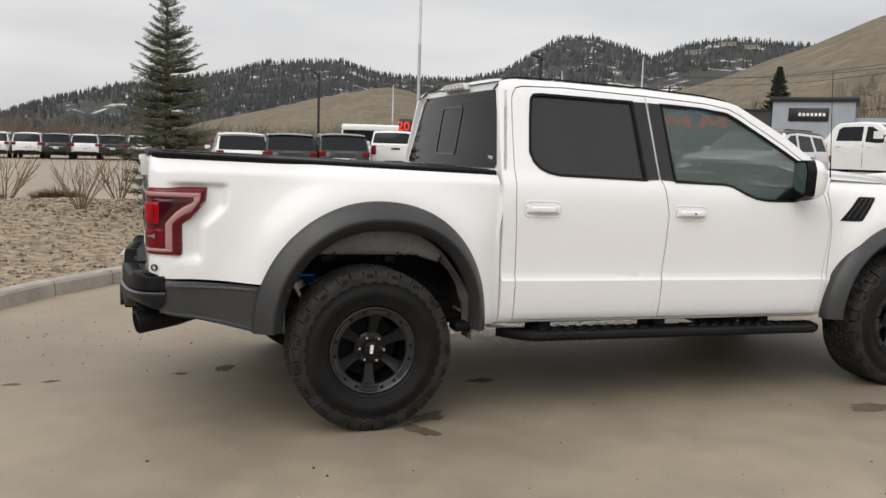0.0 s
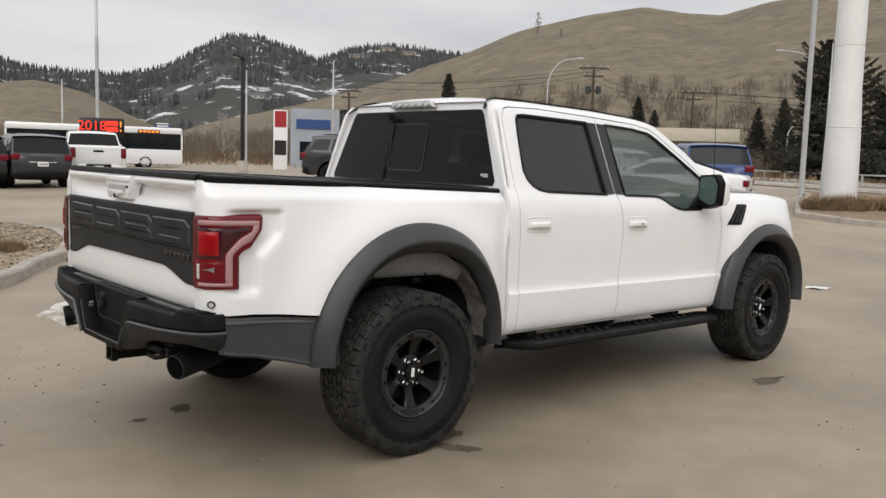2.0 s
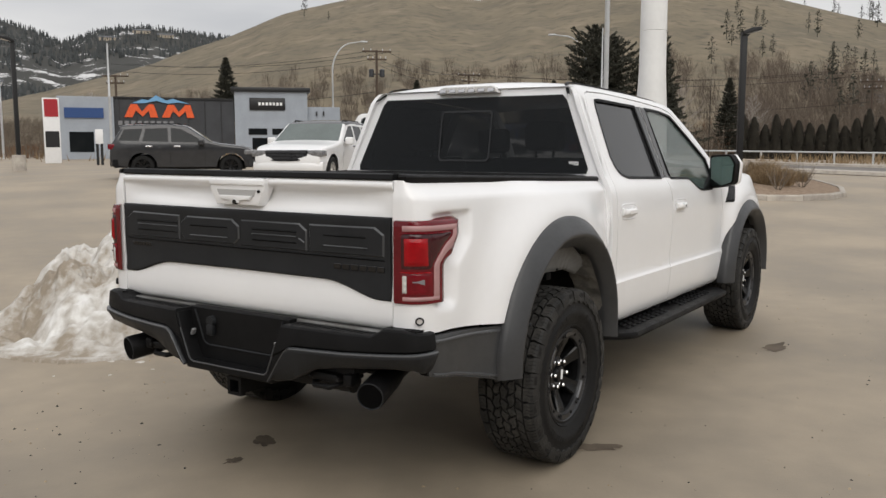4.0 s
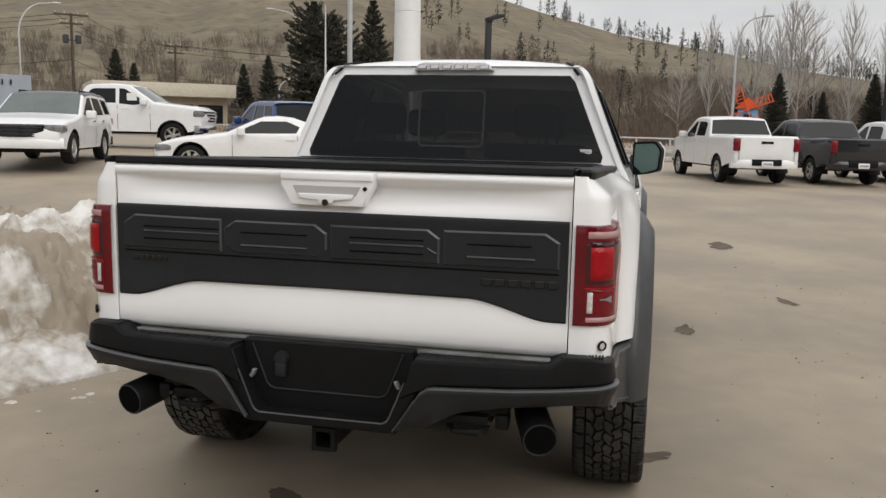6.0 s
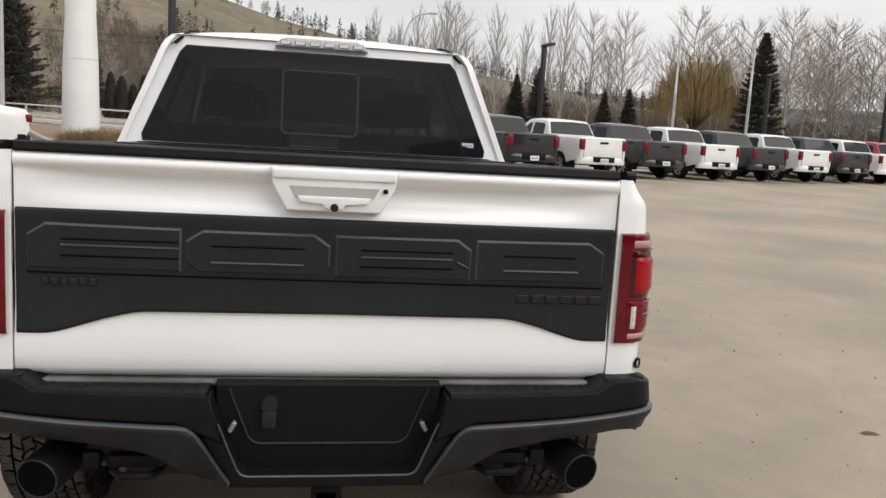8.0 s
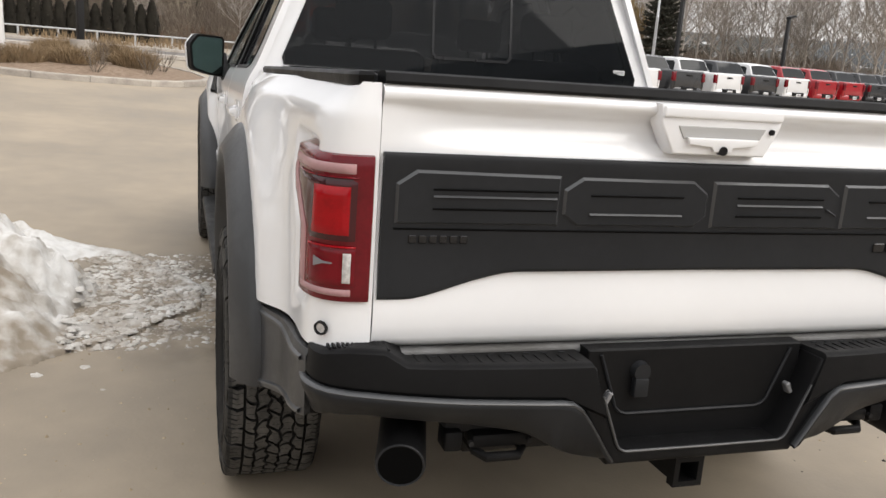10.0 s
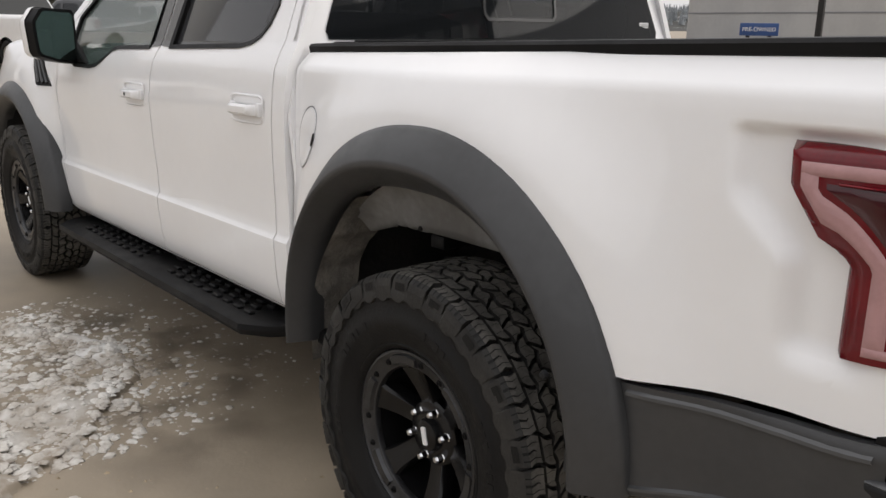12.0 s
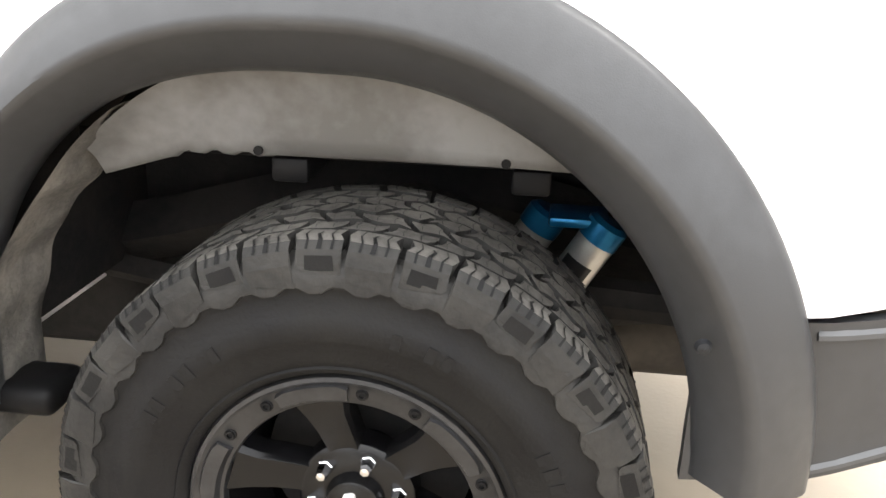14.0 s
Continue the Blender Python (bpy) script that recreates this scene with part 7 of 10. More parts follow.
            lathe(bm, [(0.0098, -0.003), (0.0092, 0.0022), (0.0075, 0.0028), (0.0068, 0.006), (0.0040, 0.0062), (0.0034, 0.003), (0.0005, 0.003)], 12, "y", p)
            bmesh.ops.recalc_face_normals(bm, faces=bm.faces)
            part("ring_bolt", bm, M_BLACK, hub)
    for k in range(6):
        a = radians(60 * k)
        bm = bmesh.new()
        rows = []
        for r, hw, y in ((0.055, 0.026, 0.062), (0.085, 0.027, 0.066), (0.12, 0.029, 0.078), (0.155, 0.033, 0.094), (0.184, 0.042, 0.106)):
            rows.append([(u, y + h, r) for u, h in ((-hw, -0.045), (-hw, -0.008), (-hw * 0.82, 0.0), (-hw * 0.35, -0.002), (hw * 0.35, -0.002), (hw * 0.82, 0.0), (hw, -0.008), (hw, -0.045))])
        vs = grid(bm, rows)
        bm.faces.new(vs[0])
        bm.faces.new(vs[-1])
        bmesh.ops.recalc_face_normals(bm, faces=bm.faces)
        bmesh.ops.rotate(bm, verts=bm.verts, cent=(0, 0, 0), matrix=Matrix.Rotation(a, 3, "Y"))
        part("spoke", bm, M_RIM, hub)
    bm = bmesh.new()
    lathe(bm, [(0.092, 0.02), (0.090, 0.060), (0.082, 0.066), (0.046, 0.068), (0.044, 0.076), (0.040, 0.086), (0.034, 0.089), (0.001, 0.0905)], 36, "y")
    bmesh.ops.recalc_face_normals(bm, faces=bm.faces)
    part("hub_cap", bm, M_RIM, hub, "black hub cap with a pale mark")
    bm = bmesh.new()
    box(bm, -0.009, 0.009, 0.0900, 0.0925, -0.024, 0.024, 0.003, 1)
    part("cap_bar", bm, M_SIGNWHITE, hub)
    for k in range(6):
        a = radians(60 * k + 30)
        bm = bmesh.new()
        p = Vector((0.0675 * math.sin(a), 0.064, 0.0675 * math.cos(a)))
        lathe(bm, [(0.0125, 0.0), (0.0125, 0.006), (0.0105, 0.008), (0.0105, 0.024), (0.007, 0.030), (0.0005, 0.031)], 6, "y", p)
        bmesh.ops.recalc_face_normals(bm, faces=bm.faces)
        part("wheel_nut", bm, M_CHROME, hub, "chrome wheel nut", smooth=0)
    bm = bmesh.new()
    lathe(bm, [(0.06, 0.0), (0.165, 0.0), (0.165, -0.03), (0.06, -0.03)], 32, "y", (0, -0.03, 0))
    bmesh.ops.recalc_face_normals(bm, faces=bm.faces)
    part("brake_disc", bm, M_UNDER, hub)
    return tagged(hub, "black off-road wheel with lugged tyre")


hub = make_wheel()
hub.parent = truck
TYRE_Y = 0.957
hub.matrix_basis = pose(0, TYRE_Y, 0.437, 0, 14, 0)
for cx, s, turn in ((0.0, -1, 5), (3.70, 1, 37), (3.70, -1, 22)):
    m = pose(cx, s * TYRE_Y, 0.437, 0, turn, 0)
    if s < 0:
        m = m @ pose(0, 0, 0, 0, 0, 180)
    wheel = copy_thing(hub, m)
    wheel.parent = truck
    if s < 0:
        # darker tread copy: dimmer light on this side is put into the colour
        for ob in wheel.children:
            if ob.name.startswith(("tread.", "shoulder_tread")):
                ob.data = ob.data.copy()
                ob.data.materials[1] = M_TREADDIM

# ---- parked vehicles ----


def arc_pts(cx, r, zb, n=12):
    """The rim of a wheel opening, from front to rear, over an axle at height cz = r - 0.07."""
    cz = r - 0.08
    a0 = math.asin(max(-1, min(1, (zb - cz) / r)))
    return [(cx + r * math.cos(a0 + (math.pi - 2 * a0) * k / n), cz + r * math.sin(a0 + (math.pi - 2 * a0) * k / n)) for k in range(n + 1)]


def road_wheel(parent, x, y, r, width, bright):
    s = 1 if y > 0 else -1
    bm = bmesh.new()
    ri = r * 0.63
    prof = [(ri, -width / 2), (r * 0.9, -width / 2), (r * 0.985, -width * 0.36), (r, -width * 0.2), (r, width * 0.2), (r * 0.985, width * 0.36), (r * 0.9, width / 2), (ri + 0.01, width / 2), (ri, width * 0.42)]
    lathe(bm, prof, 28, "y", (x, y, r))
    w = part("wheel", bm, M_RUBBER, parent, "black tyre", smooth=40)
    bm = bmesh.new()
    h = s * (width / 2 - 0.02)
    lathe(bm, [(ri, h), (ri * 0.93, h), (ri * 0.9, h - s * 0.05)], 28, "y", (x, y, r))
    lathe(bm, [(0.001, h - s * 0.015), (0.055, h - s * 0.015), (0.07, h - s * 0.05)], 14, "y", (x, y, r))
    for k in range(6):
        a = 2 * math.pi * k / 6 + 0.2
        c, q = Vector((math.cos(a), 0, math.sin(a))), Vector((-math.sin(a), 0, math.cos(a)))
        o = Vector((x, y, r))
        rows = []
        for rr, hw, dy in ((0.05, 0.035, 0.03), (ri * 0.94, 0.045, 0.012)):
            b0 = o + c * rr + Vector((0, h - s * dy, 0))
            rows.append([b0 - q * hw - Vector((0, s * 0.03, 0)), b0 - q * hw * 0.8, b0 + q * hw * 0.8, b0 + q * hw - Vector((0, s * 0.03, 0))])
        grid(bm, rows)
    part("rim", bm, M_ALLOY if bright else M_RIM, w, "six-spoke alloy rim")
    bm = bmesh.new()
    lathe(bm, [(0.001, h - s * 0.09), (ri * 0.95, h - s * 0.09)], 20, "y", (x, y, r))
    part("brake_disc", bm, M_UNDER, w)


def rounded_outline(top, r):
    """Points on the outline and the same points moved in by r."""
    inn = []
    for k, p in enumerate(top):
        a, b = Vector(top[max(k - 1, 0)][:2]), Vector(top[min(k + 1, len(top) - 1)][:2])
        d = (b - a).normalized()
        inn.append((p[0] + d.y * r, p[1] - d.x * r))
    return inn


def parked(name, label, category, s, paint, m, bright=True, roof=None):
    """A parked vehicle: lofted shell over a side outline, cut sides, glass, wheels, lamps, bumpers and trim."""
    top_ob = thing(name, label, category, m)
    half, belt, lean, r = s["half"], s["belt"], s["lean"], 0.07
    sil = s["outline"]
    x0, x1 = min(p[0] for p in sil), max(p[0] for p in sil)

    def hw(x, z):
        w = half - 0.10 * smooth01(x1 - 0.9, x1, x) ** 2 - 0.06 * smooth01(x0 + 0.6, x0, x) ** 2
        w -= lean * max(0.0, z - belt) + 0.16 * max(0.0, 0.62 - z) ** 1.3
        return w + 0.012 * math.exp(-((z - belt + 0.17) / 0.07) ** 2)
    pts = []
    for k, p in enumerate(sil):
        pts.append((p[0], p[1], p[2]))
        if k + 1 < len(sil):
            q = sil[k + 1]
            n = max(1, round(math.hypot(q[0] - p[0], q[1] - p[1]) / 0.28))
            pts += [(p[0] + (q[0] - p[0]) * j / n, p[1] + (q[1] - p[1]) * j / n, p[2]) for j in range(1, n)]
    inn = rounded_outline(pts, r)
    groups = {}
    rows = []
    for p, q in zip(pts, inn):
        row = []
        for k in range(4):
            a = math.pi / 2 * k / 3
            row.append((q[0] + (p[0] - q[0]) * math.sin(a), hw(*q) - r * (1 - math.cos(a)), q[1] + (p[1] - q[1]) * math.sin(a)))
        w = hw(*q) - r
        crown = 0.03 if p[2] in "rh" else 0.0
        bow = s["bow"] if p[2] == "b" else 0.10 if p[2] in "fw" else 0.0
        sgn = 1 if p[0] > (x0 + x1) / 2 else -1
        mid = []
        for k in range(1, 6):
            u = 1 - 2 * k / 6
            mid.append((p[0] + sgn * bow * (1 - u * u) * 0.8, u * w, p[1] + crown * (1 - u * u)))
        row = row + mid + [(a, -b, c) for a, b, c in reversed(row)]
        rows.append(row)
    for k in range(len(rows) - 1):
        key = pts[k][2]
        bm = groups.setdefault("body", bmesh.new())
        if key in "gw":
            grid(bm, [rows[k][:4], rows[k + 1][:4]])
            grid(bm, [rows[k][-4:], rows[k + 1][-4:]])
            grid(groups.setdefault(key, bmesh.new()), [rows[k][3:-3], rows[k + 1][3:-3]])
        elif key == "o":
            grid(bm, [rows[k][:4], rows[k + 1][:4]])
            grid(bm, [rows[k][-4:], rows[k + 1][-4:]])
        else:
            grid(groups.setdefault("roof" if key == "r" and roof else "body", bmesh.new()), [rows[k], rows[k + 1]])
    for key, bm in groups.items():
        bmesh.ops.remove_doubles(bm, verts=bm.verts, dist=1e-4)
        if key in ("body", "roof"):
            part("body_shell" if key == "body" else "roof", bm, paint if key == "body" else roof, top_ob, smooth=40)
        else:
            part("windscreen" if key == "w" else "rear_window", bm, M_VSCREEN if key == "w" else M_VGLASS, top_ob, "greenish windscreen with sky reflection in its tint" if key == "w" else "dark window glass", smooth=60)
    zb, wr = s["sill"], s["wheel"]
    outer = [q for q in inn]
    for cx in (s["base"], 0.0):
        outer += arc_pts(cx, wr + 0.075, zb)
    clean = []
    for p in outer:
        if not clean or math.hypot(p[0] - clean[-1][0], p[1] - clean[-1][1]) > 0.012:
            clean.append(p)

    def side_map(x, z, inset):
        return x, hw(x, z) - inset, z
    for side in (1, -1):
        bm = sheet(clean, s["windows"], side_map, steps(x0, x1, 0.5), [belt - 0.3, belt - 0.17, belt - 0.08, belt, belt + 0.12], 0.012, side)
        part("body_side", bm, paint, top_ob, smooth=50)
        for loop in s["windows"]:
            bm = sheet(grown(loop, 0.01), [], side_map, [], [], 0.004, side)
            for v in bm.verts:
                v.co.y -= side * 0.014
            part("side_window", bm, M_VGLASS, top_ob, "dark window glass")
        for xs in s["seams"]:
            bm = bmesh.new()
            lo, hi = (zb + 0.05, belt)
            grid(bm, [[(xs - 0.006, side * (hw(xs, z) + 0.0015), z), (xs + 0.006, side * (hw(xs, z) + 0.0015), z)] for z in [lo + (hi - lo) * k / 6 for k in range(7)]])
            part("door_seam", bm, M_BLACK, top_ob)
        for xs in s["handles"]:
            z = belt - 0.10
            bm = bmesh.new()
            y = side * (hw(xs, z) + 0.012)
            box(bm, xs - 0.10, xs + 0.10, y - 0.014, y + 0.014, z - 0.022, z + 0.022, 0.008)
            part("door_handle", bm, paint if s["plain"] else M_CHROME, top_ob)
        xm, zm = s["mirror"]
        ym = side * (hw(xm, zm) + 0.14)
        bm = bmesh.new()
        box(bm, xm - 0.08, xm + 0.10, ym - 0.11, ym + 0.11, zm - 0.04, zm + 0.16, 0.04, 3)
        part("door_mirror", bm, paint, top_ob)
        bm = bmesh.new()
        rl = s["tail"]
        ya, yb = sorted((side * (hw(rl[0], rl[2]) - rl[4]), side * (hw(rl[0], rl[2]) + 0.012)))
        box(bm, rl[0], rl[1], ya, yb, rl[2], rl[3], 0.025, 2)
        part("tail_lamp", bm, M_REDMID, top_ob, "red tail lamp")
        hl = s["head"]
        bm = bmesh.new()
        ya, yb = sorted((side * (hw(hl[1], hl[2]) - hl[4]), side * (hw(hl[0], hl[2]) + 0.006)))
        box(bm, hl[0], hl[1], ya, yb, hl[2], hl[3], 0.03, 2)
        part("head_lamp", bm, M_HEADLAMP, top_ob, "glossy grey head lamp")
        for cx in (0.0, s["base"]):
            road_wheel(top_ob, cx, side * (half - 0.13), wr, 0.24, bright)
            bm = bmesh.new()
            rows = []
            for k in range(13):
                a = math.pi * k / 12
                c = (cx + (wr + 0.085) * math.cos(a), (wr - 0.08) + (wr + 0.085) * math.sin(a))
                rows.append([(c[0], side * (half - 0.02), c[1]), (c[0], side * (half - 0.36), c[1])])
            grid(bm, rows)
            bm.faces.new([bm.verts.new(row[1]) for row in rows])
            part("wheel_house", bm, M_UNDER, top_ob)
    f = s["bumper"]
    for nm, xx, col in (("rear_bumper", x0, f[2]), ("front_bumper", x1, f[3])):
        sg = -1 if nm[0] == "r" else 1
        bm = bmesh.new()
        rows = []
        for k in range(13):
            u = -1 + k / 6
            y = u * (half - 0.035)
            xc = xx + sg * (0.07 - 0.16 * abs(u) ** 3.5)
            rows.append([(xc - sg * 0.16, y, f[0]), (xc - sg * 0.02, y, f[0]), (xc, y, f[0] + 0.04), (xc, y, f[1] - 0.05), (xc - sg * 0.03, y, f[1]), (xc - sg * 0.16, y, f[1])])
        vs = grid(bm, rows, close_v=True)
        bm.faces.new(vs[0])
        bm.faces.new(vs[-1])
        bmesh.ops.recalc_face_normals(bm, faces=bm.faces)
        part(nm, bm, {"p": paint, "c": M_CHROME, "b": M_BLACK}[col], top_ob, smooth=45)
    g = s["grille"]
    bm = bmesh.new()
    rows = []
    for k in range(9):
        u = -1 + k / 4
        xc = x1 + 0.08 * (1 - u * u) + 0.012
        rows.append([(xc - 0.06, u * g[2], g[0]), (xc, u * g[2] * 0.97, g[0] + 0.03), (xc - 0.015, u * g[2], g[1] - 0.03), (xc - 0.08, u * g[2], g[1])])
    grid(bm, rows)
    gr = part("grille", bm, M_GLOSSBLACK, top_ob, "dark grille")
    for k in range(3):
        z = g[0] + (g[1] - g[0]) * (k + 1) / 4
        bm = bmesh.new()
        pipe(bm, [(x1 + 0.08 * (1 - u * u) + 0.012, u * g[2] * 0.93, z) for u in (-1, -0.5, 0, 0.5, 1)], 0.016, 6)
        part("grille_bar", bm, M_CHROME if s["plain"] else M_PLASTIC, gr)
    bm = bmesh.new()
    zp = s["plate"]
    xp = x0 - (0.115 if s["bed"] else 0.085)
    box(bm, xp - 0.008, xp + 0.02, -0.16, 0.16, zp, zp + 0.15, 0.006)
    pl = part("number_plate", bm, M_SIGNWHITE, top_ob, "white number plate with plain bars")
    bm = bmesh.new()
    for k in range(5):
        box(bm, xp - 0.012, xp - 0.0085, -0.12 + 0.05 * k, -0.085 + 0.05 * k, zp + 0.045, zp + 0.105)
    part("plate_bar", bm, M_PLATE, pl)
    bm = bmesh.new()
    zlo = s["sill"] - 0.02
    box(bm, x0 + 0.12, -wr - 0.1, -half + 0.12, half - 0.12, zlo, zlo + 0.2)
    box(bm, -wr - 0.1, s["base"] + wr + 0.1, -half + 0.38, half - 0.38, zlo - 0.06, zlo + 0.2)
    box(bm, wr + 0.12, s["base"] - wr - 0.12, -half + 0.1, half - 0.1, zlo, zlo + 0.1)
    box(bm, s["base"] + wr + 0.1, x1 - 0.12, -half + 0.16, half - 0.16, zlo, zlo + 0.2)
    part("underbody", bm, M_UNDER, top_ob)
    if s["bed"]:
        b = s["bed"]
        bm = bmesh.new()
        box(bm, b[0], b[1], -half + 0.14, half - 0.14, 0.86, 0.9)
        for sd in (-1, 1):
            ya, yb = sorted((sd * (half - 0.10), sd * (half - 0.14)))
            box(bm, b[0], b[1], ya, yb, 0.86, b[2])
        box(bm, b[0] - 0.02, b[0] + 0.04, -half + 0.14, half - 0.14, 0.86, b[2])
        part("cargo_bed", bm, M_BLACK, top_ob, "black lined cargo bed")
        bm = bmesh.new()
        box(bm, x0 - 0.10, x0 - 0.02, -0.42, 0.42, 0.56, 0.735, 0.01)
        part("bumper_step", bm, M_BLACK, top_ob, "black middle of the rear bumper")
        bm = bmesh.new()
        box(bm, x0 - 0.036, x0 + 0.01, -0.17, 0.17, b[2] - 0.19, b[2] - 0.12, 0.01)
        part("tailgate_handle", bm, M_BLACK, top_ob)
        for sd in (-1, 1):
            bm = bmesh.new()
            yy = sd * (half - 0.20)
            box(bm, x0 - 0.014, x0 + 0.004, yy - 0.004, yy + 0.004, 0.72, b[2] - 0.03)
            part("tailgate_seam", bm, M_BLACK, top_ob)
    else:
        bm = bmesh.new()
        zz = s["tail"][2] - 0.08
        box(bm, x0 - 0.07, x0 + 0.03, -0.42, 0.42, zz - 0.012, zz + 0.02, 0.008)
        part("tailgate_strip", bm, M_CHROME if not s["plain"] else M_BLACK, top_ob)
    if s["rails"]:
        for sd in (-1, 1):
            bm = bmesh.new()
            a, b, z = s["rails"]
            y = sd * (half - lean * (z - belt) - 0.13)
            pipe(bm, [(a, y, z), (a + 0.08, y, z + 0.055), (b - 0.08, y, z + 0.055), (b, y, z - 0.02)], 0.018, 6)
            part("roof_rail", bm, M_BLACK, top_ob)
    return top_ob


PICKUP = dict(bow=0.03, half=0.99, belt=1.30, lean=0.23, sill=0.50, wheel=0.40, base=3.68, plain=True, rails=None, bed=(-1.13, 0.70, 1.36),
              outline=[(-1.17, 0.62, "b"), (-1.21, 0.75, "b"), (-1.20, 1.34, "b"), (-1.14, 1.39, "o"), (0.70, 1.39, "b"), (0.76, 1.42, "g"), (1.02, 1.84, "r"), (1.16, 1.91, "r"), (1.9, 1.95, "r"), (2.32, 1.91, "r"),
                       (2.44, 1.87, "w"), (3.14, 1.40, "h"), (3.4, 1.36, "h"), (4.36, 1.27, "h"), (4.54, 1.18, "f"), (4.60, 0.95, "f"), (4.56, 0.58, "f")],
              windows=[[(1.14, 1.36), (1.17, 1.72), (1.30, 1.79), (1.96, 1.80), (1.98, 1.36)], [(2.08, 1.34), (2.07, 1.80), (2.24, 1.79), (2.86, 1.42), (2.84, 1.34), (2.5, 1.30)]],
              seams=(0.86, 2.03, 3.02), handles=(1.26, 2.26), mirror=(2.86, 1.34), tail=(-1.245, -1.12, 0.96, 1.32, 0.17), head=(4.30, 4.605, 0.98, 1.17, 0.30),
              bumper=(0.48, 0.72, "p", "c"), grille=(0.80, 1.17, 0.62), plate=0.53)
SUV = dict(bow=0.08, half=0.96, belt=1.14, lean=0.27, sill=0.34, wheel=0.36, base=2.86, plain=False, rails=(-0.3, 1.3, 1.72), bed=None,
           outline=[(-0.98, 0.42, "b"), (-1.05, 0.60, "b"), (-1.02, 1.05, "b"), (-0.96, 1.14, "g"), (-0.66, 1.62, "r"), (-0.72, 1.68, "r"), (-0.5, 1.73, "r"), (0.8, 1.77, "r"), (1.35, 1.72, "r"),
                    (1.48, 1.68, "w"), (2.24, 1.18, "h"), (2.5, 1.13, "h"), (3.3, 1.03, "h"), (3.62, 0.92, "f"), (3.72, 0.70, "f"), (3.66, 0.40, "f")],
           windows=[[(-0.74, 1.22), (-0.55, 1.58), (0.02, 1.61), (-0.10, 1.21)], [(0.02, 1.20), (0.12, 1.61), (0.82, 1.63), (0.84, 1.18)], [(0.94, 1.18), (0.92, 1.63), (1.24, 1.61), (1.98, 1.20), (1.9, 1.16)]],
           seams=(0.0, 0.89, 2.02), handles=(0.22, 1.12), mirror=(1.90, 1.12), tail=(-1.09, -0.78, 0.93, 1.12, 0.24), head=(3.30, 3.70, 0.76, 0.93, 0.34),
           bumper=(0.36, 0.58, "b", "p"), grille=(0.58, 0.88, 0.56), plate=0.72)
COUPE = dict(bow=0.08, half=0.95, belt=0.94, lean=0.42, sill=0.22, wheel=0.35, base=2.72, plain=True, rails=None, bed=None,
             outline=[(-1.03, 0.40, "b"), (-1.12, 0.58, "b"), (-1.10, 0.92, "b"), (-1.02, 1.00, "b"), (-0.62, 1.05, "g"), (0.32, 1.34, "r"), (0.7, 1.38, "r"), (1.05, 1.36, "r"),
                      (1.18, 1.33, "w"), (1.92, 0.98, "h"), (2.2, 0.94, "h"), (3.0, 0.84, "h"), (3.44, 0.72, "f"), (3.56, 0.52, "f"), (3.50, 0.26, "f")],
             windows=[[(0.30, 0.99), (0.22, 1.14), (0.52, 1.27), (1.12, 1.26), (1.66, 1.02), (1.62, 0.97)], [(-0.22, 1.02), (-0.02, 1.10), (0.14, 1.12), (0.20, 1.00)]],
             seams=(0.28, 1.78), handles=(0.45,), mirror=(1.56, 0.96), tail=(-1.16, -1.02, 0.74, 0.90, 0.38), head=(3.14, 3.52, 0.56, 0.70, 0.30),
             bumper=(0.24, 0.48, "b", "p"), grille=(0.30, 0.60, 0.50), plate=0.52)


def stand(x, y, heading):
    return pose(x, y, ground_z(x, y), 0, 0, heading)


def smaller(s, k, kz=1.0):
    """The same kind of vehicle at another length and height."""
    out = dict(s)
    fx = lambda q: tuple(v * k if i == 0 else v * kz if i == 1 else v for i, v in enumerate(q))
    out["outline"] = [fx(p) for p in s["outline"]]
    out["windows"] = [[fx(p) for p in w] for w in s["windows"]]
    out["seams"], out["handles"] = tuple(v * k for v in s["seams"]), tuple(v * k for v in s["handles"])
    out["base"], out["belt"], out["mirror"] = s["base"] * k, s["belt"] * kz, fx(s["mirror"])
    for key in ("tail", "head"):
        t = s[key]
        out[key] = (t[0] * k, t[1] * k, t[2] * kz, t[3] * kz, t[4])
    if s["rails"]:
        out["rails"] = (s["rails"][0] * k, s["rails"][1] * k, s["rails"][2] * kz)
    return out


ROW = "row of parked pickups"
PAINTS = {"W": (M_VWHITE, "white"), "B": (M_VBLACK, "black"), "D": (M_VGREY, "dark grey"), "G": (material("parked_mid_grey_paint", (0.028, 0.029, 0.032), 0.25, vary=0.1, coat=0.5), "grey"), "R": (M_VRED, "red")}
made = {}
for n, key in enumerate("WBWDWGWGWRRGGG"):
    at = stand(22.7 + 1.25 * n, -4.2 - 2.8 * n, 15)
    if key in made:
        ob = copy_thing(made[key], at)
    else:
        ob = made[key] = parked("parked_pickup", "%s crew-cab pickup parked in a row, tailgate out" % PAINTS[key][1], "pickup truck", PICKUP, PAINTS[key][0], at)
    tagged(ob, "%s crew-cab pickup parked in a row, tailgate out" % PAINTS[key][1], "pickup truck", ROW)
ob = copy_thing(made["W"], stand(19.9, 16.8, -76))
tagged(ob, "white crew-cab pickup with a price sheet in its window", "pickup truck")
sheet_bm = bmesh.new()
box(sheet_bm, 2.32, 2.62, -0.962, -0.956, 1.44, 1.66)
part("price_sheet", sheet_bm, M_SIGNWHITE, ob, "white paper price sheet")
ob = copy_thing(made["W"], stand(8.7, 28.0, 75))
tagged(ob, "white crew-cab pickup parked by the lot's edge", "pickup truck")

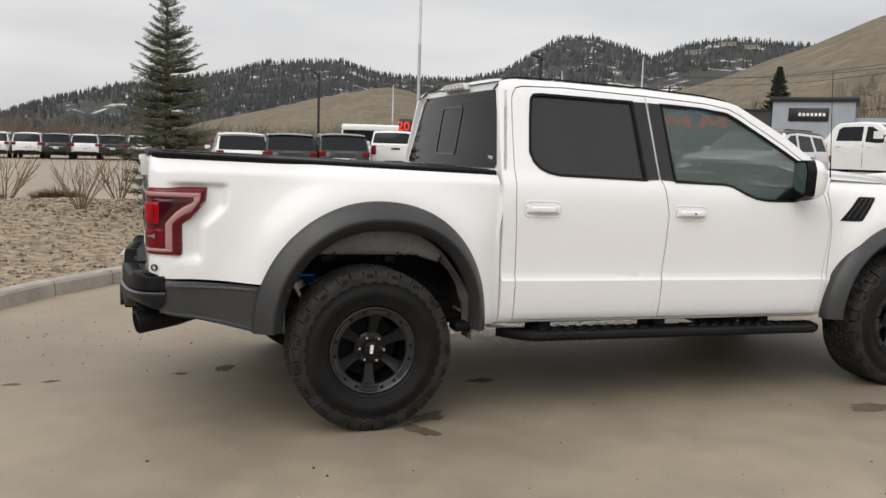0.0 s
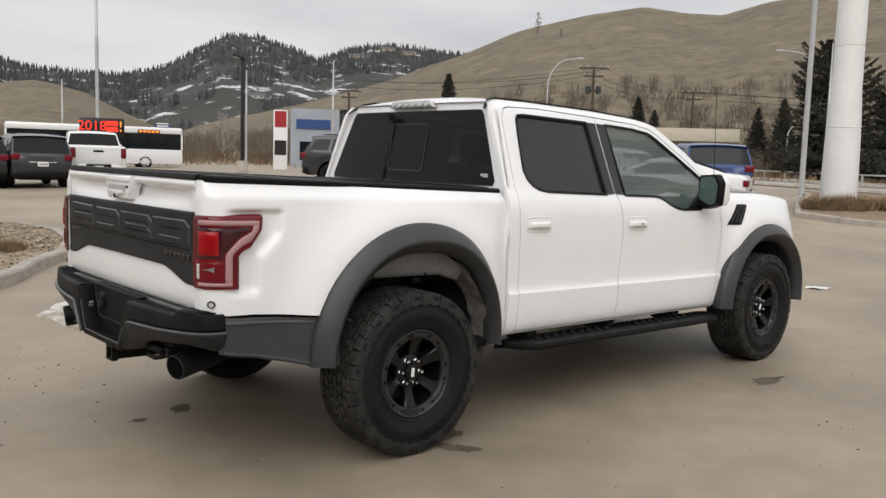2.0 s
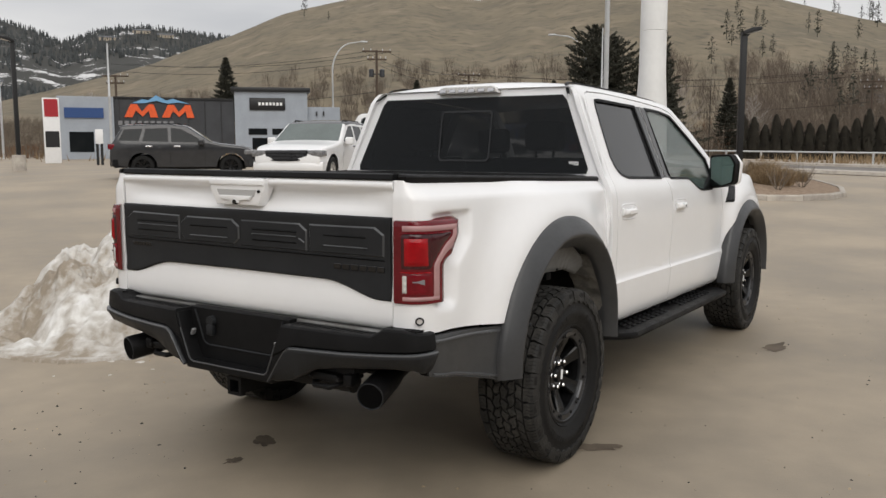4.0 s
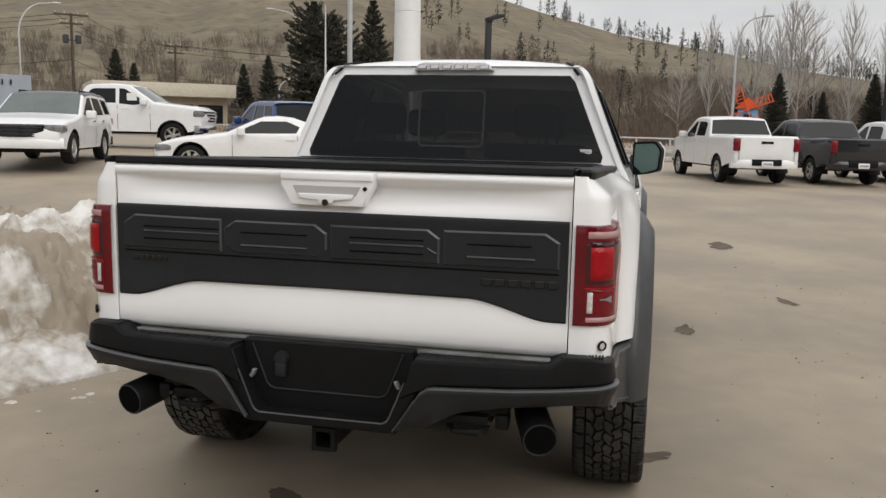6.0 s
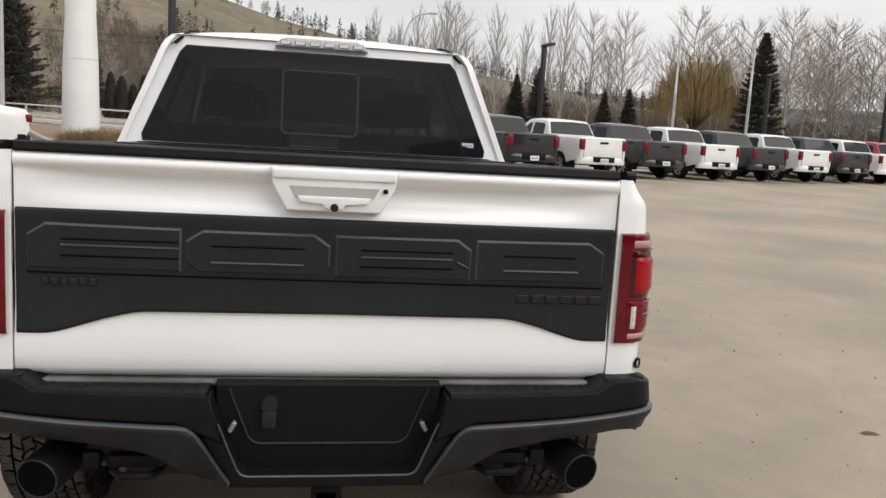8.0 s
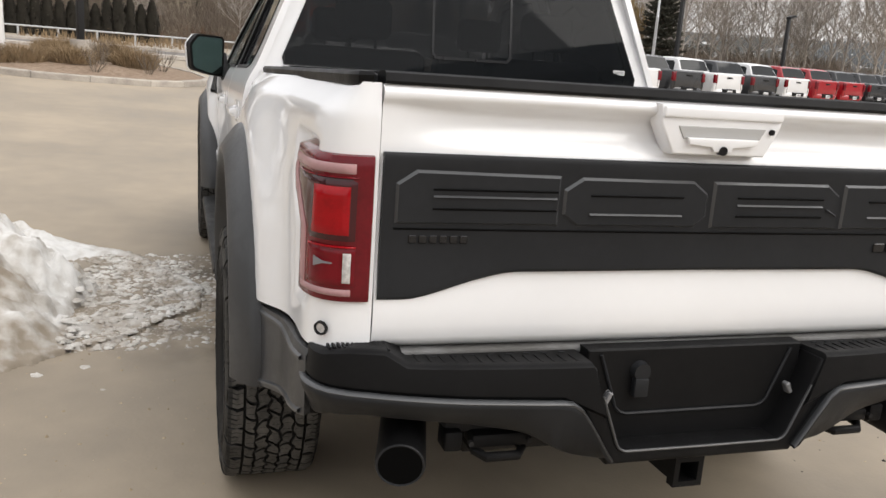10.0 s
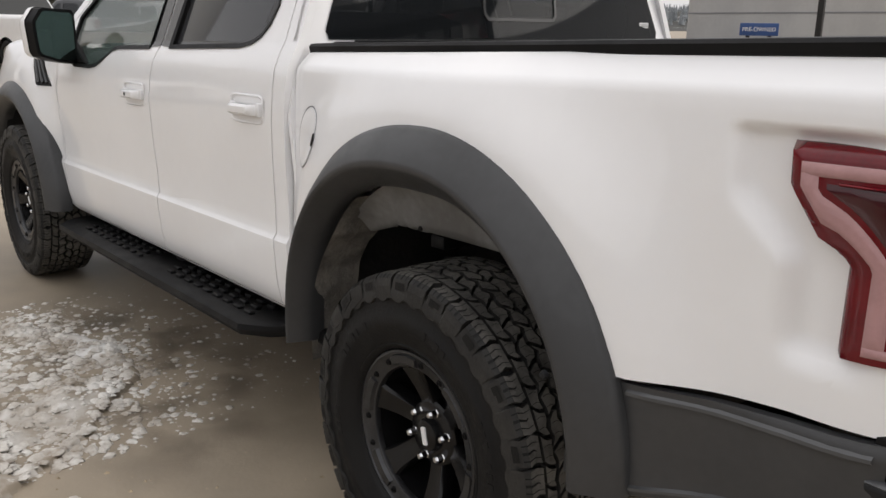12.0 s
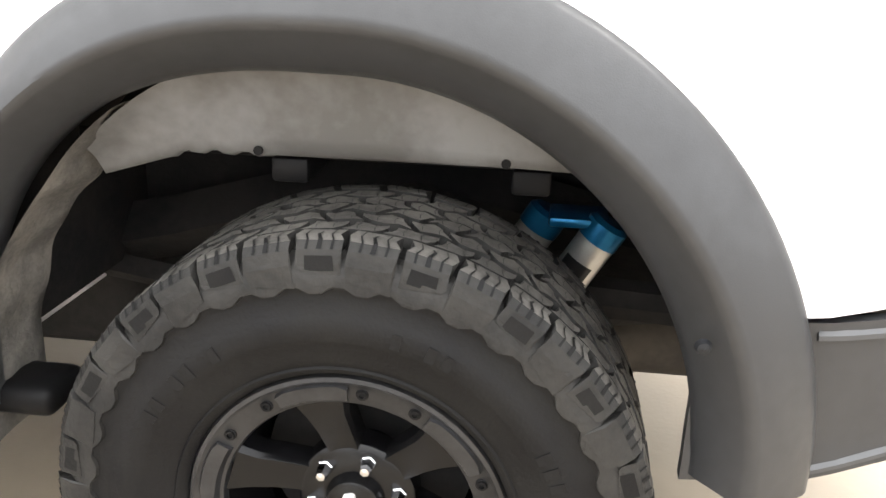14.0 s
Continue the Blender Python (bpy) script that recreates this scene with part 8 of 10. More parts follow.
parked("parked_suv", "dark grey compact sport utility with black wheels", "car", smaller(SUV, 0.93, 0.95), M_VGREY, stand(14.0, 20.05, -44), bright=False)
parked("parked_suv", "white sport utility with a black roof facing the lot", "car", smaller(SUV, 0.95, 0.94), M_VWHITE, stand(15.2, 13.25, 201), roof=M_GLOSSBLACK)
parked("parked_coupe", "white low fastback sports coupe", "car", COUPE, M_VWHITE, stand(16.0, 7.0, 114))
parked("parked_suv", "dark blue compact sport utility by a planted island", "car", smaller(SUV, 0.95, 0.95), M_VBLUE, stand(19.6, 8.9, 45))
FARROW = "row of sport utilities for sale"
su = {}
for x, y, key, h in ((2.4, 26.5, "W", 88), (4.1, 26.2, "B", 86), (6.0, 25.9, "D", 84), (-8.2, 59.3, "W", 90), (-6.4, 59.4, "D", 90), (-4.6, 59.6, "W", 90), (-2.8, 59.6, "B", 90), (-0.9, 59.7, "W", 90),
                     (-10.2, 59.2, "W", 90), (-12.3, 58.8, "D", 92), (-15.5, 57.5, "W", 40)):
    lab = "%s sport utility parked with its tail to the lot" % PAINTS[key][1]
    if key in su:
        ob = copy_thing(su[key], stand(x, y, h))
    else:
        ob = su[key] = parked("parked_suv", lab, "car", SUV, PAINTS[key][0], stand(x, y, h))
    tagged(ob, lab, "car", FARROW)


def bus(m, length=11.5):
    b = thing("city_bus", "white city bus with dark windows and an amber sign", "bus", m)
    bm = bmesh.new()
    box(bm, 0, length, -1.27, 1.27, 0.35, 1.45, 0.10)
    part("lower_body", bm, M_VWHITE, b)
    bm = bmesh.new()
    box(bm, 0.03, length - 0.03, -1.24, 1.24, 1.4, 2.55)
    part("window_band", bm, M_VGLASS, b, "dark glass band")
    bm = bmesh.new()
    box(bm, 0, length, -1.27, 1.27, 2.5, 3.0, 0.14, 3)
    part("roof", bm, M_VWHITE, b)
    for x in (0.06, 1.6, 3.1, 4.6, 6.1, 7.6, 9.1, 10.5, length - 0.06):
        for s in (-1, 1):
            bm = bmesh.new()
            ya, yb = sorted((s * 1.235, s * 1.268))
            box(bm, x - 0.06, x + 0.06, ya, yb, 1.42, 2.55)
            part("pillar", bm, M_VWHITE if x in (0.06, length - 0.06) else M_BLACK, b)
    for s in (-1, 1):
        bm = bmesh.new()
        ya, yb = sorted((s * 1.26, s * 1.285))
        box(bm, length - 3.1, length - 1.6, ya, yb, 2.56, 2.8)
        sg = part("destination_sign", bm, M_SIGNBLACK, b)
        bm = bmesh.new()
        yc = s * 1.29
        for k in range(5):
            box(bm, length - 3.0 + 0.28 * k, length - 2.8 + 0.28 * k, yc - 0.004, yc + 0.004, 2.61, 2.75)
        part("sign_light", bm, M_LEDAMBER, sg)
        for cx in (2.8, length - 2.6):
            road_wheel(b, cx, s * 1.12, 0.48, 0.3, True)


bus(pose(13.5, 58.5, ground_z(14, 58), 0, 0, -14))


# ---- poles, signs and buildings ----


def column():
    z0 = ground_z(21.5, 6.0)
    c = thing("sign_column", "tall white painted steel sign column with ring joints", "column", pose(21.5, 6.0, z0))
    rad = lambda z: lerp_at([(0, 0.50), (2.2, 0.46), (3.2, 0.40), (14, 0.34)], z)
    cuts = [0.0, 2.3, 4.55, 6.8, 9.0, 11.2, 13.5]
    for a, b in zip(cuts, cuts[1:]):
        bm = bmesh.new()
        lathe(bm, [(rad(a) - 0.02, a), (rad(a), a + 0.012), (rad((a + b) / 2), (a + b) / 2), (rad(b), b - 0.012), (rad(b) - 0.02, b)], 40, "z")
        part("column_section", bm, M_COLUMN, c, smooth=40)
    bm = bmesh.new()
    lathe(bm, [(0.0, 0.16), (0.8, 0.16), (0.85, 0.1), (0.85, -0.3)], 32, "z")
    part("footing", bm, M_KERB, c)


column()


def lot_lamp(x, y, top, turn, two=False, label="black square lot lamp post with a flat angled head"):
    z0 = ground_z(x, y)
    p = thing("lot_lamp", label, "lamp post", pose(x, y, z0, 0, 0, turn), group="lot lamps")
    h = top - z0
    bm = bmesh.new()
    lathe(bm, [(0.001, 0.72), (0.27, 0.72), (0.29, 0.68), (0.3, -0.2)], 18, "z")
    part("footing", bm, M_KERB, p, "round concrete footing")
    bm = bmesh.new()
    box(bm, -0.09, 0.09, -0.09, 0.09, 0.7, h - 0.1, 0.012)
    part("pole", bm, M_POLE, p)
    for s in ((1, -1) if two else (1,)):
        bm = bmesh.new()
        tube(bm, (0, 0, h - 0.22), (s * 0.14, 0, h - 0.05), 0.045)
        part("arm", bm, M_POLE, p)
        bm = bmesh.new()
        prism(bm, [(s * -0.06, h - 0.12), (s * 0.5, h + 0.04), (s * 0.5, h + 0.14), (s * 0.2, h + 0.12), (s * -0.08, h)], -0.17, 0.17, "y", 0.02)
        hd = part("lamp_head", bm, M_POLE, p)
        bm = bmesh.new()
        prism(bm, [(s * 0.05, h - 0.1), (s * 0.45, h + 0.015), (s * 0.45, h + 0.03), (s * 0.05, h - 0.08)], -0.13, 0.13, "y")
        part("lens", bm, M_CLEAR, hd)
    return p


for x, y, top, turn, two in ((24.2, 4.0, 5.15, -60, False), (34.2, -10.7, 5.4, -65, False), (18.2, 34.3, 6.3, 160, False), (12.0, 60.0, 7.0, 165, False), (35.4, -22.5, 4.9, -70, False), (40.4, -32.8, 4.9, -75, False), (11.9, -24.0, 6.4, -80, True), (-10.6, 16.3, 6.6, 34.6, True)):
    lot_lamp(x, y, top, turn, two)
bann = lot_lamp(28.4, -32.7, 5.2, -70, False, "black lot lamp post with a light blue banner")
bm = bmesh.new()
grid(bm, [[(0.09 + 0.5 * u, 0.02 * math.sin(6 * v + 2 * u), 2.75 + 1.0 * v) for u in (0, 0.25, 0.5, 0.75, 1)] for v in (0, 0.25, 0.5, 0.75, 1)])
part("banner", bm, M_SIGNCYAN, bann, "light blue cloth banner")


def street_lamp(x, y, top, reach, toward, r=0.10):
    z0 = ground_z(x, y)
    p = thing("street_lamp", "tall grey street lamp with a curved arm", "street lamp", pose(x, y, z0, 0, 0, toward), group="street lamps")
    bm = bmesh.new()
    h = top - z0
    pts, rs = [(0, 0, 0), (0, 0, h * 0.4), (0, 0, h * 0.74)], [r, r * 0.85, r * 0.72]
    for k in range(1, 9):
        a = math.pi / 2 * k / 8
        pts.append((reach * 0.75 * (1 - math.cos(a)), 0, h * 0.74 + h * 0.25 * math.sin(a)))
        rs.append(r * (0.72 - 0.03 * k))
    pts.append((reach, 0, h * 1.0))
    rs.append(r * 0.45)
    pipe(bm, pts, rs, 10)
    part("pole", bm, M_GALV, p, smooth=60)
    bm = bmesh.new()
    box(bm, reach - 0.05, reach + 0.6, -0.13, 0.13, h - 0.06, h + 0.08, 0.04)
    part("lamp_head", bm, M_GALV, p)


for row in ((60, 51, 11.6, 2.8, -45), (67, 27.8, 11.4, 2.8, 110), (56, -6.9, 9.1, 1.6, -100), (73, 33, 6.0, 2.0, -60), (60, -60, 9, 2.4, 60)):
    street_lamp(*row)


def plain_pole(x, y, top, r, label="tall plain grey steel pole"):
    z0 = ground_z(x, y)
    bm = bmesh.new()
    lathe(bm, [(r * 1.9, 0), (r * 1.9, 0.03), (r, 0.05), (r * 0.95, (top - z0) * 0.55), (r * 1.1, (top - z0) * 0.555), (r * 0.8, (top - z0) * 0.56), (r * 0.55, top - z0), (0.001, top - z0)], 14, "z")
    solid("steel_pole", bm, M_GALV, label, "pole", group="steel poles", smooth=60, m=pose(x, y, z0))


for row in ((27.7, 10.0, 13.5, 0.10), (18.0, 53.7, 16.0, 0.12), (19.9, 66.7, 7.0, 0.09), (48.9, -29.1, 8.5, 0.10), (51.1, -24.9, 8.2, 0.10), (33.0, 48.0, 8.5, 0.09), (54.5, 21.2, 10.0, 0.08), (38.0, 70.0, 9.5, 0.10)):
    plain_pole(*row)


def utility_pole(x, y, top, turn, cans):
    z0 = ground_z(x, y)
    p = thing("utility_pole", "dark wooden utility pole with crossarms", "utility pole", pose(x, y, z0, 0, 0, turn), group="utility poles")
    bm = bmesh.new()
    h = top - z0
    tube(bm, (0, 0, 0), (0, 0, h), 0.17, 0.12, 12)
    part("pole", bm, M_WOODPOLE, p, smooth=60)
    for k, z in enumerate((h - 0.15, h - 0.95)):
        bm = bmesh.new()
        w = 1.5 if k == 0 else 1.0
        box(bm, -w, w, -0.16, -0.05, z - 0.09, z + 0.09, 0.01)
        part("crossarm", bm, M_WOODPOLE, p)
        for s in (-0.92, -0.4, 0.4, 0.92):
            bm = bmesh.new()
            lathe(bm, [(0.001, 0.22), (0.05, 0.2), (0.03, 0.14), (0.05, 0.1), (0.03, 0.04), (0.03, 0)], 8, "z", (s * w, -0.1, z + 0.09))
            part("insulator", bm, M_GALV, p)
    for s in ((-1, 1) if cans else ()):
        bm = bmesh.new()
        lathe(bm, [(0.001, 0.85), (0.2, 0.82), (0.27, 0.76), (0.27, 0.05), (0.2, 0), (0.001, 0)], 16, "z", (s * 0.55, 0, h - 2.75))
        part("transformer", bm, M_VGREY, p)
        bm = bmesh.new()
        box(bm, min(0, s * 0.3), max(0, s * 0.3), -0.05, 0.05, h - 2.5, h - 2.38)
        part("bracket", bm, M_VGREY, p)


utility_pole(67, 51, 11.4, -45, True)
utility_pole(92, 55, 10.9, -45, False)
utility_pole(60.0, 84.0, 9.9, -45, False)
utility_pole(113, 10, 9.6, -75, False)


def wire(a, b, sag, r=0.02):
    bm = bmesh.new()
    a, b = Vector(a), Vector(b)
    pipe(bm, [a + (b - a) * t - Vector((0, 0, sag * 4 * t * (1 - t))) for t in [k / 16 for k in range(17)]], r, 5)
    solid("overhead_wire", bm, M_BLACK, "thin dark overhead cable between poles", "cable", group="overhead cables", kind="structure")


for dz, o in ((11.0, -1.3), (11.0, 1.3), (10.2, -0.8), (7.0, 0.0)):
    wire((67 + o * 0.7, 51 - o * 0.7, dz + 0.2), (92 + o * 0.7, 56 - o * 0.7, dz), 0.9)
    wire((67 + o * 0.7, 51 - o * 0.7, dz + 0.2), (60 + o * 0.7, 84 - o * 0.7, dz + 0.2), 0.9)
    wire((92 + o * 0.7, 56 - o * 0.7, dz), (113 + o * 0.7, 10 - o * 0.7, dz), 1.2)


def flat_sign(name, label, x, y, z0, z1, width, turn, mat, thick=0.16, post=True):
    """A board with its face along local -y."""
    gz = ground_z(x, y)
    s = thing(name, label, "sign", pose(x, y, gz, 0, 0, turn))
    bm = bmesh.new()
    box(bm, -width / 2, width / 2, -thick / 2, thick / 2, z0 - gz, z1 - gz, 0.02)
    part("board", bm, mat, s)
    if post:
        for u in (-0.28, 0.28):
            bm = bmesh.new()
            box(bm, u * width - 0.07, u * width + 0.07, -0.05, 0.05, -0.1, z0 - gz + 0.02)
            part("post", bm, M_POLE, s)
    return s


def bars(parent, name, mat, y, cells):
    """Plain raised bars (x0, x1, z0, z1) on the face at y."""
    for x0, x1, z0, z1 in cells:
        bm = bmesh.new()
        box(bm, x0, x1, y - 0.02, y + 0.02, z0, z1)
        part(name, bm, mat, parent)


LED_X, LED_Y = 16.0, 47.4
gz = ground_z(LED_X, LED_Y)
led = flat_sign("led_sign", "black digital sign with red glowing figures", LED_X, LED_Y, 2.42, 3.42, 2.5, -19, M_SIGNBLACK, 0.3)
letters("2018", 0.80, 0.01, M_LED, pose(-0.55, -0.17, 2.92 - gz, 90, 0, 0), led, "figures")
bars(led, "light_bar", M_LED, -0.16, [(0.24, 0.88, 2.96 - gz, 3.24 - gz), (0.24, 0.88, 2.62 - gz, 2.88 - gz)])
bars(led, "amber_bar", M_LEDAMBER, -0.16, [(1.0, 1.08, 2.90 - gz, 3.24 - gz), (1.0, 1.08, 2.64 - gz, 2.76 - gz)])
blue = flat_sign("blue_board", "blue roadside board with pale bars", 27.0, 64.0, 2.7, 3.8, 1.2, -25, M_SIGNBLUE, 0.2)
bars(blue, "pale_bar", M_SIGNWHITE, -0.11, [(-0.45, 0.45, 2.78 + 0.2 * k, 2.88 + 0.2 * k) for k in range(4)])
py = flat_sign("pylon_sign", "white pylon sign with red and black panels", 28, 47, 0.5, 4.6, 0.95, -28, M_SIGNWHITE, 0.3)
bm = bmesh.new()
box(bm, -0.4, 0.4, -0.17, -0.15, 2.9, 4.0)
part("red_panel", bm, M_VRED, py)
bm = bmesh.new()
box(bm, -0.4, 0.4, -0.17, -0.15, 1.0, 2.0)
part("black_panel", bm, M_SIGNBLACK, py)
pre = flat_sign("low_sign", "low blue and white pre-owned stock sign", 15.75, -27.1, 1.24, 1.69, 1.35, -152, M_SIGNBLUE, 0.12)
letters("PRE-OWNED", 0.20, 0.008, M_SIGNWHITE, pose(0, -0.066, 1.46 - ground_z(15.7, -27.15), 90, 0, 0), pre, "lettering")
park = flat_sign("notice_board", "small white notice on a thin post", 25.0, 38.0, 1.7, 2.5, 0.4, -35, M_SIGNWHITE, 0.03)


def walls_box(b, name, x0, x1, y0, y1, z1, mat, label=""):
    bm = bmesh.new()
    box(bm, x0, x1, y0, y1, -0.3, z1, 0.02, 1)
    return part(name, bm, mat, b, label)


def opening(wall, name, x0, x1, z0, z1, glass=M_VGLASS, frame_mat=M_BLACK):
    """A framed opening on the face at y = 0."""
    bm = bmesh.new()
    w = 0.09
    box(bm, x0 - w, x1 + w, -0.03, 0.02, z1, z1 + w)
    box(bm, x0 - w, x1 + w, -0.05, 0.02, z0 - w, z0)
    box(bm, x0 - w, x0, -0.03, 0.02, z0, z1)
    box(bm, x1, x1 + w, -0.03, 0.02, z0, z1)
    f = part(name, bm, frame_mat, wall)
    bm = bmesh.new()
    box(bm, x0, x1, -0.012, 0.01, z0, z1)
    part("pane", bm, glass, f)


def shop():
    x, y = 48.0, 51.8
    gz = ground_z(x, y)
    b = thing("shop_building", "grey stucco shop block with a black parapet and a charcoal wing", "building", pose(x, y, gz, 0, 0, -45.6))
    t = 6.6 - gz
    block = walls_box(b, "tower_wall", 0, 6.15, 0, 7, t - 0.35, M_WALLGREY, "blue-grey stucco")
    bm = bmesh.new()
    box(bm, -0.25, 6.4, -0.25, 7.2, t - 0.36, t, 0.02)
    part("parapet", bm, M_SIGNBLACK, b, "black metal parapet")
    opening(block, "high_window", 1.2, 2.6, 1.95, 2.3)
    opening(block, "high_window", 3.2, 4.6, 1.95, 2.3)
    opening(block, "shop_window", 1.5, 2.6, 0.15, 1.5)
    opening(block, "door", 3.4, 4.7, 0.1, 1.5)
    bm = bmesh.new()
    box(bm, 1.25, 4.25, -0.12, -0.01, 3.95, 5.0, 0.02)
    s = part("shop_sign", bm, M_SIGNBLACK, block, "black sign with pale bars")
    low = walls_box(b, "low_wall", 6.15, 9.0, 0.6, 7, 5.0 - gz, M_WALLGREY)
    for u in (6.9, 7.5):
        bm = bmesh.new()
        box(bm, u, u + 0.12, 0.48, 0.6, 3.5, 3.9)
        part("wall_lamp", bm, M_SIGNBLACK, low)
    w = thing("charcoal_wing", "long charcoal clad shop wing with orange and blue signs", "building", pose(40.0, 57.2, ground_z(40.0, 57.2), 0, 0, -33.8))
    g2 = ground_z(40.0, 57.2)
    wall = walls_box(w, "wall", 0, 9.6, 0, 8, 5.45 - g2, M_WALLDARK)
    bm = bmesh.new()
    box(bm, 0.0, 9.5, -0.1, 0.2, 5.45 - g2, 5.6 - g2)
    part("coping", bm, M_SIGNBLACK, w)
    for k in range(7):
        bm = bmesh.new()
        box(bm, 1.35 * k + 0.4, 1.35 * k + 0.46, -0.03, 0.02, 0.1, 5.4 - g2)
        part("cladding_joint", bm, M_SIGNBLACK, wall)
    sg = thing("wall_sign", "orange block shapes under a blue peak shape on the wall", "sign", pose(40.0, 57.2, g2 - 0.2, 0, 0, -33.8))
    for a in (0.8, 3.7):
        bm = bmesh.new()
        prism(bm, [(a, 3.55), (a + 0.5, 4.6), (a + 1.0, 4.6), (a + 1.35, 4.0), (a + 1.9, 4.6), (a + 2.3, 4.6), (a + 2.6, 3.55), (a + 2.0, 3.55), (a + 1.9, 4.1), (a + 1.4, 3.6), (a + 0.9, 4.1), (a + 0.6, 3.55)], -0.12, -0.02, "y")
        part("orange_shape", bm, M_ORANGE, sg)
    bm = bmesh.new()
    prism(bm, [(1.4, 4.68), (2.2, 5.0), (2.7, 4.95), (3.3, 5.35), (4.1, 4.95), (4.6, 5.1), (6.0, 4.68), (5.0, 4.8), (4.2, 4.68), (3.3, 4.9), (2.4, 4.7)], -0.12, -0.02, "y")
    part("blue_peak_shape", bm, M_SKYBLUE, sg)
    bars(sg, "pale_bar", M_PLATE, -0.06, [(0.3 + 0.5 * k, 0.62 + 0.5 * k, 2.9, 3.25) for k in range(9)])
    bars(s, "pale_bar", M_SIGNWHITE, -0.13, [(2.0 + 0.3 * k, 2.2 + 0.3 * k, 4.35, 4.6) for k in range(7)])
    o = thing("grey_shop", "second grey shop block with a blue sign band", "building", pose(36.5, 59.5, ground_z(36, 59), 0, 0, -33.3))
    wall = walls_box(o, "wall", 0, 4.18, -0.3, 8, 5.0, M_WALLGREY)
    bm = bmesh.new()
    box(bm, 0.8, 2.6, -0.33, -0.28, 0.6, 2.2)
    part("shop_window", bm, M_VGLASS, wall)
    bm = bmesh.new()
    box(bm, 0.5, 3.4, -0.42, -0.31, 3.3, 4.1)
    part("blue_sign", bm, M_SIGNBLUE, wall)
    c = thing("beige_store", "low beige flat-roofed store with a pale fascia", "building", pose(62.6, 42.4, ground_z(62, 42), 0, 0, -50))
    wall = walls_box(c, "wall", -2.5, 8.5, 0, 9, 3.4, M_BEIGE)
    bm = bmesh.new()
    box(bm, -3.0, 9.0, -1.4, 9.3, 3.05, 4.2, 0.03)
    part("fascia", bm, material("cream_fascia", (0.55, 0.50, 0.40), 0.8, vary=0.15), c)
    for k in range(4):
        opening(wall, "shop_window", -1.8 + 2.6 * k, 0.2 + 2.6 * k, 0.7, 2.3)


shop()


def windmill():
    x, y = 70.0, -9.5
    gz = ground_z(x, y)
    w = thing("toy_windmill", "small blue hut windmill with orange blades", "windmill", pose(x, y, gz, 0, 0, -98))
    bm = bmesh.new()
    prism(bm, [(-0.9, 0), (-0.75, 3.4), (0.75, 3.4), (0.9, 0)], -0.7, 0.7, "y", 0.03)
    part("hut", bm, M_SKYBLUE, w)
    bm = bmesh.new()
    prism(bm, [(-1.0, 3.4), (0, 4.3), (1.0, 3.4)], -0.9, 0.9, "y")
    part("roof", bm, M_ORANGE, w)
    bm = bmesh.new()
    box(bm, -0.3, 0.3, -0.74, -0.69, 2.4, 2.95)
    part("hut_window", bm, M_SIGNBLACK, w)
    for k in range(4):
        a = radians(20 + 90 * k)
        d, n = Vector((math.cos(a), 0, math.sin(a))), Vector((-math.sin(a), 0, math.cos(a)))
        o = Vector((0, -1.0, 3.3))
        bm = bmesh.new()
        pipe(bm, [o, o + d * 2.1], 0.05, 6)
        blade = part("blade", bm, M_ORANGE, w)
        for j in range(6):
            p = o + d * (0.7 + 0.26 * j)
            bm = bmesh.new()
            pipe(bm, [p - n * 0.05, p + n * 0.58], 0.035, 5)
            part("slat", bm, M_ORANGE, blade)
        bm = bmesh.new()
        pipe(bm, [o + d * 0.7 + n * 0.6, o + d * 2.05 + n * 0.6], 0.04, 5)
        part("edge_bar", bm, M_ORANGE, blade)
    bm = bmesh.new()
    tube(bm, (0, -1.12, 3.3), (0, -0.6, 3.3), 0.12)
    part("hub", bm, M_ORANGE, w)


windmill()


def warehouse():
    ax, ay, bx, by = 41.9, -58.8, 18.3, -54.4
    ln = math.hypot(ax - bx, ay - by)
    turn = math.degrees(math.atan2(ay - by, ax - bx))
    w = thing("warehouse", "long pale grey metal warehouse with rounded corners", "building", pose(bx, by, 0, 0, 0, turn + 180))
    bm = bmesh.new()
    out = []
    r = 2.0
    for cx, cy, a0 in ((-r, 14 - r, 0), (-ln + r, 14 - r, 90), (-ln + r, r, 180), (-r, r, 270)):
        for k in range(6):
            a = radians(a0 + 90 * k / 5)
            out.append((cx + r * math.cos(a), cy + r * math.sin(a)))
    prism(bm, out, -0.3, 5.1, "z")
    part("wall", bm, M_WALLPALE, w)
    bm = bmesh.new()
    prism(bm, grown(out, 0.15), 4.75, 5.25, "z")
    part("roof_band", bm, M_WALLGREY, w)
    bm = bmesh.new()
    prism(bm, grown(out, 0.03), 2.6, 2.7, "z")
    part("wall_seam", bm, M_PLATE, w)


warehouse()


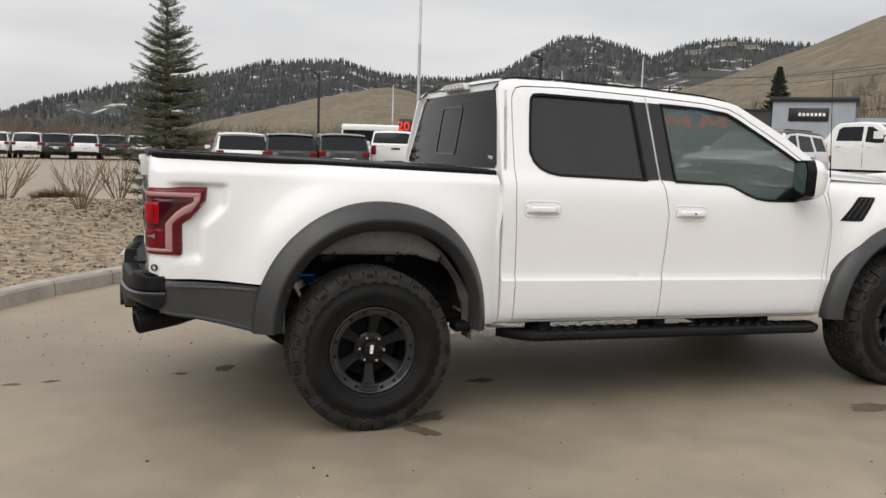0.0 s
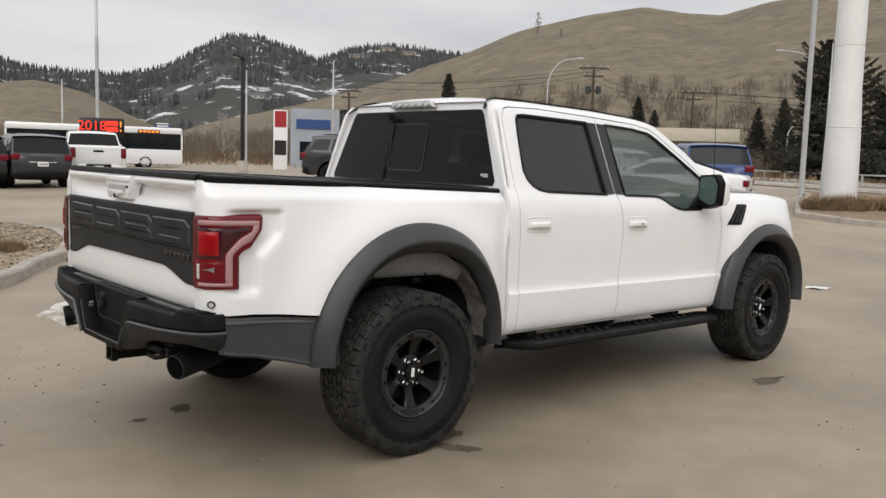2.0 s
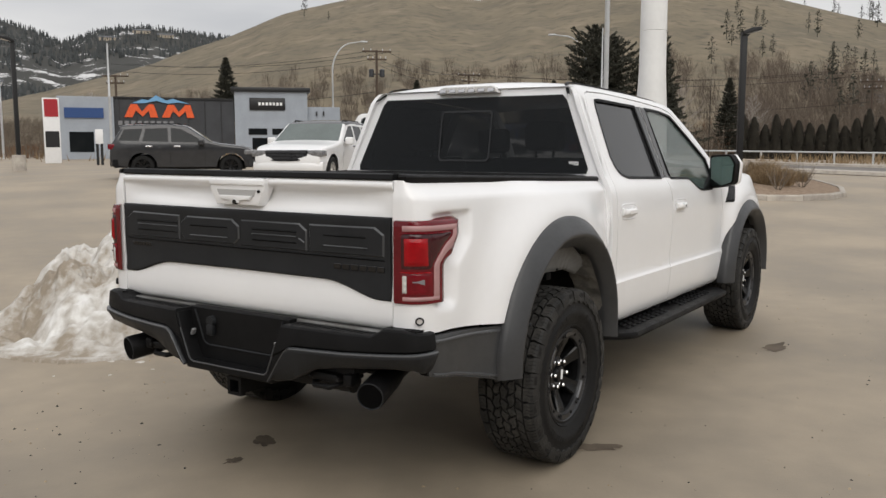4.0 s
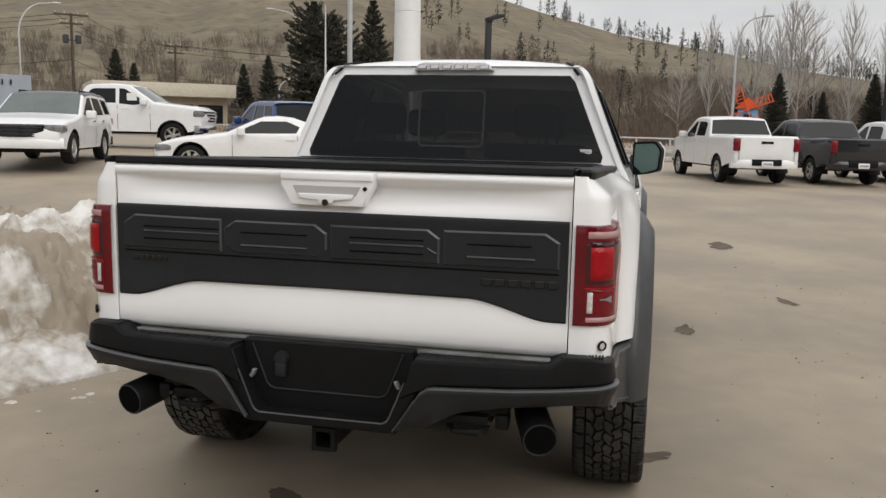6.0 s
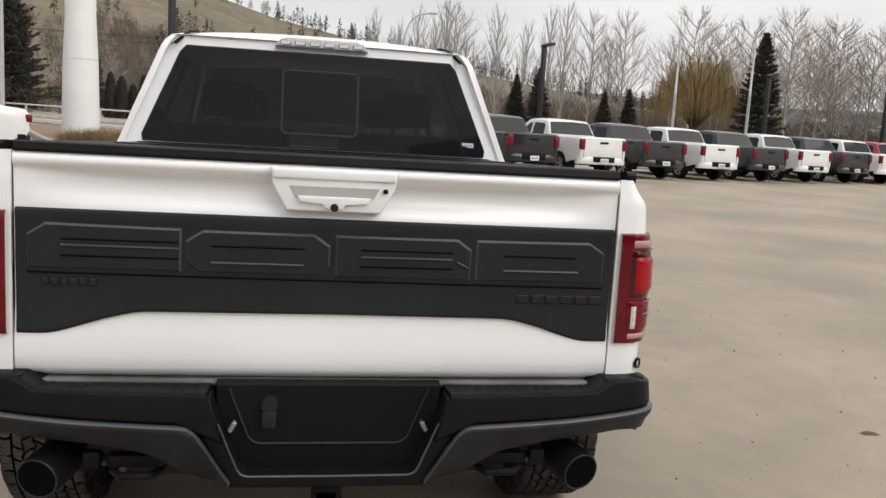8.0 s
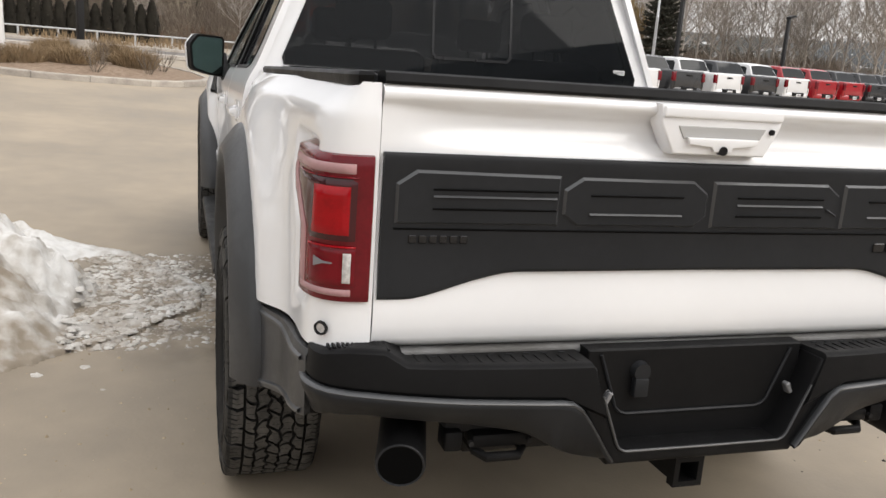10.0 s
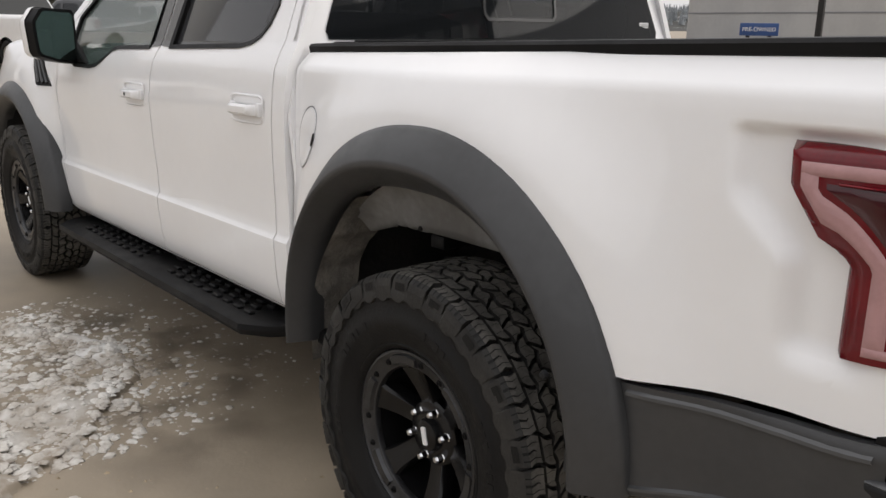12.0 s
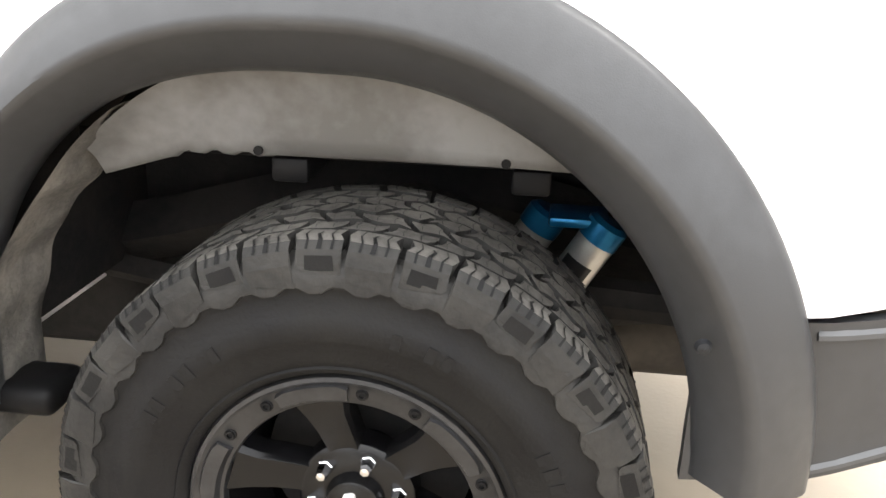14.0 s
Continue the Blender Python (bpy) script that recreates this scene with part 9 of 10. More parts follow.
def dealership():
    """The showroom behind the camera that the glass mirrors."""
    d = thing("showroom", "grey showroom block with dark glass and sign bars", "building", pose(-17.5, -9.7, ground_z(-17.5, -9.7), 0, 0, -61))
    wall = walls_box(d, "wall", -5.6, 5.6, -14, -0.2, 7.2, M_WALLDARK)
    low = walls_box(d, "low_wall", 5.6, 26, -13, -0.6, 4.6, M_WALLGREY)
    bm = bmesh.new()
    box(bm, -5.9, 5.9, -14.2, 0.1, 7.2, 7.9, 0.04)
    part("parapet", bm, M_WALLGREY, d)
    bm = bmesh.new()
    box(bm, 5.5, 26.3, -13.2, -0.3, 4.6, 5.1, 0.04)
    part("fascia", bm, M_SIGNWHITE, d)
    bars(d, "sign_bar", M_SIGNWHITE, -0.16, [(-4.6 + 1.05 * k, -3.85 + 1.05 * k, 5.9, 6.8) for k in range(9)])
    for k in range(9):
        bm = bmesh.new()
        x = -5.0 + 3.4 * k
        y = -0.21 if x < 3 else -0.61
        box(bm, x, x + 3.1, y, y + 0.1, 0.5, 4.2)
        f = part("window", bm, M_VGLASS, wall if x < 3 else low, "dark showroom glass")
        bm = bmesh.new()
        box(bm, x + 1.5, x + 1.6, y + 0.1, y + 0.16, 0.5, 4.2)
        part("mullion", bm, M_GALV, f)


dealership()


def hill_house(x, y, z, turn, wide, mat, scale=1.0):
    h = thing("house", "small pale house among trees on the slope", "house", pose(x, y, z - 0.6, 0, 0, turn) @ Matrix.Scale(scale, 4), group="houses on the slopes")
    bm = bmesh.new()
    box(bm, -wide / 2, wide / 2, -3, 3, 0, 3.2)
    wall = part("wall", bm, mat, h)
    bm = bmesh.new()
    prism(bm, [(-3.5, 3.1), (0, 4.9), (3.5, 3.1)], -wide / 2 - 0.5, wide / 2 + 0.5, "x")
    part("roof", bm, M_VGREY, h)
    for k in range(3):
        bm = bmesh.new()
        u = -wide / 2 + wide * (k + 0.5) / 3
        box(bm, u - 0.6, u + 0.6, -3.04, -2.98, 1.1, 2.3)
        part("window", bm, M_VGLASS, wall)


def guard_rail(a, b):
    """A low grey rail on posts along the far road."""
    a, b = Vector((*a, ground_z(*a))), Vector((*b, ground_z(*b)))
    g = thing("guard_rail", "low galvanised guard rail on posts", "guard rail", pose(*a), kind="structure")
    d = b - a
    n = round(d.length / 2.6)
    bm = bmesh.new()
    pipe(bm, [(0, 0, 0.72), tuple(d + Vector((0, 0, 0.72)))], 0.07, 6)
    part("rail", bm, M_GALV, g)
    for k in range(n + 1):
        bm = bmesh.new()
        p = d * k / n
        box(bm, p.x - 0.06, p.x + 0.06, p.y - 0.06, p.y + 0.06, p.z - 0.1, p.z + 0.78)
        part("post", bm, M_GALV, g)


guard_rail((63.5, 38.0), (66.0, -24.0))

# ---- plants ----
from mathutils.bvhtree import BVHTree


class Soup:
    """Loose vertices and faces of one mesh, gathered fast."""

    def __init__(self):
        self.v, self.f = [], []

    def add(self, pts, faces):
        o = len(self.v)
        self.v += [tuple(p) for p in pts]
        self.f += [tuple(i + o for i in q) for q in faces]

    def blade(self, a, b, w, flat=None):
        a, b = Vector(a), Vector(b)
        s = (b - a).cross(flat if flat is not None else Vector((0.31, 0.2, 0.93)))
        s = s.normalized() * w if s.length > 1e-6 else Vector((w, 0, 0))
        self.add((a - s, a + s, b), ((0, 1, 2),))

    def stick(self, a, b, r0, r1, n=3):
        a, b = Vector(a), Vector(b)
        q = (b - a).to_track_quat("Z", "Y")
        ring = [Vector((math.cos(2 * math.pi * k / n), math.sin(2 * math.pi * k / n), 0)) for k in range(n)]
        self.add([a + q @ (c * r0) for c in ring] + [b + q @ (c * r1) for c in ring], [(k, (k + 1) % n, n + (k + 1) % n, n + k) for k in range(n)])

    def mesh(self, name, mat, smooth=False):
        me = bpy.data.meshes.new(name)
        me.from_pydata(self.v, [], self.f)
        me.materials.append(mat)
        if smooth:
            me.shade_smooth()
        return me

    def part(self, name, mat, parent, label="", smooth=False):
        ob = new(name, self.mesh(name, mat, smooth))
        ob.parent = parent
        return tagged(ob, label)

    def stuff(self, name, mat, label, category):
        return tagged(new(name, self.mesh(name, mat)), label, category, kind="stuff")


def spruce(x, y, z, h, wide, seed, label, levels=26, fine=True, base=0.35, m=None, ragged=False):
    """A spruce: trunk, whorls of limbs that rise at the top and droop below, side twigs full of needles."""
    rnd = random.Random(seed)
    t = thing("spruce_tree", label, "tree", m or pose(x, y, z))
    tr, nd = Soup(), Soup()
    zs = [0, h * 0.3, h * 0.6, h * 0.85, h]
    for a, b in zip(zs, zs[1:]):
        tr.stick((0, 0, a), (0, 0, b), 0.022 * h * (1.02 - a / h), 0.022 * h * (1.02 - b / h), 7)
    for i in range(levels):
        u = i / (levels - 1)
        zc = base + (h * 0.985 - base) * (u ** 0.93)
        reach = wide / 2 * (1.0 - u) ** (0.55 if ragged else 0.78) + 0.05 * wide * (1 - u * 0.7)
        if ragged:
            reach *= 0.6 + 0.55 * abs(math.sin(5.3 * u + 0.7)) + 0.12 * math.sin(17 * u)
        if u < 0.08:
            reach *= 0.8 + 2.2 * u
        k = (12 if fine else 9) if u < 0.7 else 7
        a0 = rnd.uniform(0, 6.28)
        for j in range(k):
            a = a0 + 2 * math.pi * (j + rnd.uniform(-0.25, 0.25)) / k
            ln = reach * (rnd.uniform(0.5, 1.22) if fine else rnd.uniform(0.3, 1.35) if ragged else rnd.uniform(0.72, 1.12))
            rise = -0.12 + 0.85 * u ** 1.6
            o = Vector((0, 0, zc + rnd.uniform(-0.05, 0.05) * h / 4))
            d = Vector((math.cos(a), math.sin(a), rise)).normalized()
            end = o + d * ln + Vector((0, 0, 0.10 * ln))
            midp = o + d * ln * 0.5 - Vector((0, 0, 0.04 * ln))
            tr.stick(o, midp, 0.006 * h * (1 - u) + 0.003, 0.004 * h * (1 - u) + 0.002)
            tr.stick(midp, end, 0.004 * h * (1 - u) + 0.002, 0.002)
            n = max(4, int(ln / (0.052 * h / 3.9)))
            for q in range(n + 1):
                f = 0.12 + 0.88 * q / n
                p = o.lerp(midp, f * 2) if f < 0.5 else midp.lerp(end, f * 2 - 1)
                for s in (-1, 1):
                    tl = ln * 0.42 * (1.12 - f) * rnd.uniform(0.7, 1.2) + 0.035 * h / 3.9
                    side = Vector((-d.y, d.x, 0)) * s
                    td = (side * 0.75 + d * 0.75 + Vector((0, 0, rnd.uniform(-0.1, 0.3)))).normalized()
                    te = p + td * tl
                    m2 = max(2, int(tl / (0.03 * h / 3.9))) if fine else 1
                    nl = (0.040 if fine else 0.1) * h / 3.9
                    for e in range(m2 + 1):
                        c = p.lerp(te, e / m2)
                        for _ in range(4 if fine else 2):
                            dd = (td + Vector((rnd.uniform(-1, 1), rnd.uniform(-1, 1), rnd.uniform(-0.3, 1.0))) * 0.9).normalized()
                            nd.blade(c, c + dd * nl * rnd.uniform(0.7, 1.25), 0.0055 * h / 3.9 if fine else 0.03 * h / 3.9, Vector((rnd.uniform(-1, 1), rnd.uniform(-1, 1), rnd.uniform(-1, 1))))
    tr.part("trunk", M_BARK, t, "brown trunk and limbs")
    nd.part("crown", M_NEEDLE if fine else M_PINE, t, "grey-green needles")
    return t


def branch(s, tw, p, d, ln, r, depth, rnd, spread, up, kids=4):
    """Limbs that fork into finer ones; the last are thin blades."""
    bend = Vector((rnd.uniform(-1, 1), rnd.uniform(-1, 1), rnd.uniform(-0.3, 0.6))) * 0.16
    q = p + d * ln * 0.5
    e = q + (d + bend).normalized() * ln * 0.5
    if depth == 0:
        tw.blade(p, q, r)
        tw.blade(q, e, r * 0.8)
        return
    s.stick(p, q, r, r * 0.8, 4 if depth > 1 else 3)
    s.stick(q, e, r * 0.8, r * 0.55, 4 if depth > 1 else 3)
    for k in range(kids):
        f = 0.35 + 0.65 * (k + rnd.uniform(0, 1)) / kids
        at = p.lerp(q, f * 2) if f < 0.5 else q.lerp(e, f * 2 - 1)
        side = Vector((rnd.uniform(-1, 1), rnd.uniform(-1, 1), rnd.uniform(-0.5, 0.5))).normalized()
        nd = (d + side * spread + Vector((0, 0, up))).normalized()
        branch(s, tw, at, nd, ln * rnd.uniform(0.5, 0.78), r * 0.5, depth - 1, rnd, spread, up, kids)
    branch(s, tw, e, (d + bend + Vector((0, 0, up * 0.5))).normalized(), ln * 0.62, r * 0.5, depth - 1, rnd, spread, up, kids)


def bare_shrub(x, y, z, h, stems, seed, mat, label):
    rnd = random.Random(seed)
    t = thing("bare_shrub", label, "shrub", pose(x, y, z))
    s, tw = Soup(), Soup()
    for k in range(stems):
        a = 2 * math.pi * k / stems + rnd.uniform(-0.3, 0.3)
        tilt = rnd.uniform(0.25, 0.85)
        d = Vector((math.cos(a) * tilt, math.sin(a) * tilt, 1)).normalized()
        branch(s, tw, Vector((math.cos(a) * 0.05, math.sin(a) * 0.05, -0.03)), d, h * rnd.uniform(0.42, 0.6), 0.011, 2, rnd, 0.55, 0.25, 3)
    s.part("stem", mat, t)
    tw.part("twig_crown", mat, t)


def tuft(x, y, z, h, wide, n, seed, mat, label, name="grass_clump"):
    rnd = random.Random(seed)
    s = Soup()
    for k in range(n * 2):
        a, rr = rnd.uniform(0, 6.28), wide * 0.5 * rnd.random() ** 0.5
        b, lean = rnd.uniform(0, 6.28), rnd.uniform(0.0, 0.5)
        p = Vector((math.cos(a) * rr * 0.9, math.sin(a) * rr * 0.9, -0.02))
        ln = h * rnd.uniform(0.35, 1.0) * (1 - 1.3 * (rr / wide) ** 2)
        d = Vector((math.cos(a) * lean + math.cos(b) * 0.45, math.sin(a) * lean + math.sin(b) * 0.45, 1)).normalized()
        m = p + d * ln * 0.6
        e = m + (d + Vector((math.cos(a), math.sin(a), -0.5)) * 0.5).normalized() * ln * 0.4
        w = Vector((rnd.uniform(-1, 1), rnd.uniform(-1, 1), 0)).normalized() * 0.005
        s.add((p - w, p + w, m + w, m - w, e), ((0, 1, 2, 3), (3, 2, 4)))
    ob = tagged(new(name, s.mesh(name, mat)), label, "grass")
    ob.matrix_basis = pose(x, y, z)
    return ob


# the island beside the truck
spruce(-0.67, 9.9, bed_a(-0.67, 9.9) - 0.03, 4.0, 1.65, 4, "young grey-green spruce on a gravel island")
for k, (x, y, h, n) in enumerate(((-2.0, 8.8, 1.05, 11), (-3.4, 11.5, 1.25, 12), (-1.5, 11.6, 1.1, 12), (-5.2, 9.6, 1.1, 10), (-0.9, 8.6, 0.6, 7))):
    bare_shrub(x, y, bed_a(x, y), h, n, 20 + k, M_SHRUB, "red-brown bare shrub on a gravel bed")
for k, (x, y, h, w) in enumerate(((-4.0, 12.0, 0.55, 1.1), (-2.6, 12.3, 0.5, 1.0), (-0.2, 10.9, 0.4, 0.9), (0.3, 8.3, 0.22, 0.9))):
    tuft(x, y, bed_a(x, y), h, w, 900, 40 + k, M_SHRUB if k < 3 else M_STRAW, "low dark dry bush on gravel" if k < 3 else "low patch of dry straw grass", "low_bush" if k < 3 else "grass_clump")
tuft(43.5, 0.47, ground_z(43.5, 0.47), 0.85, 0.55, 420, 83, M_STRAW, "round dry bush on the road verge", "dry_bush")
# the island under the white column
rnd = random.Random(8)
for k, (x, y) in enumerate(((20.2, 5.0), (20.6, 3.9), (22.4, 4.4), (23.0, 3.0), (21.6, 2.4), (24.8, 4.4), (26.6, 5.0), (19.6, 5.6), (25.2, 2.6))):
    tuft(x, y, bed_b(x, y), rnd.uniform(0.6, 0.95), rnd.uniform(0.9, 1.5), 800, 60 + k, M_STRAW, "straw-coloured dry grass clump on mulch")
for k, (x, y) in enumerate(((21.0, 3.2), (22.0, 1.7), (20.3, 2.0), (24.0, 3.4), (19.4, 3.2))):
    bare_shrub(x, y, bed_b(x, y), rnd.uniform(0.6, 0.95), 8, 80 + k, M_TWIG, "grey-brown bare shrub on mulch")


def bare_tree(name, label, m, h, seed, slim, mat, r=None):
    rnd = random.Random(seed)
    t = thing(name, label, "tree", m, group="bare trees")
    s, tw = Soup(), Soup()
    r = r or h * 0.011
    top = Vector((rnd.uniform(-0.02, 0.02) * h, rnd.uniform(-0.02, 0.02) * h, h * 0.92))
    n = 6
    pts = [top * (k / n) + Vector((rnd.uniform(-1, 1), rnd.uniform(-1, 1), 0)) * 0.008 * h * (0 < k < n) for k in range(n + 1)]
    for k in range(n):
        s.stick(pts[k], pts[k + 1], r * (1 - 0.85 * k / n), r * (1 - 0.85 * (k + 1) / n), 6)
    for k in range(26):
        f = 0.22 + 0.78 * k / 26
        i = min(n - 1, int(f * n))
        at = pts[i].lerp(pts[i + 1], f * n - i)
        a = k * 2.4 + rnd.uniform(-0.4, 0.4)
        d = Vector((math.cos(a), math.sin(a), 2.6 if slim else 0.9)).normalized()
        ln = h * (0.26 if slim else 0.34) * (1.15 - f) + 0.04 * h
        branch(s, tw, at, d, ln * rnd.uniform(0.7, 1.1), max(0.055, r * 0.38 * (1.2 - f)), 2, rnd, 0.4 if slim else 0.75, 0.3, 4 if slim else 6)
    s.part("trunk", mat, t, "bare trunk and limbs")
    tw.part("twig_crown", mat, t, "fine bare twigs")
    return t


# poplar bark, paled by distance haze put into the colour
M_POPLAR = material("hazy_poplar_bark", (0.46, 0.435, 0.405), 0.9, vary=0.3, scale=0.6)
tall = [bare_tree("poplar_tree", "tall slim bare poplar in winter", pose(93, -16 - 12 * k, 0.3, 0, 0, 50 * k), 15.2, 200 + k, True, M_POPLAR) for k in range(2)]
for k, (b, rr, sc) in enumerate(((-4.4, 102, 0.9), (-5.9, 99, 0.82), (-7.3, 104, 0.98), (-8.6, 96, 0.85), (-12.6, 100, 0.96), (-14.4, 98, 0.86), (-16.9, 97, 1.0), (-24, 99, 0.8))):
    x, y = polar(b, rr)
    copy_thing(tall[k % 2], pose(x - 3.7, y - 0.5, 0.3, 0, 0, 77 * k) @ Matrix.Scale(sc, 4))
grove = [bare_tree("bare_tree", "bare grey-brown broadleaf tree in winter", pose(*polar(-30 - 5 * k, 92), 0.3, 0, 0, 50 * k), 14, 230 + k, False, M_GROVE) for k in range(3)]
for k, (b, rr, sc) in enumerate(((-9.7, 98, 1.0), (-18.8, 96, 0.98), (-20.9, 95, 1.0), (-19.9, 101, 0.85), (-10.6, 102, 0.8))):
    x, y = polar(b, rr)
    copy_thing(grove[k % 3], pose(x - 3.7, y - 0.5, 0.3, 0, 0, 83 * k) @ Matrix.Diagonal((0.8 * sc, 0.8 * sc, 1.06 * sc, 1)))
for k in range(30):
    b, rr, sc = -27 - 0.72 * k + rnd.uniform(-0.5, 0.5), rnd.uniform(84, 112), rnd.uniform(0.7, 1.2)
    copy_thing(grove[k % 3], pose(*polar(b, rr), 0.3, 0, 0, 61 * k) @ Matrix.Scale(sc, 4))
for k, b in enumerate((21, 16.5, 12, 3, -3, -7, -13, -18, 48, 56, 63)):
    copy_thing(grove[k % 3], pose(*polar(b, 93 + 5 * (k % 3)), 0.2, 0, 0, 40 * k) @ Matrix.Scale(rnd.uniform(0.4, 0.62), 4))


def willow(x, y, h, wide):
    rnd = random.Random(5)
    t = thing("willow_tree", "large golden-brown bare weeping willow", "tree", pose(x, y, 0.2))
    s, tw = Soup(), Soup()
    s.stick((0, 0, 0), (0.2, 0, h * 0.35), 0.42, 0.3, 8)
    for k in range(60):
        a = k * 2.399
        rr = wide / 2 * math.sqrt((k + 0.5) / 60)
        p = Vector((0.15, 0, h * 0.25))
        top = Vector((math.cos(a) * rr, math.sin(a) * rr, h * (0.98 - 0.42 * (rr / (wide / 2)) ** 2) * rnd.uniform(0.88, 1.04)))
        mid = p.lerp(top, 0.5) + Vector((0, 0, h * 0.08))
        s.stick(p, mid, 0.10, 0.06, 4)
        s.stick(mid, top, 0.06, 0.025, 4)
        for j in range(46):
            o = mid.lerp(top, rnd.uniform(0.35, 1.05)) + Vector((rnd.uniform(-1, 1), rnd.uniform(-1, 1), rnd.uniform(-0.2, 0.5))) * 0.5
            d = Vector((o.x, o.y, 0)).normalized() * rnd.uniform(0.1, 0.5)
            ln = rnd.uniform(0.2, 0.55) * o.z
            q = o + d + Vector((0, 0, 0.12))
            tw.blade(o, q, 0.012)
            w = Vector((rnd.uniform(-1, 1), rnd.uniform(-1, 1), 0)).normalized() * 0.016
            e = q + Vector((d.x * 0.4 + rnd.uniform(-0.12, 0.12), d.y * 0.4 + rnd.uniform(-0.12, 0.12), -ln))
            tw.add((q - w, q + w, e + w * 0.4, e - w * 0.4), ((0, 1, 2, 3),))
    s.part("trunk", M_BARK, t, "thick brown trunk and limbs")
    tw.part("crown", M_WILLOW, t, "golden hanging twigs")


willow(68.5, -35, 9.2, 8.5)

far_spruce = spruce(66, 27.0, 0.4, 12.5, 5.2, 31, "tall dark spruce by the road", 24, False, 0.8, pose(86.8, 28, 0.4) @ Matrix.Scale(1.15, 4))
ragged_spruce = spruce(66, 26.6, 0.4, 11.4, 7.6, 57, "ragged dark brown-green conifer by the road", 19, False, 1.2, ragged=True)
for x, y, sc in ((67.6, 25.4, 0.93), (68.8, 27.6, 0.8), (70.5, 23.0, 0.78)):
    copy_thing(ragged_spruce, pose(x, y, 0.3, 0, 0, x * 53) @ Matrix.Scale(sc, 4))
for x, y, sc in ((80, -13.2, 0.46), (84, -17.8, 0.36), (80.5, -21.4, 0.46), (78, -23.0, 0.5), (79, -30.2, 0.38), (82, -34, 0.42), (90, -11.0, 0.38), (66, 72, 0.78), (88, 44, 0.55), (86, 40, 0.6), (84, 50, 0.38), (96, 66, 0.72), (97, 64, 0.6), (93, 22, 0.6), (101, -20, 0.42), (64, -38.5, 0.72), (98, -26, 0.5), (104, -31, 0.45)):
    copy_thing(far_spruce, pose(x, y, 0.3, 0, 0, x * 37) @ Matrix.Scale(sc, 4))


def cedar(m, h, seed):
    rnd = random.Random(seed)
    s = Soup()
    for k in range(1500):
        u = rnd.random()
        a = rnd.uniform(0, 6.28)
        rr = 0.62 * (1 - u ** 2.2) ** 0.6 * rnd.uniform(0.7, 1.02) * (0.85 + 0.15 * math.sin(a * 5 + u * 9))
        p = Vector((math.cos(a) * rr * 1.25, math.sin(a) * rr * 1.25, 0.05 + u * h * 0.95))
        s.blade(p, p + Vector((math.cos(a) * 0.08, math.sin(a) * 0.08, 0.34)), 0.075, Vector((math.cos(a), math.sin(a), 0)))
    ob = tagged(new("cedar_hedge_tree", s.mesh("cedar_hedge_tree", M_HEDGE)), "dark clipped columnar cedar in a hedge row", "tree", "cedar hedge")
    ob.matrix_basis = m
    return ob


hedge = cedar(pose(79.0, 17.0, 0.3), 4.2, 3)
for k in range(1, 15):
    copy_thing(hedge, pose(79.0 + 0.13 * k + rnd.uniform(-0.2, 0.2), 17.0 - 0.95 * k, 0.3, 0, 0, 50 * k) @ Matrix.Diagonal((1, 1, rnd.uniform(0.72, 1.08), 1)))

# far woods: pines on the hills
TREES = {}
for name in ("grass_hill", "grass_knoll", "far_hill"):
    me = bpy.data.objects[name].data
    TREES[name] = BVHTree.FromPolygons([v.co for v in me.vertices], [tuple(p.vertices) for p in me.polygons])
STAND_AT = Vector((-3.5, -1.5, 1.55))


def on_slope(name, bearing, degrees):
    """The place on a hill in a direction over the lot."""
    d = Vector((math.cos(radians(bearing)) * math.cos(radians(degrees)), math.sin(radians(bearing)) * math.cos(radians(degrees)), math.sin(radians(degrees))))
    return TREES[name].ray_cast(STAND_AT, d)[0]


def height_of(name, x, y):
    hit = TREES[name].ray_cast(Vector((x, y, 900)), Vector((0, 0, -1)))[0]
    return hit.z if hit else None


def far_pine(s, p, h, rnd, slim=1.0):
    """A ragged far conifer: a stem and tiers of drooping ragged skirts."""
    n = 7
    w = h * rnd.uniform(0.12, 0.20) * slim
    off = Vector((rnd.uniform(-0.03, 0.03) * h, rnd.uniform(-0.03, 0.03) * h, 0))
    for k in range(n):
        u = k / n
        zb, zt = h * (0.10 + 0.84 * u), h * min(1.0, 0.10 + 0.84 * u + 0.55 * (1.1 - u))
        r = w * (1.05 - u) ** 0.65 * rnd.uniform(0.55, 1.2)
        m = 6
        a0 = rnd.uniform(0, 6.28)
        ring = [p + off * u + Vector((math.cos(a0 + 6.283 * j / m), math.sin(a0 + 6.283 * j / m), 0)) * r * rnd.uniform(0.6, 1.2) + Vector((0, 0, zb + rnd.uniform(-0.05, 0.03) * h)) for j in range(m)]
        s.add(ring + [p + off * u + Vector((0, 0, zt))], [(j, (j + 1) % m, m) for j in range(m)])
    s.stick(p - Vector((0, 0, 0.04 * h)), p + Vector((0, 0, h * 0.4)), 0.018 * h, 0.012 * h)


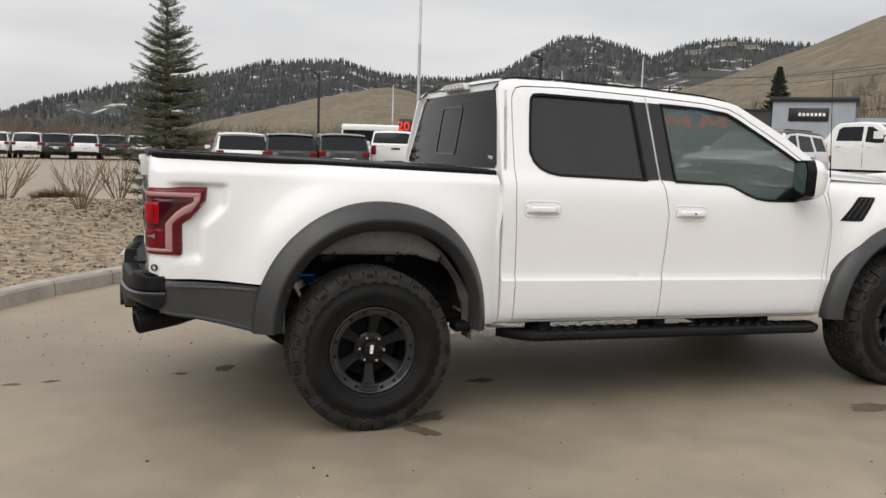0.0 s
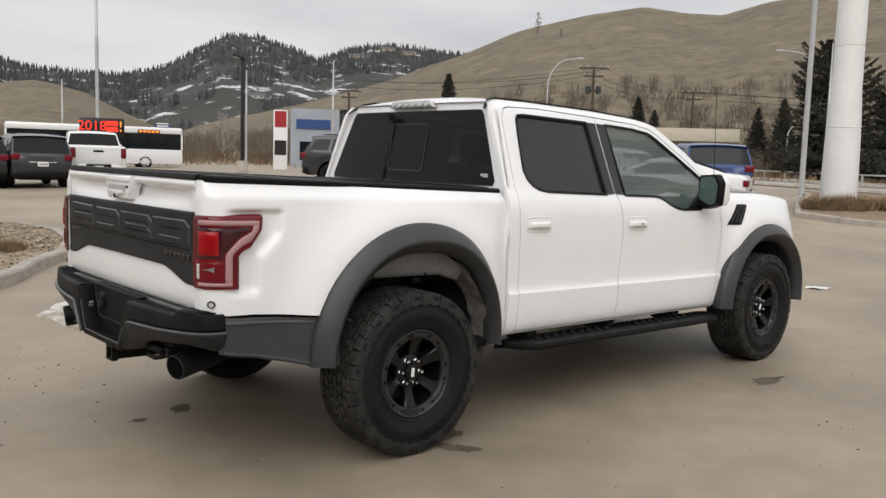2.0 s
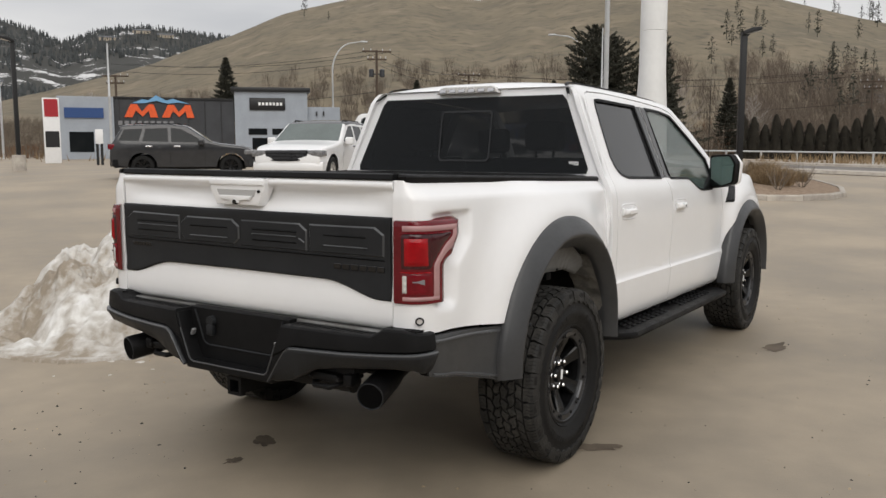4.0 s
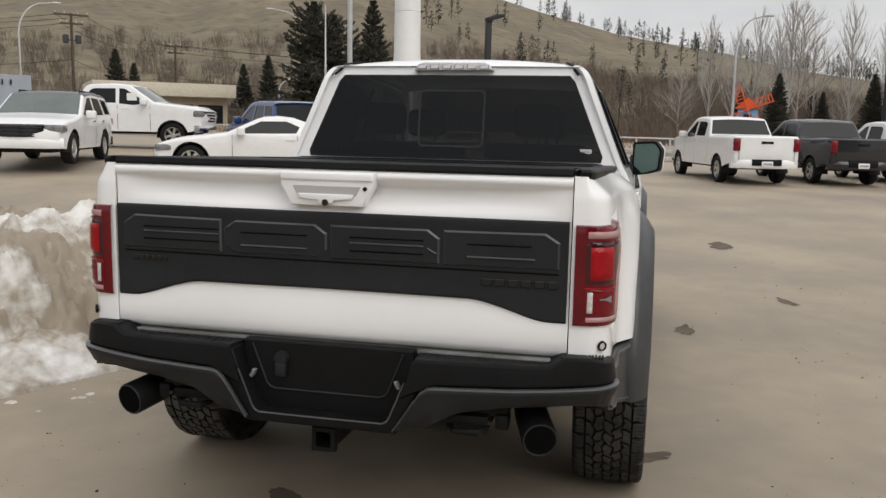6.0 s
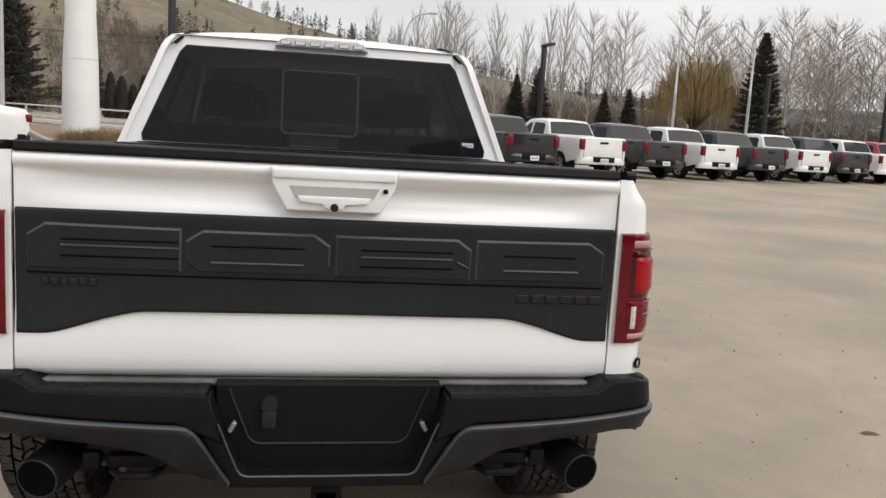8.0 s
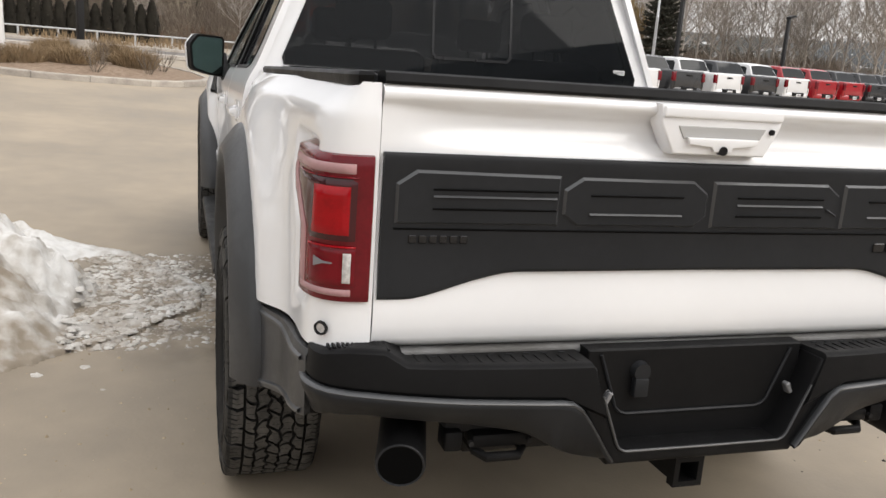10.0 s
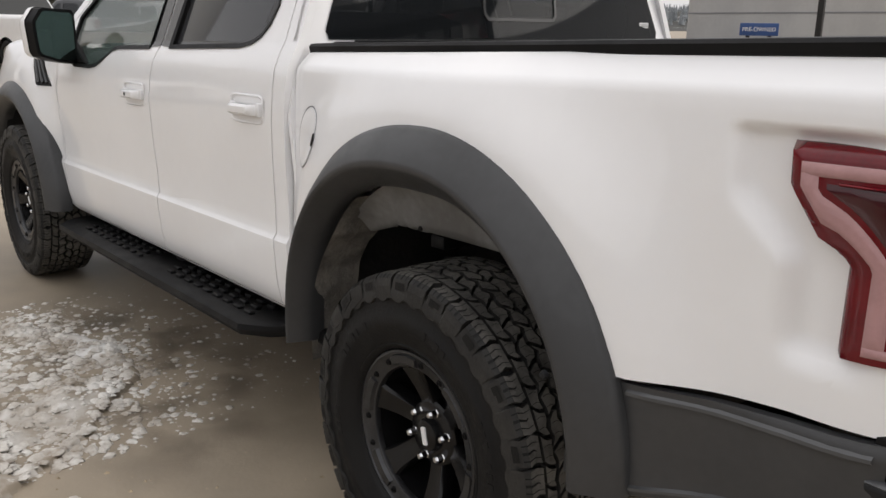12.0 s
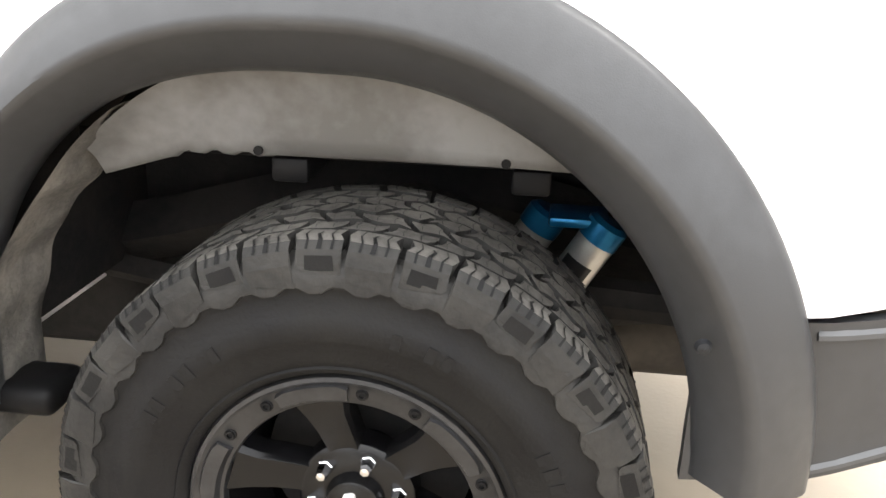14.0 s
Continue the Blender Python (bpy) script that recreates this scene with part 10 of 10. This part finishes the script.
def round_pine(s, p, h, rnd):
    """A fuller pine: a stem and loose clumps of needles round it."""
    w, ph = h * rnd.uniform(0.20, 0.30), rnd.uniform(0, 6.28)
    for k in range(110):
        u = rnd.random() ** 0.85
        a = rnd.uniform(0, 6.283)
        rr = w * (1 - u) ** 0.6 * min(1.0, 0.35 + 4 * u) * math.sqrt(rnd.random()) * (0.8 + 0.3 * math.sin(2 * a + ph + 5 * u))
        c = p + Vector((math.cos(a) * rr, math.sin(a) * rr, h * (0.14 + 0.84 * u)))
        q = h * rnd.uniform(0.03, 0.065) * (1.2 - 0.6 * u)
        s.add([c + Vector((rnd.uniform(-1, 1), rnd.uniform(-1, 1), rnd.uniform(-0.7, 0.9))) * q for _ in range(4)], [(0, 1, 2), (0, 2, 3)])
    s.stick(p - Vector((0, 0, 0.04 * h)), p + Vector((0, 0, h * 0.9)), 0.018 * h, 0.006 * h)


def woods():
    rnd = random.Random(77)
    s, pale = Soup(), Soup()
    n = 0
    while n < 8000:
        b = rnd.uniform(42, 110) if rnd.random() < 0.85 else rnd.uniform(-66, -40)
        t = rnd.uniform(0.12, 0.88)
        x, y = polar(b, 420 + (1150 - 420) * t)
        if noise.fractal(Vector((x * 0.006, y * 0.006, 4)), 0.8, 2.0, 4) < (-0.05 if t < 0.6 else -0.6):
            continue
        z = height_of("far_hill", x, y)
        if z is None:
            continue
        # trees at bearings below zero take the colour with more haze painted in
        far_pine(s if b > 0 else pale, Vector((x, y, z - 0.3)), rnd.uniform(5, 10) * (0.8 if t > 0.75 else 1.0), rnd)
        n += 1
    for k in range(900):
        b = 42 + 70 * k / 900 + rnd.uniform(-0.05, 0.05)
        t = rnd.uniform(0.82, 0.88)
        x, y = polar(b, 420 + 730 * t)
        z = height_of("far_hill", x, y)
        if z is not None:
            far_pine(s, Vector((x, y, z - 0.3)), rnd.uniform(3, 9), rnd, 1.1)
    pale.stuff("hazy_woods", M_HAZEWOOD, "woods on the farthest slope, paled by painted haze", "woods")
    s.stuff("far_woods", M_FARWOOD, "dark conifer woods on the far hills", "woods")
    g = Soup()
    for b, e, h in ((41.8, 8.4, 11), (21.4, 10.0, 9), (40.2, 8.2, 4), (13.0, 9.0, 8), (11.5, 9.6, 5), (14.4, 6.7, 9), (13.6, 6.7, 9), (6.0, 7.0, 11), (5.2, 6.9, 11), (9.7, 6.9, 7), (12.2, 5.5, 6), (3.4, 3.9, 8),
                    (8.2, 4.6, 7), (7.4, 4.4, 8), (7.0, 4.7, 6), (15.2, 5.2, 7), (1.0, 4.9, 9), (0.2, 5.0, 9), (-2.2, 4.2, 10), (-3.2, 3.4, 11), (-4.0, 3.5, 11)):
        p = on_slope("grass_hill", b, e)
        if p is not None:
            round_pine(g, p, h * 0.85, rnd)
    for k in range(340):
        b = 12 - 50 * rnd.random() ** 0.85
        x, y = polar(b, 95 + 335 * rnd.uniform(0.80, 0.88))
        z = height_of("grass_hill", x, y)
        if z is not None and rnd.random() < 0.25 + 0.75 * smooth01(8, -6, b):
            round_pine(g, Vector((x, y, z - 0.2)), rnd.uniform(4, 9.5), rnd)
    for k in range(150):
        b = 14 - 54 * rnd.random()
        x, y = polar(b, 95 + 335 * rnd.uniform(0.08, 0.62))
        z = height_of("grass_hill", x, y)
        if z is not None and noise.noise(Vector((x * 0.03, y * 0.03, 1.7))) > 0.02:
            round_pine(g, Vector((x, y, z - 0.2)), rnd.uniform(3.5, 8.5), rnd)
    g.stuff("hillside_pines", M_PINE, "scattered dark pines on the dry hillside", "woods")


woods()


def brush():
    """Brown leafless brush along the foot of the hills."""
    rnd = random.Random(91)
    for name, mat, count, b0, b1, lo, hi, h0, h1 in (("brown_brush", M_TWIG, 1500, -46, 104, 84, 190, 2.2, 6.0), ("reddish_brush", M_SHRUB, 420, -46, 104, 80, 125, 1.2, 3.2),
                                                       ("brown_thicket", M_BROWNWOOD, 1100, -42, 13, 96, 205, 3.0, 7.5)):
        s = Soup()
        for k in range(count):
            b = rnd.uniform(b0, b1)
            r = rnd.uniform(lo, hi)
            x, y = polar(b, r)
            z = height_of("grass_hill", x, y)
            z = max(z if z is not None else -9, ground_z(x, y))
            h = rnd.uniform(h0, h1)
            for j in range(26):
                a, lean = rnd.uniform(0, 6.28), rnd.uniform(0.05, 0.55)
                o = Vector((x + rnd.uniform(-1, 1), y + rnd.uniform(-1, 1), z - 0.2))
                e = o + Vector((math.cos(a) * lean, math.sin(a) * lean, 1)) * h * rnd.uniform(0.5, 1)
                s.blade(o, e, 0.035)
                m = o.lerp(e, 0.55)
                for _ in range(2):
                    s.blade(m, m + Vector((rnd.uniform(-0.5, 0.5), rnd.uniform(-0.5, 0.5), 0.7)) * h * 0.35, 0.025)
        s.stuff(name, mat, "leafless brown brush at the foot of the hill", "brush")
    s = Soup()
    for k in range(9000):
        b = rnd.uniform(-45, 102)
        r = rnd.uniform(60, 92)
        x, y = polar(b, r)
        if noise.noise(Vector((x * 0.08, y * 0.08, 0))) < 0.05:
            continue
        z = ground_z(x, y)
        e = Vector((rnd.uniform(-0.3, 0.3), rnd.uniform(-0.3, 0.3), rnd.uniform(0.4, 0.9)))
        s.blade((x, y, z - 0.02), Vector((x, y, z)) + e, 0.05)
    s.stuff("verge_grass", M_STRAW, "dry straw grass along the far verges", "grass")


brush()

for name, b, e, turn, wide, mat in (("grass_hill", -2.6, 3.0, 80, 12, M_BEIGE), ("grass_hill", 5.6, 2.6, 100, 10, M_WALLPALE), ("far_hill", 78.3, 2.2, 170, 14, M_BEIGE), ("far_hill", 80, 2.0, 165, 14, M_WALLPALE), ("far_hill", 76.4, 1.9, 175, 12, M_BEIGE), ("far_hill", 83, 1.6, 160, 14, M_WALLPALE),
                                    ("far_hill", 52.0, 7.0, 140, 18, M_BEIGE), ("far_hill", 50.6, 6.8, 140, 18, M_BEIGE), ("far_hill", 54.0, 6.5, 140, 16, M_BEIGE), ("far_hill", 60.5, 3.6, 150, 14, M_WALLPALE), ("far_hill", 87, 1.5, 170, 14, M_BEIGE), ("far_hill", 91, 1.3, 175, 14, M_WALLPALE)):
    p = on_slope(name, b, e)
    if p is not None:
        hill_house(p.x, p.y, p.z, turn - 180, wide, mat, 0.45 if name == "grass_hill" else 1.0)
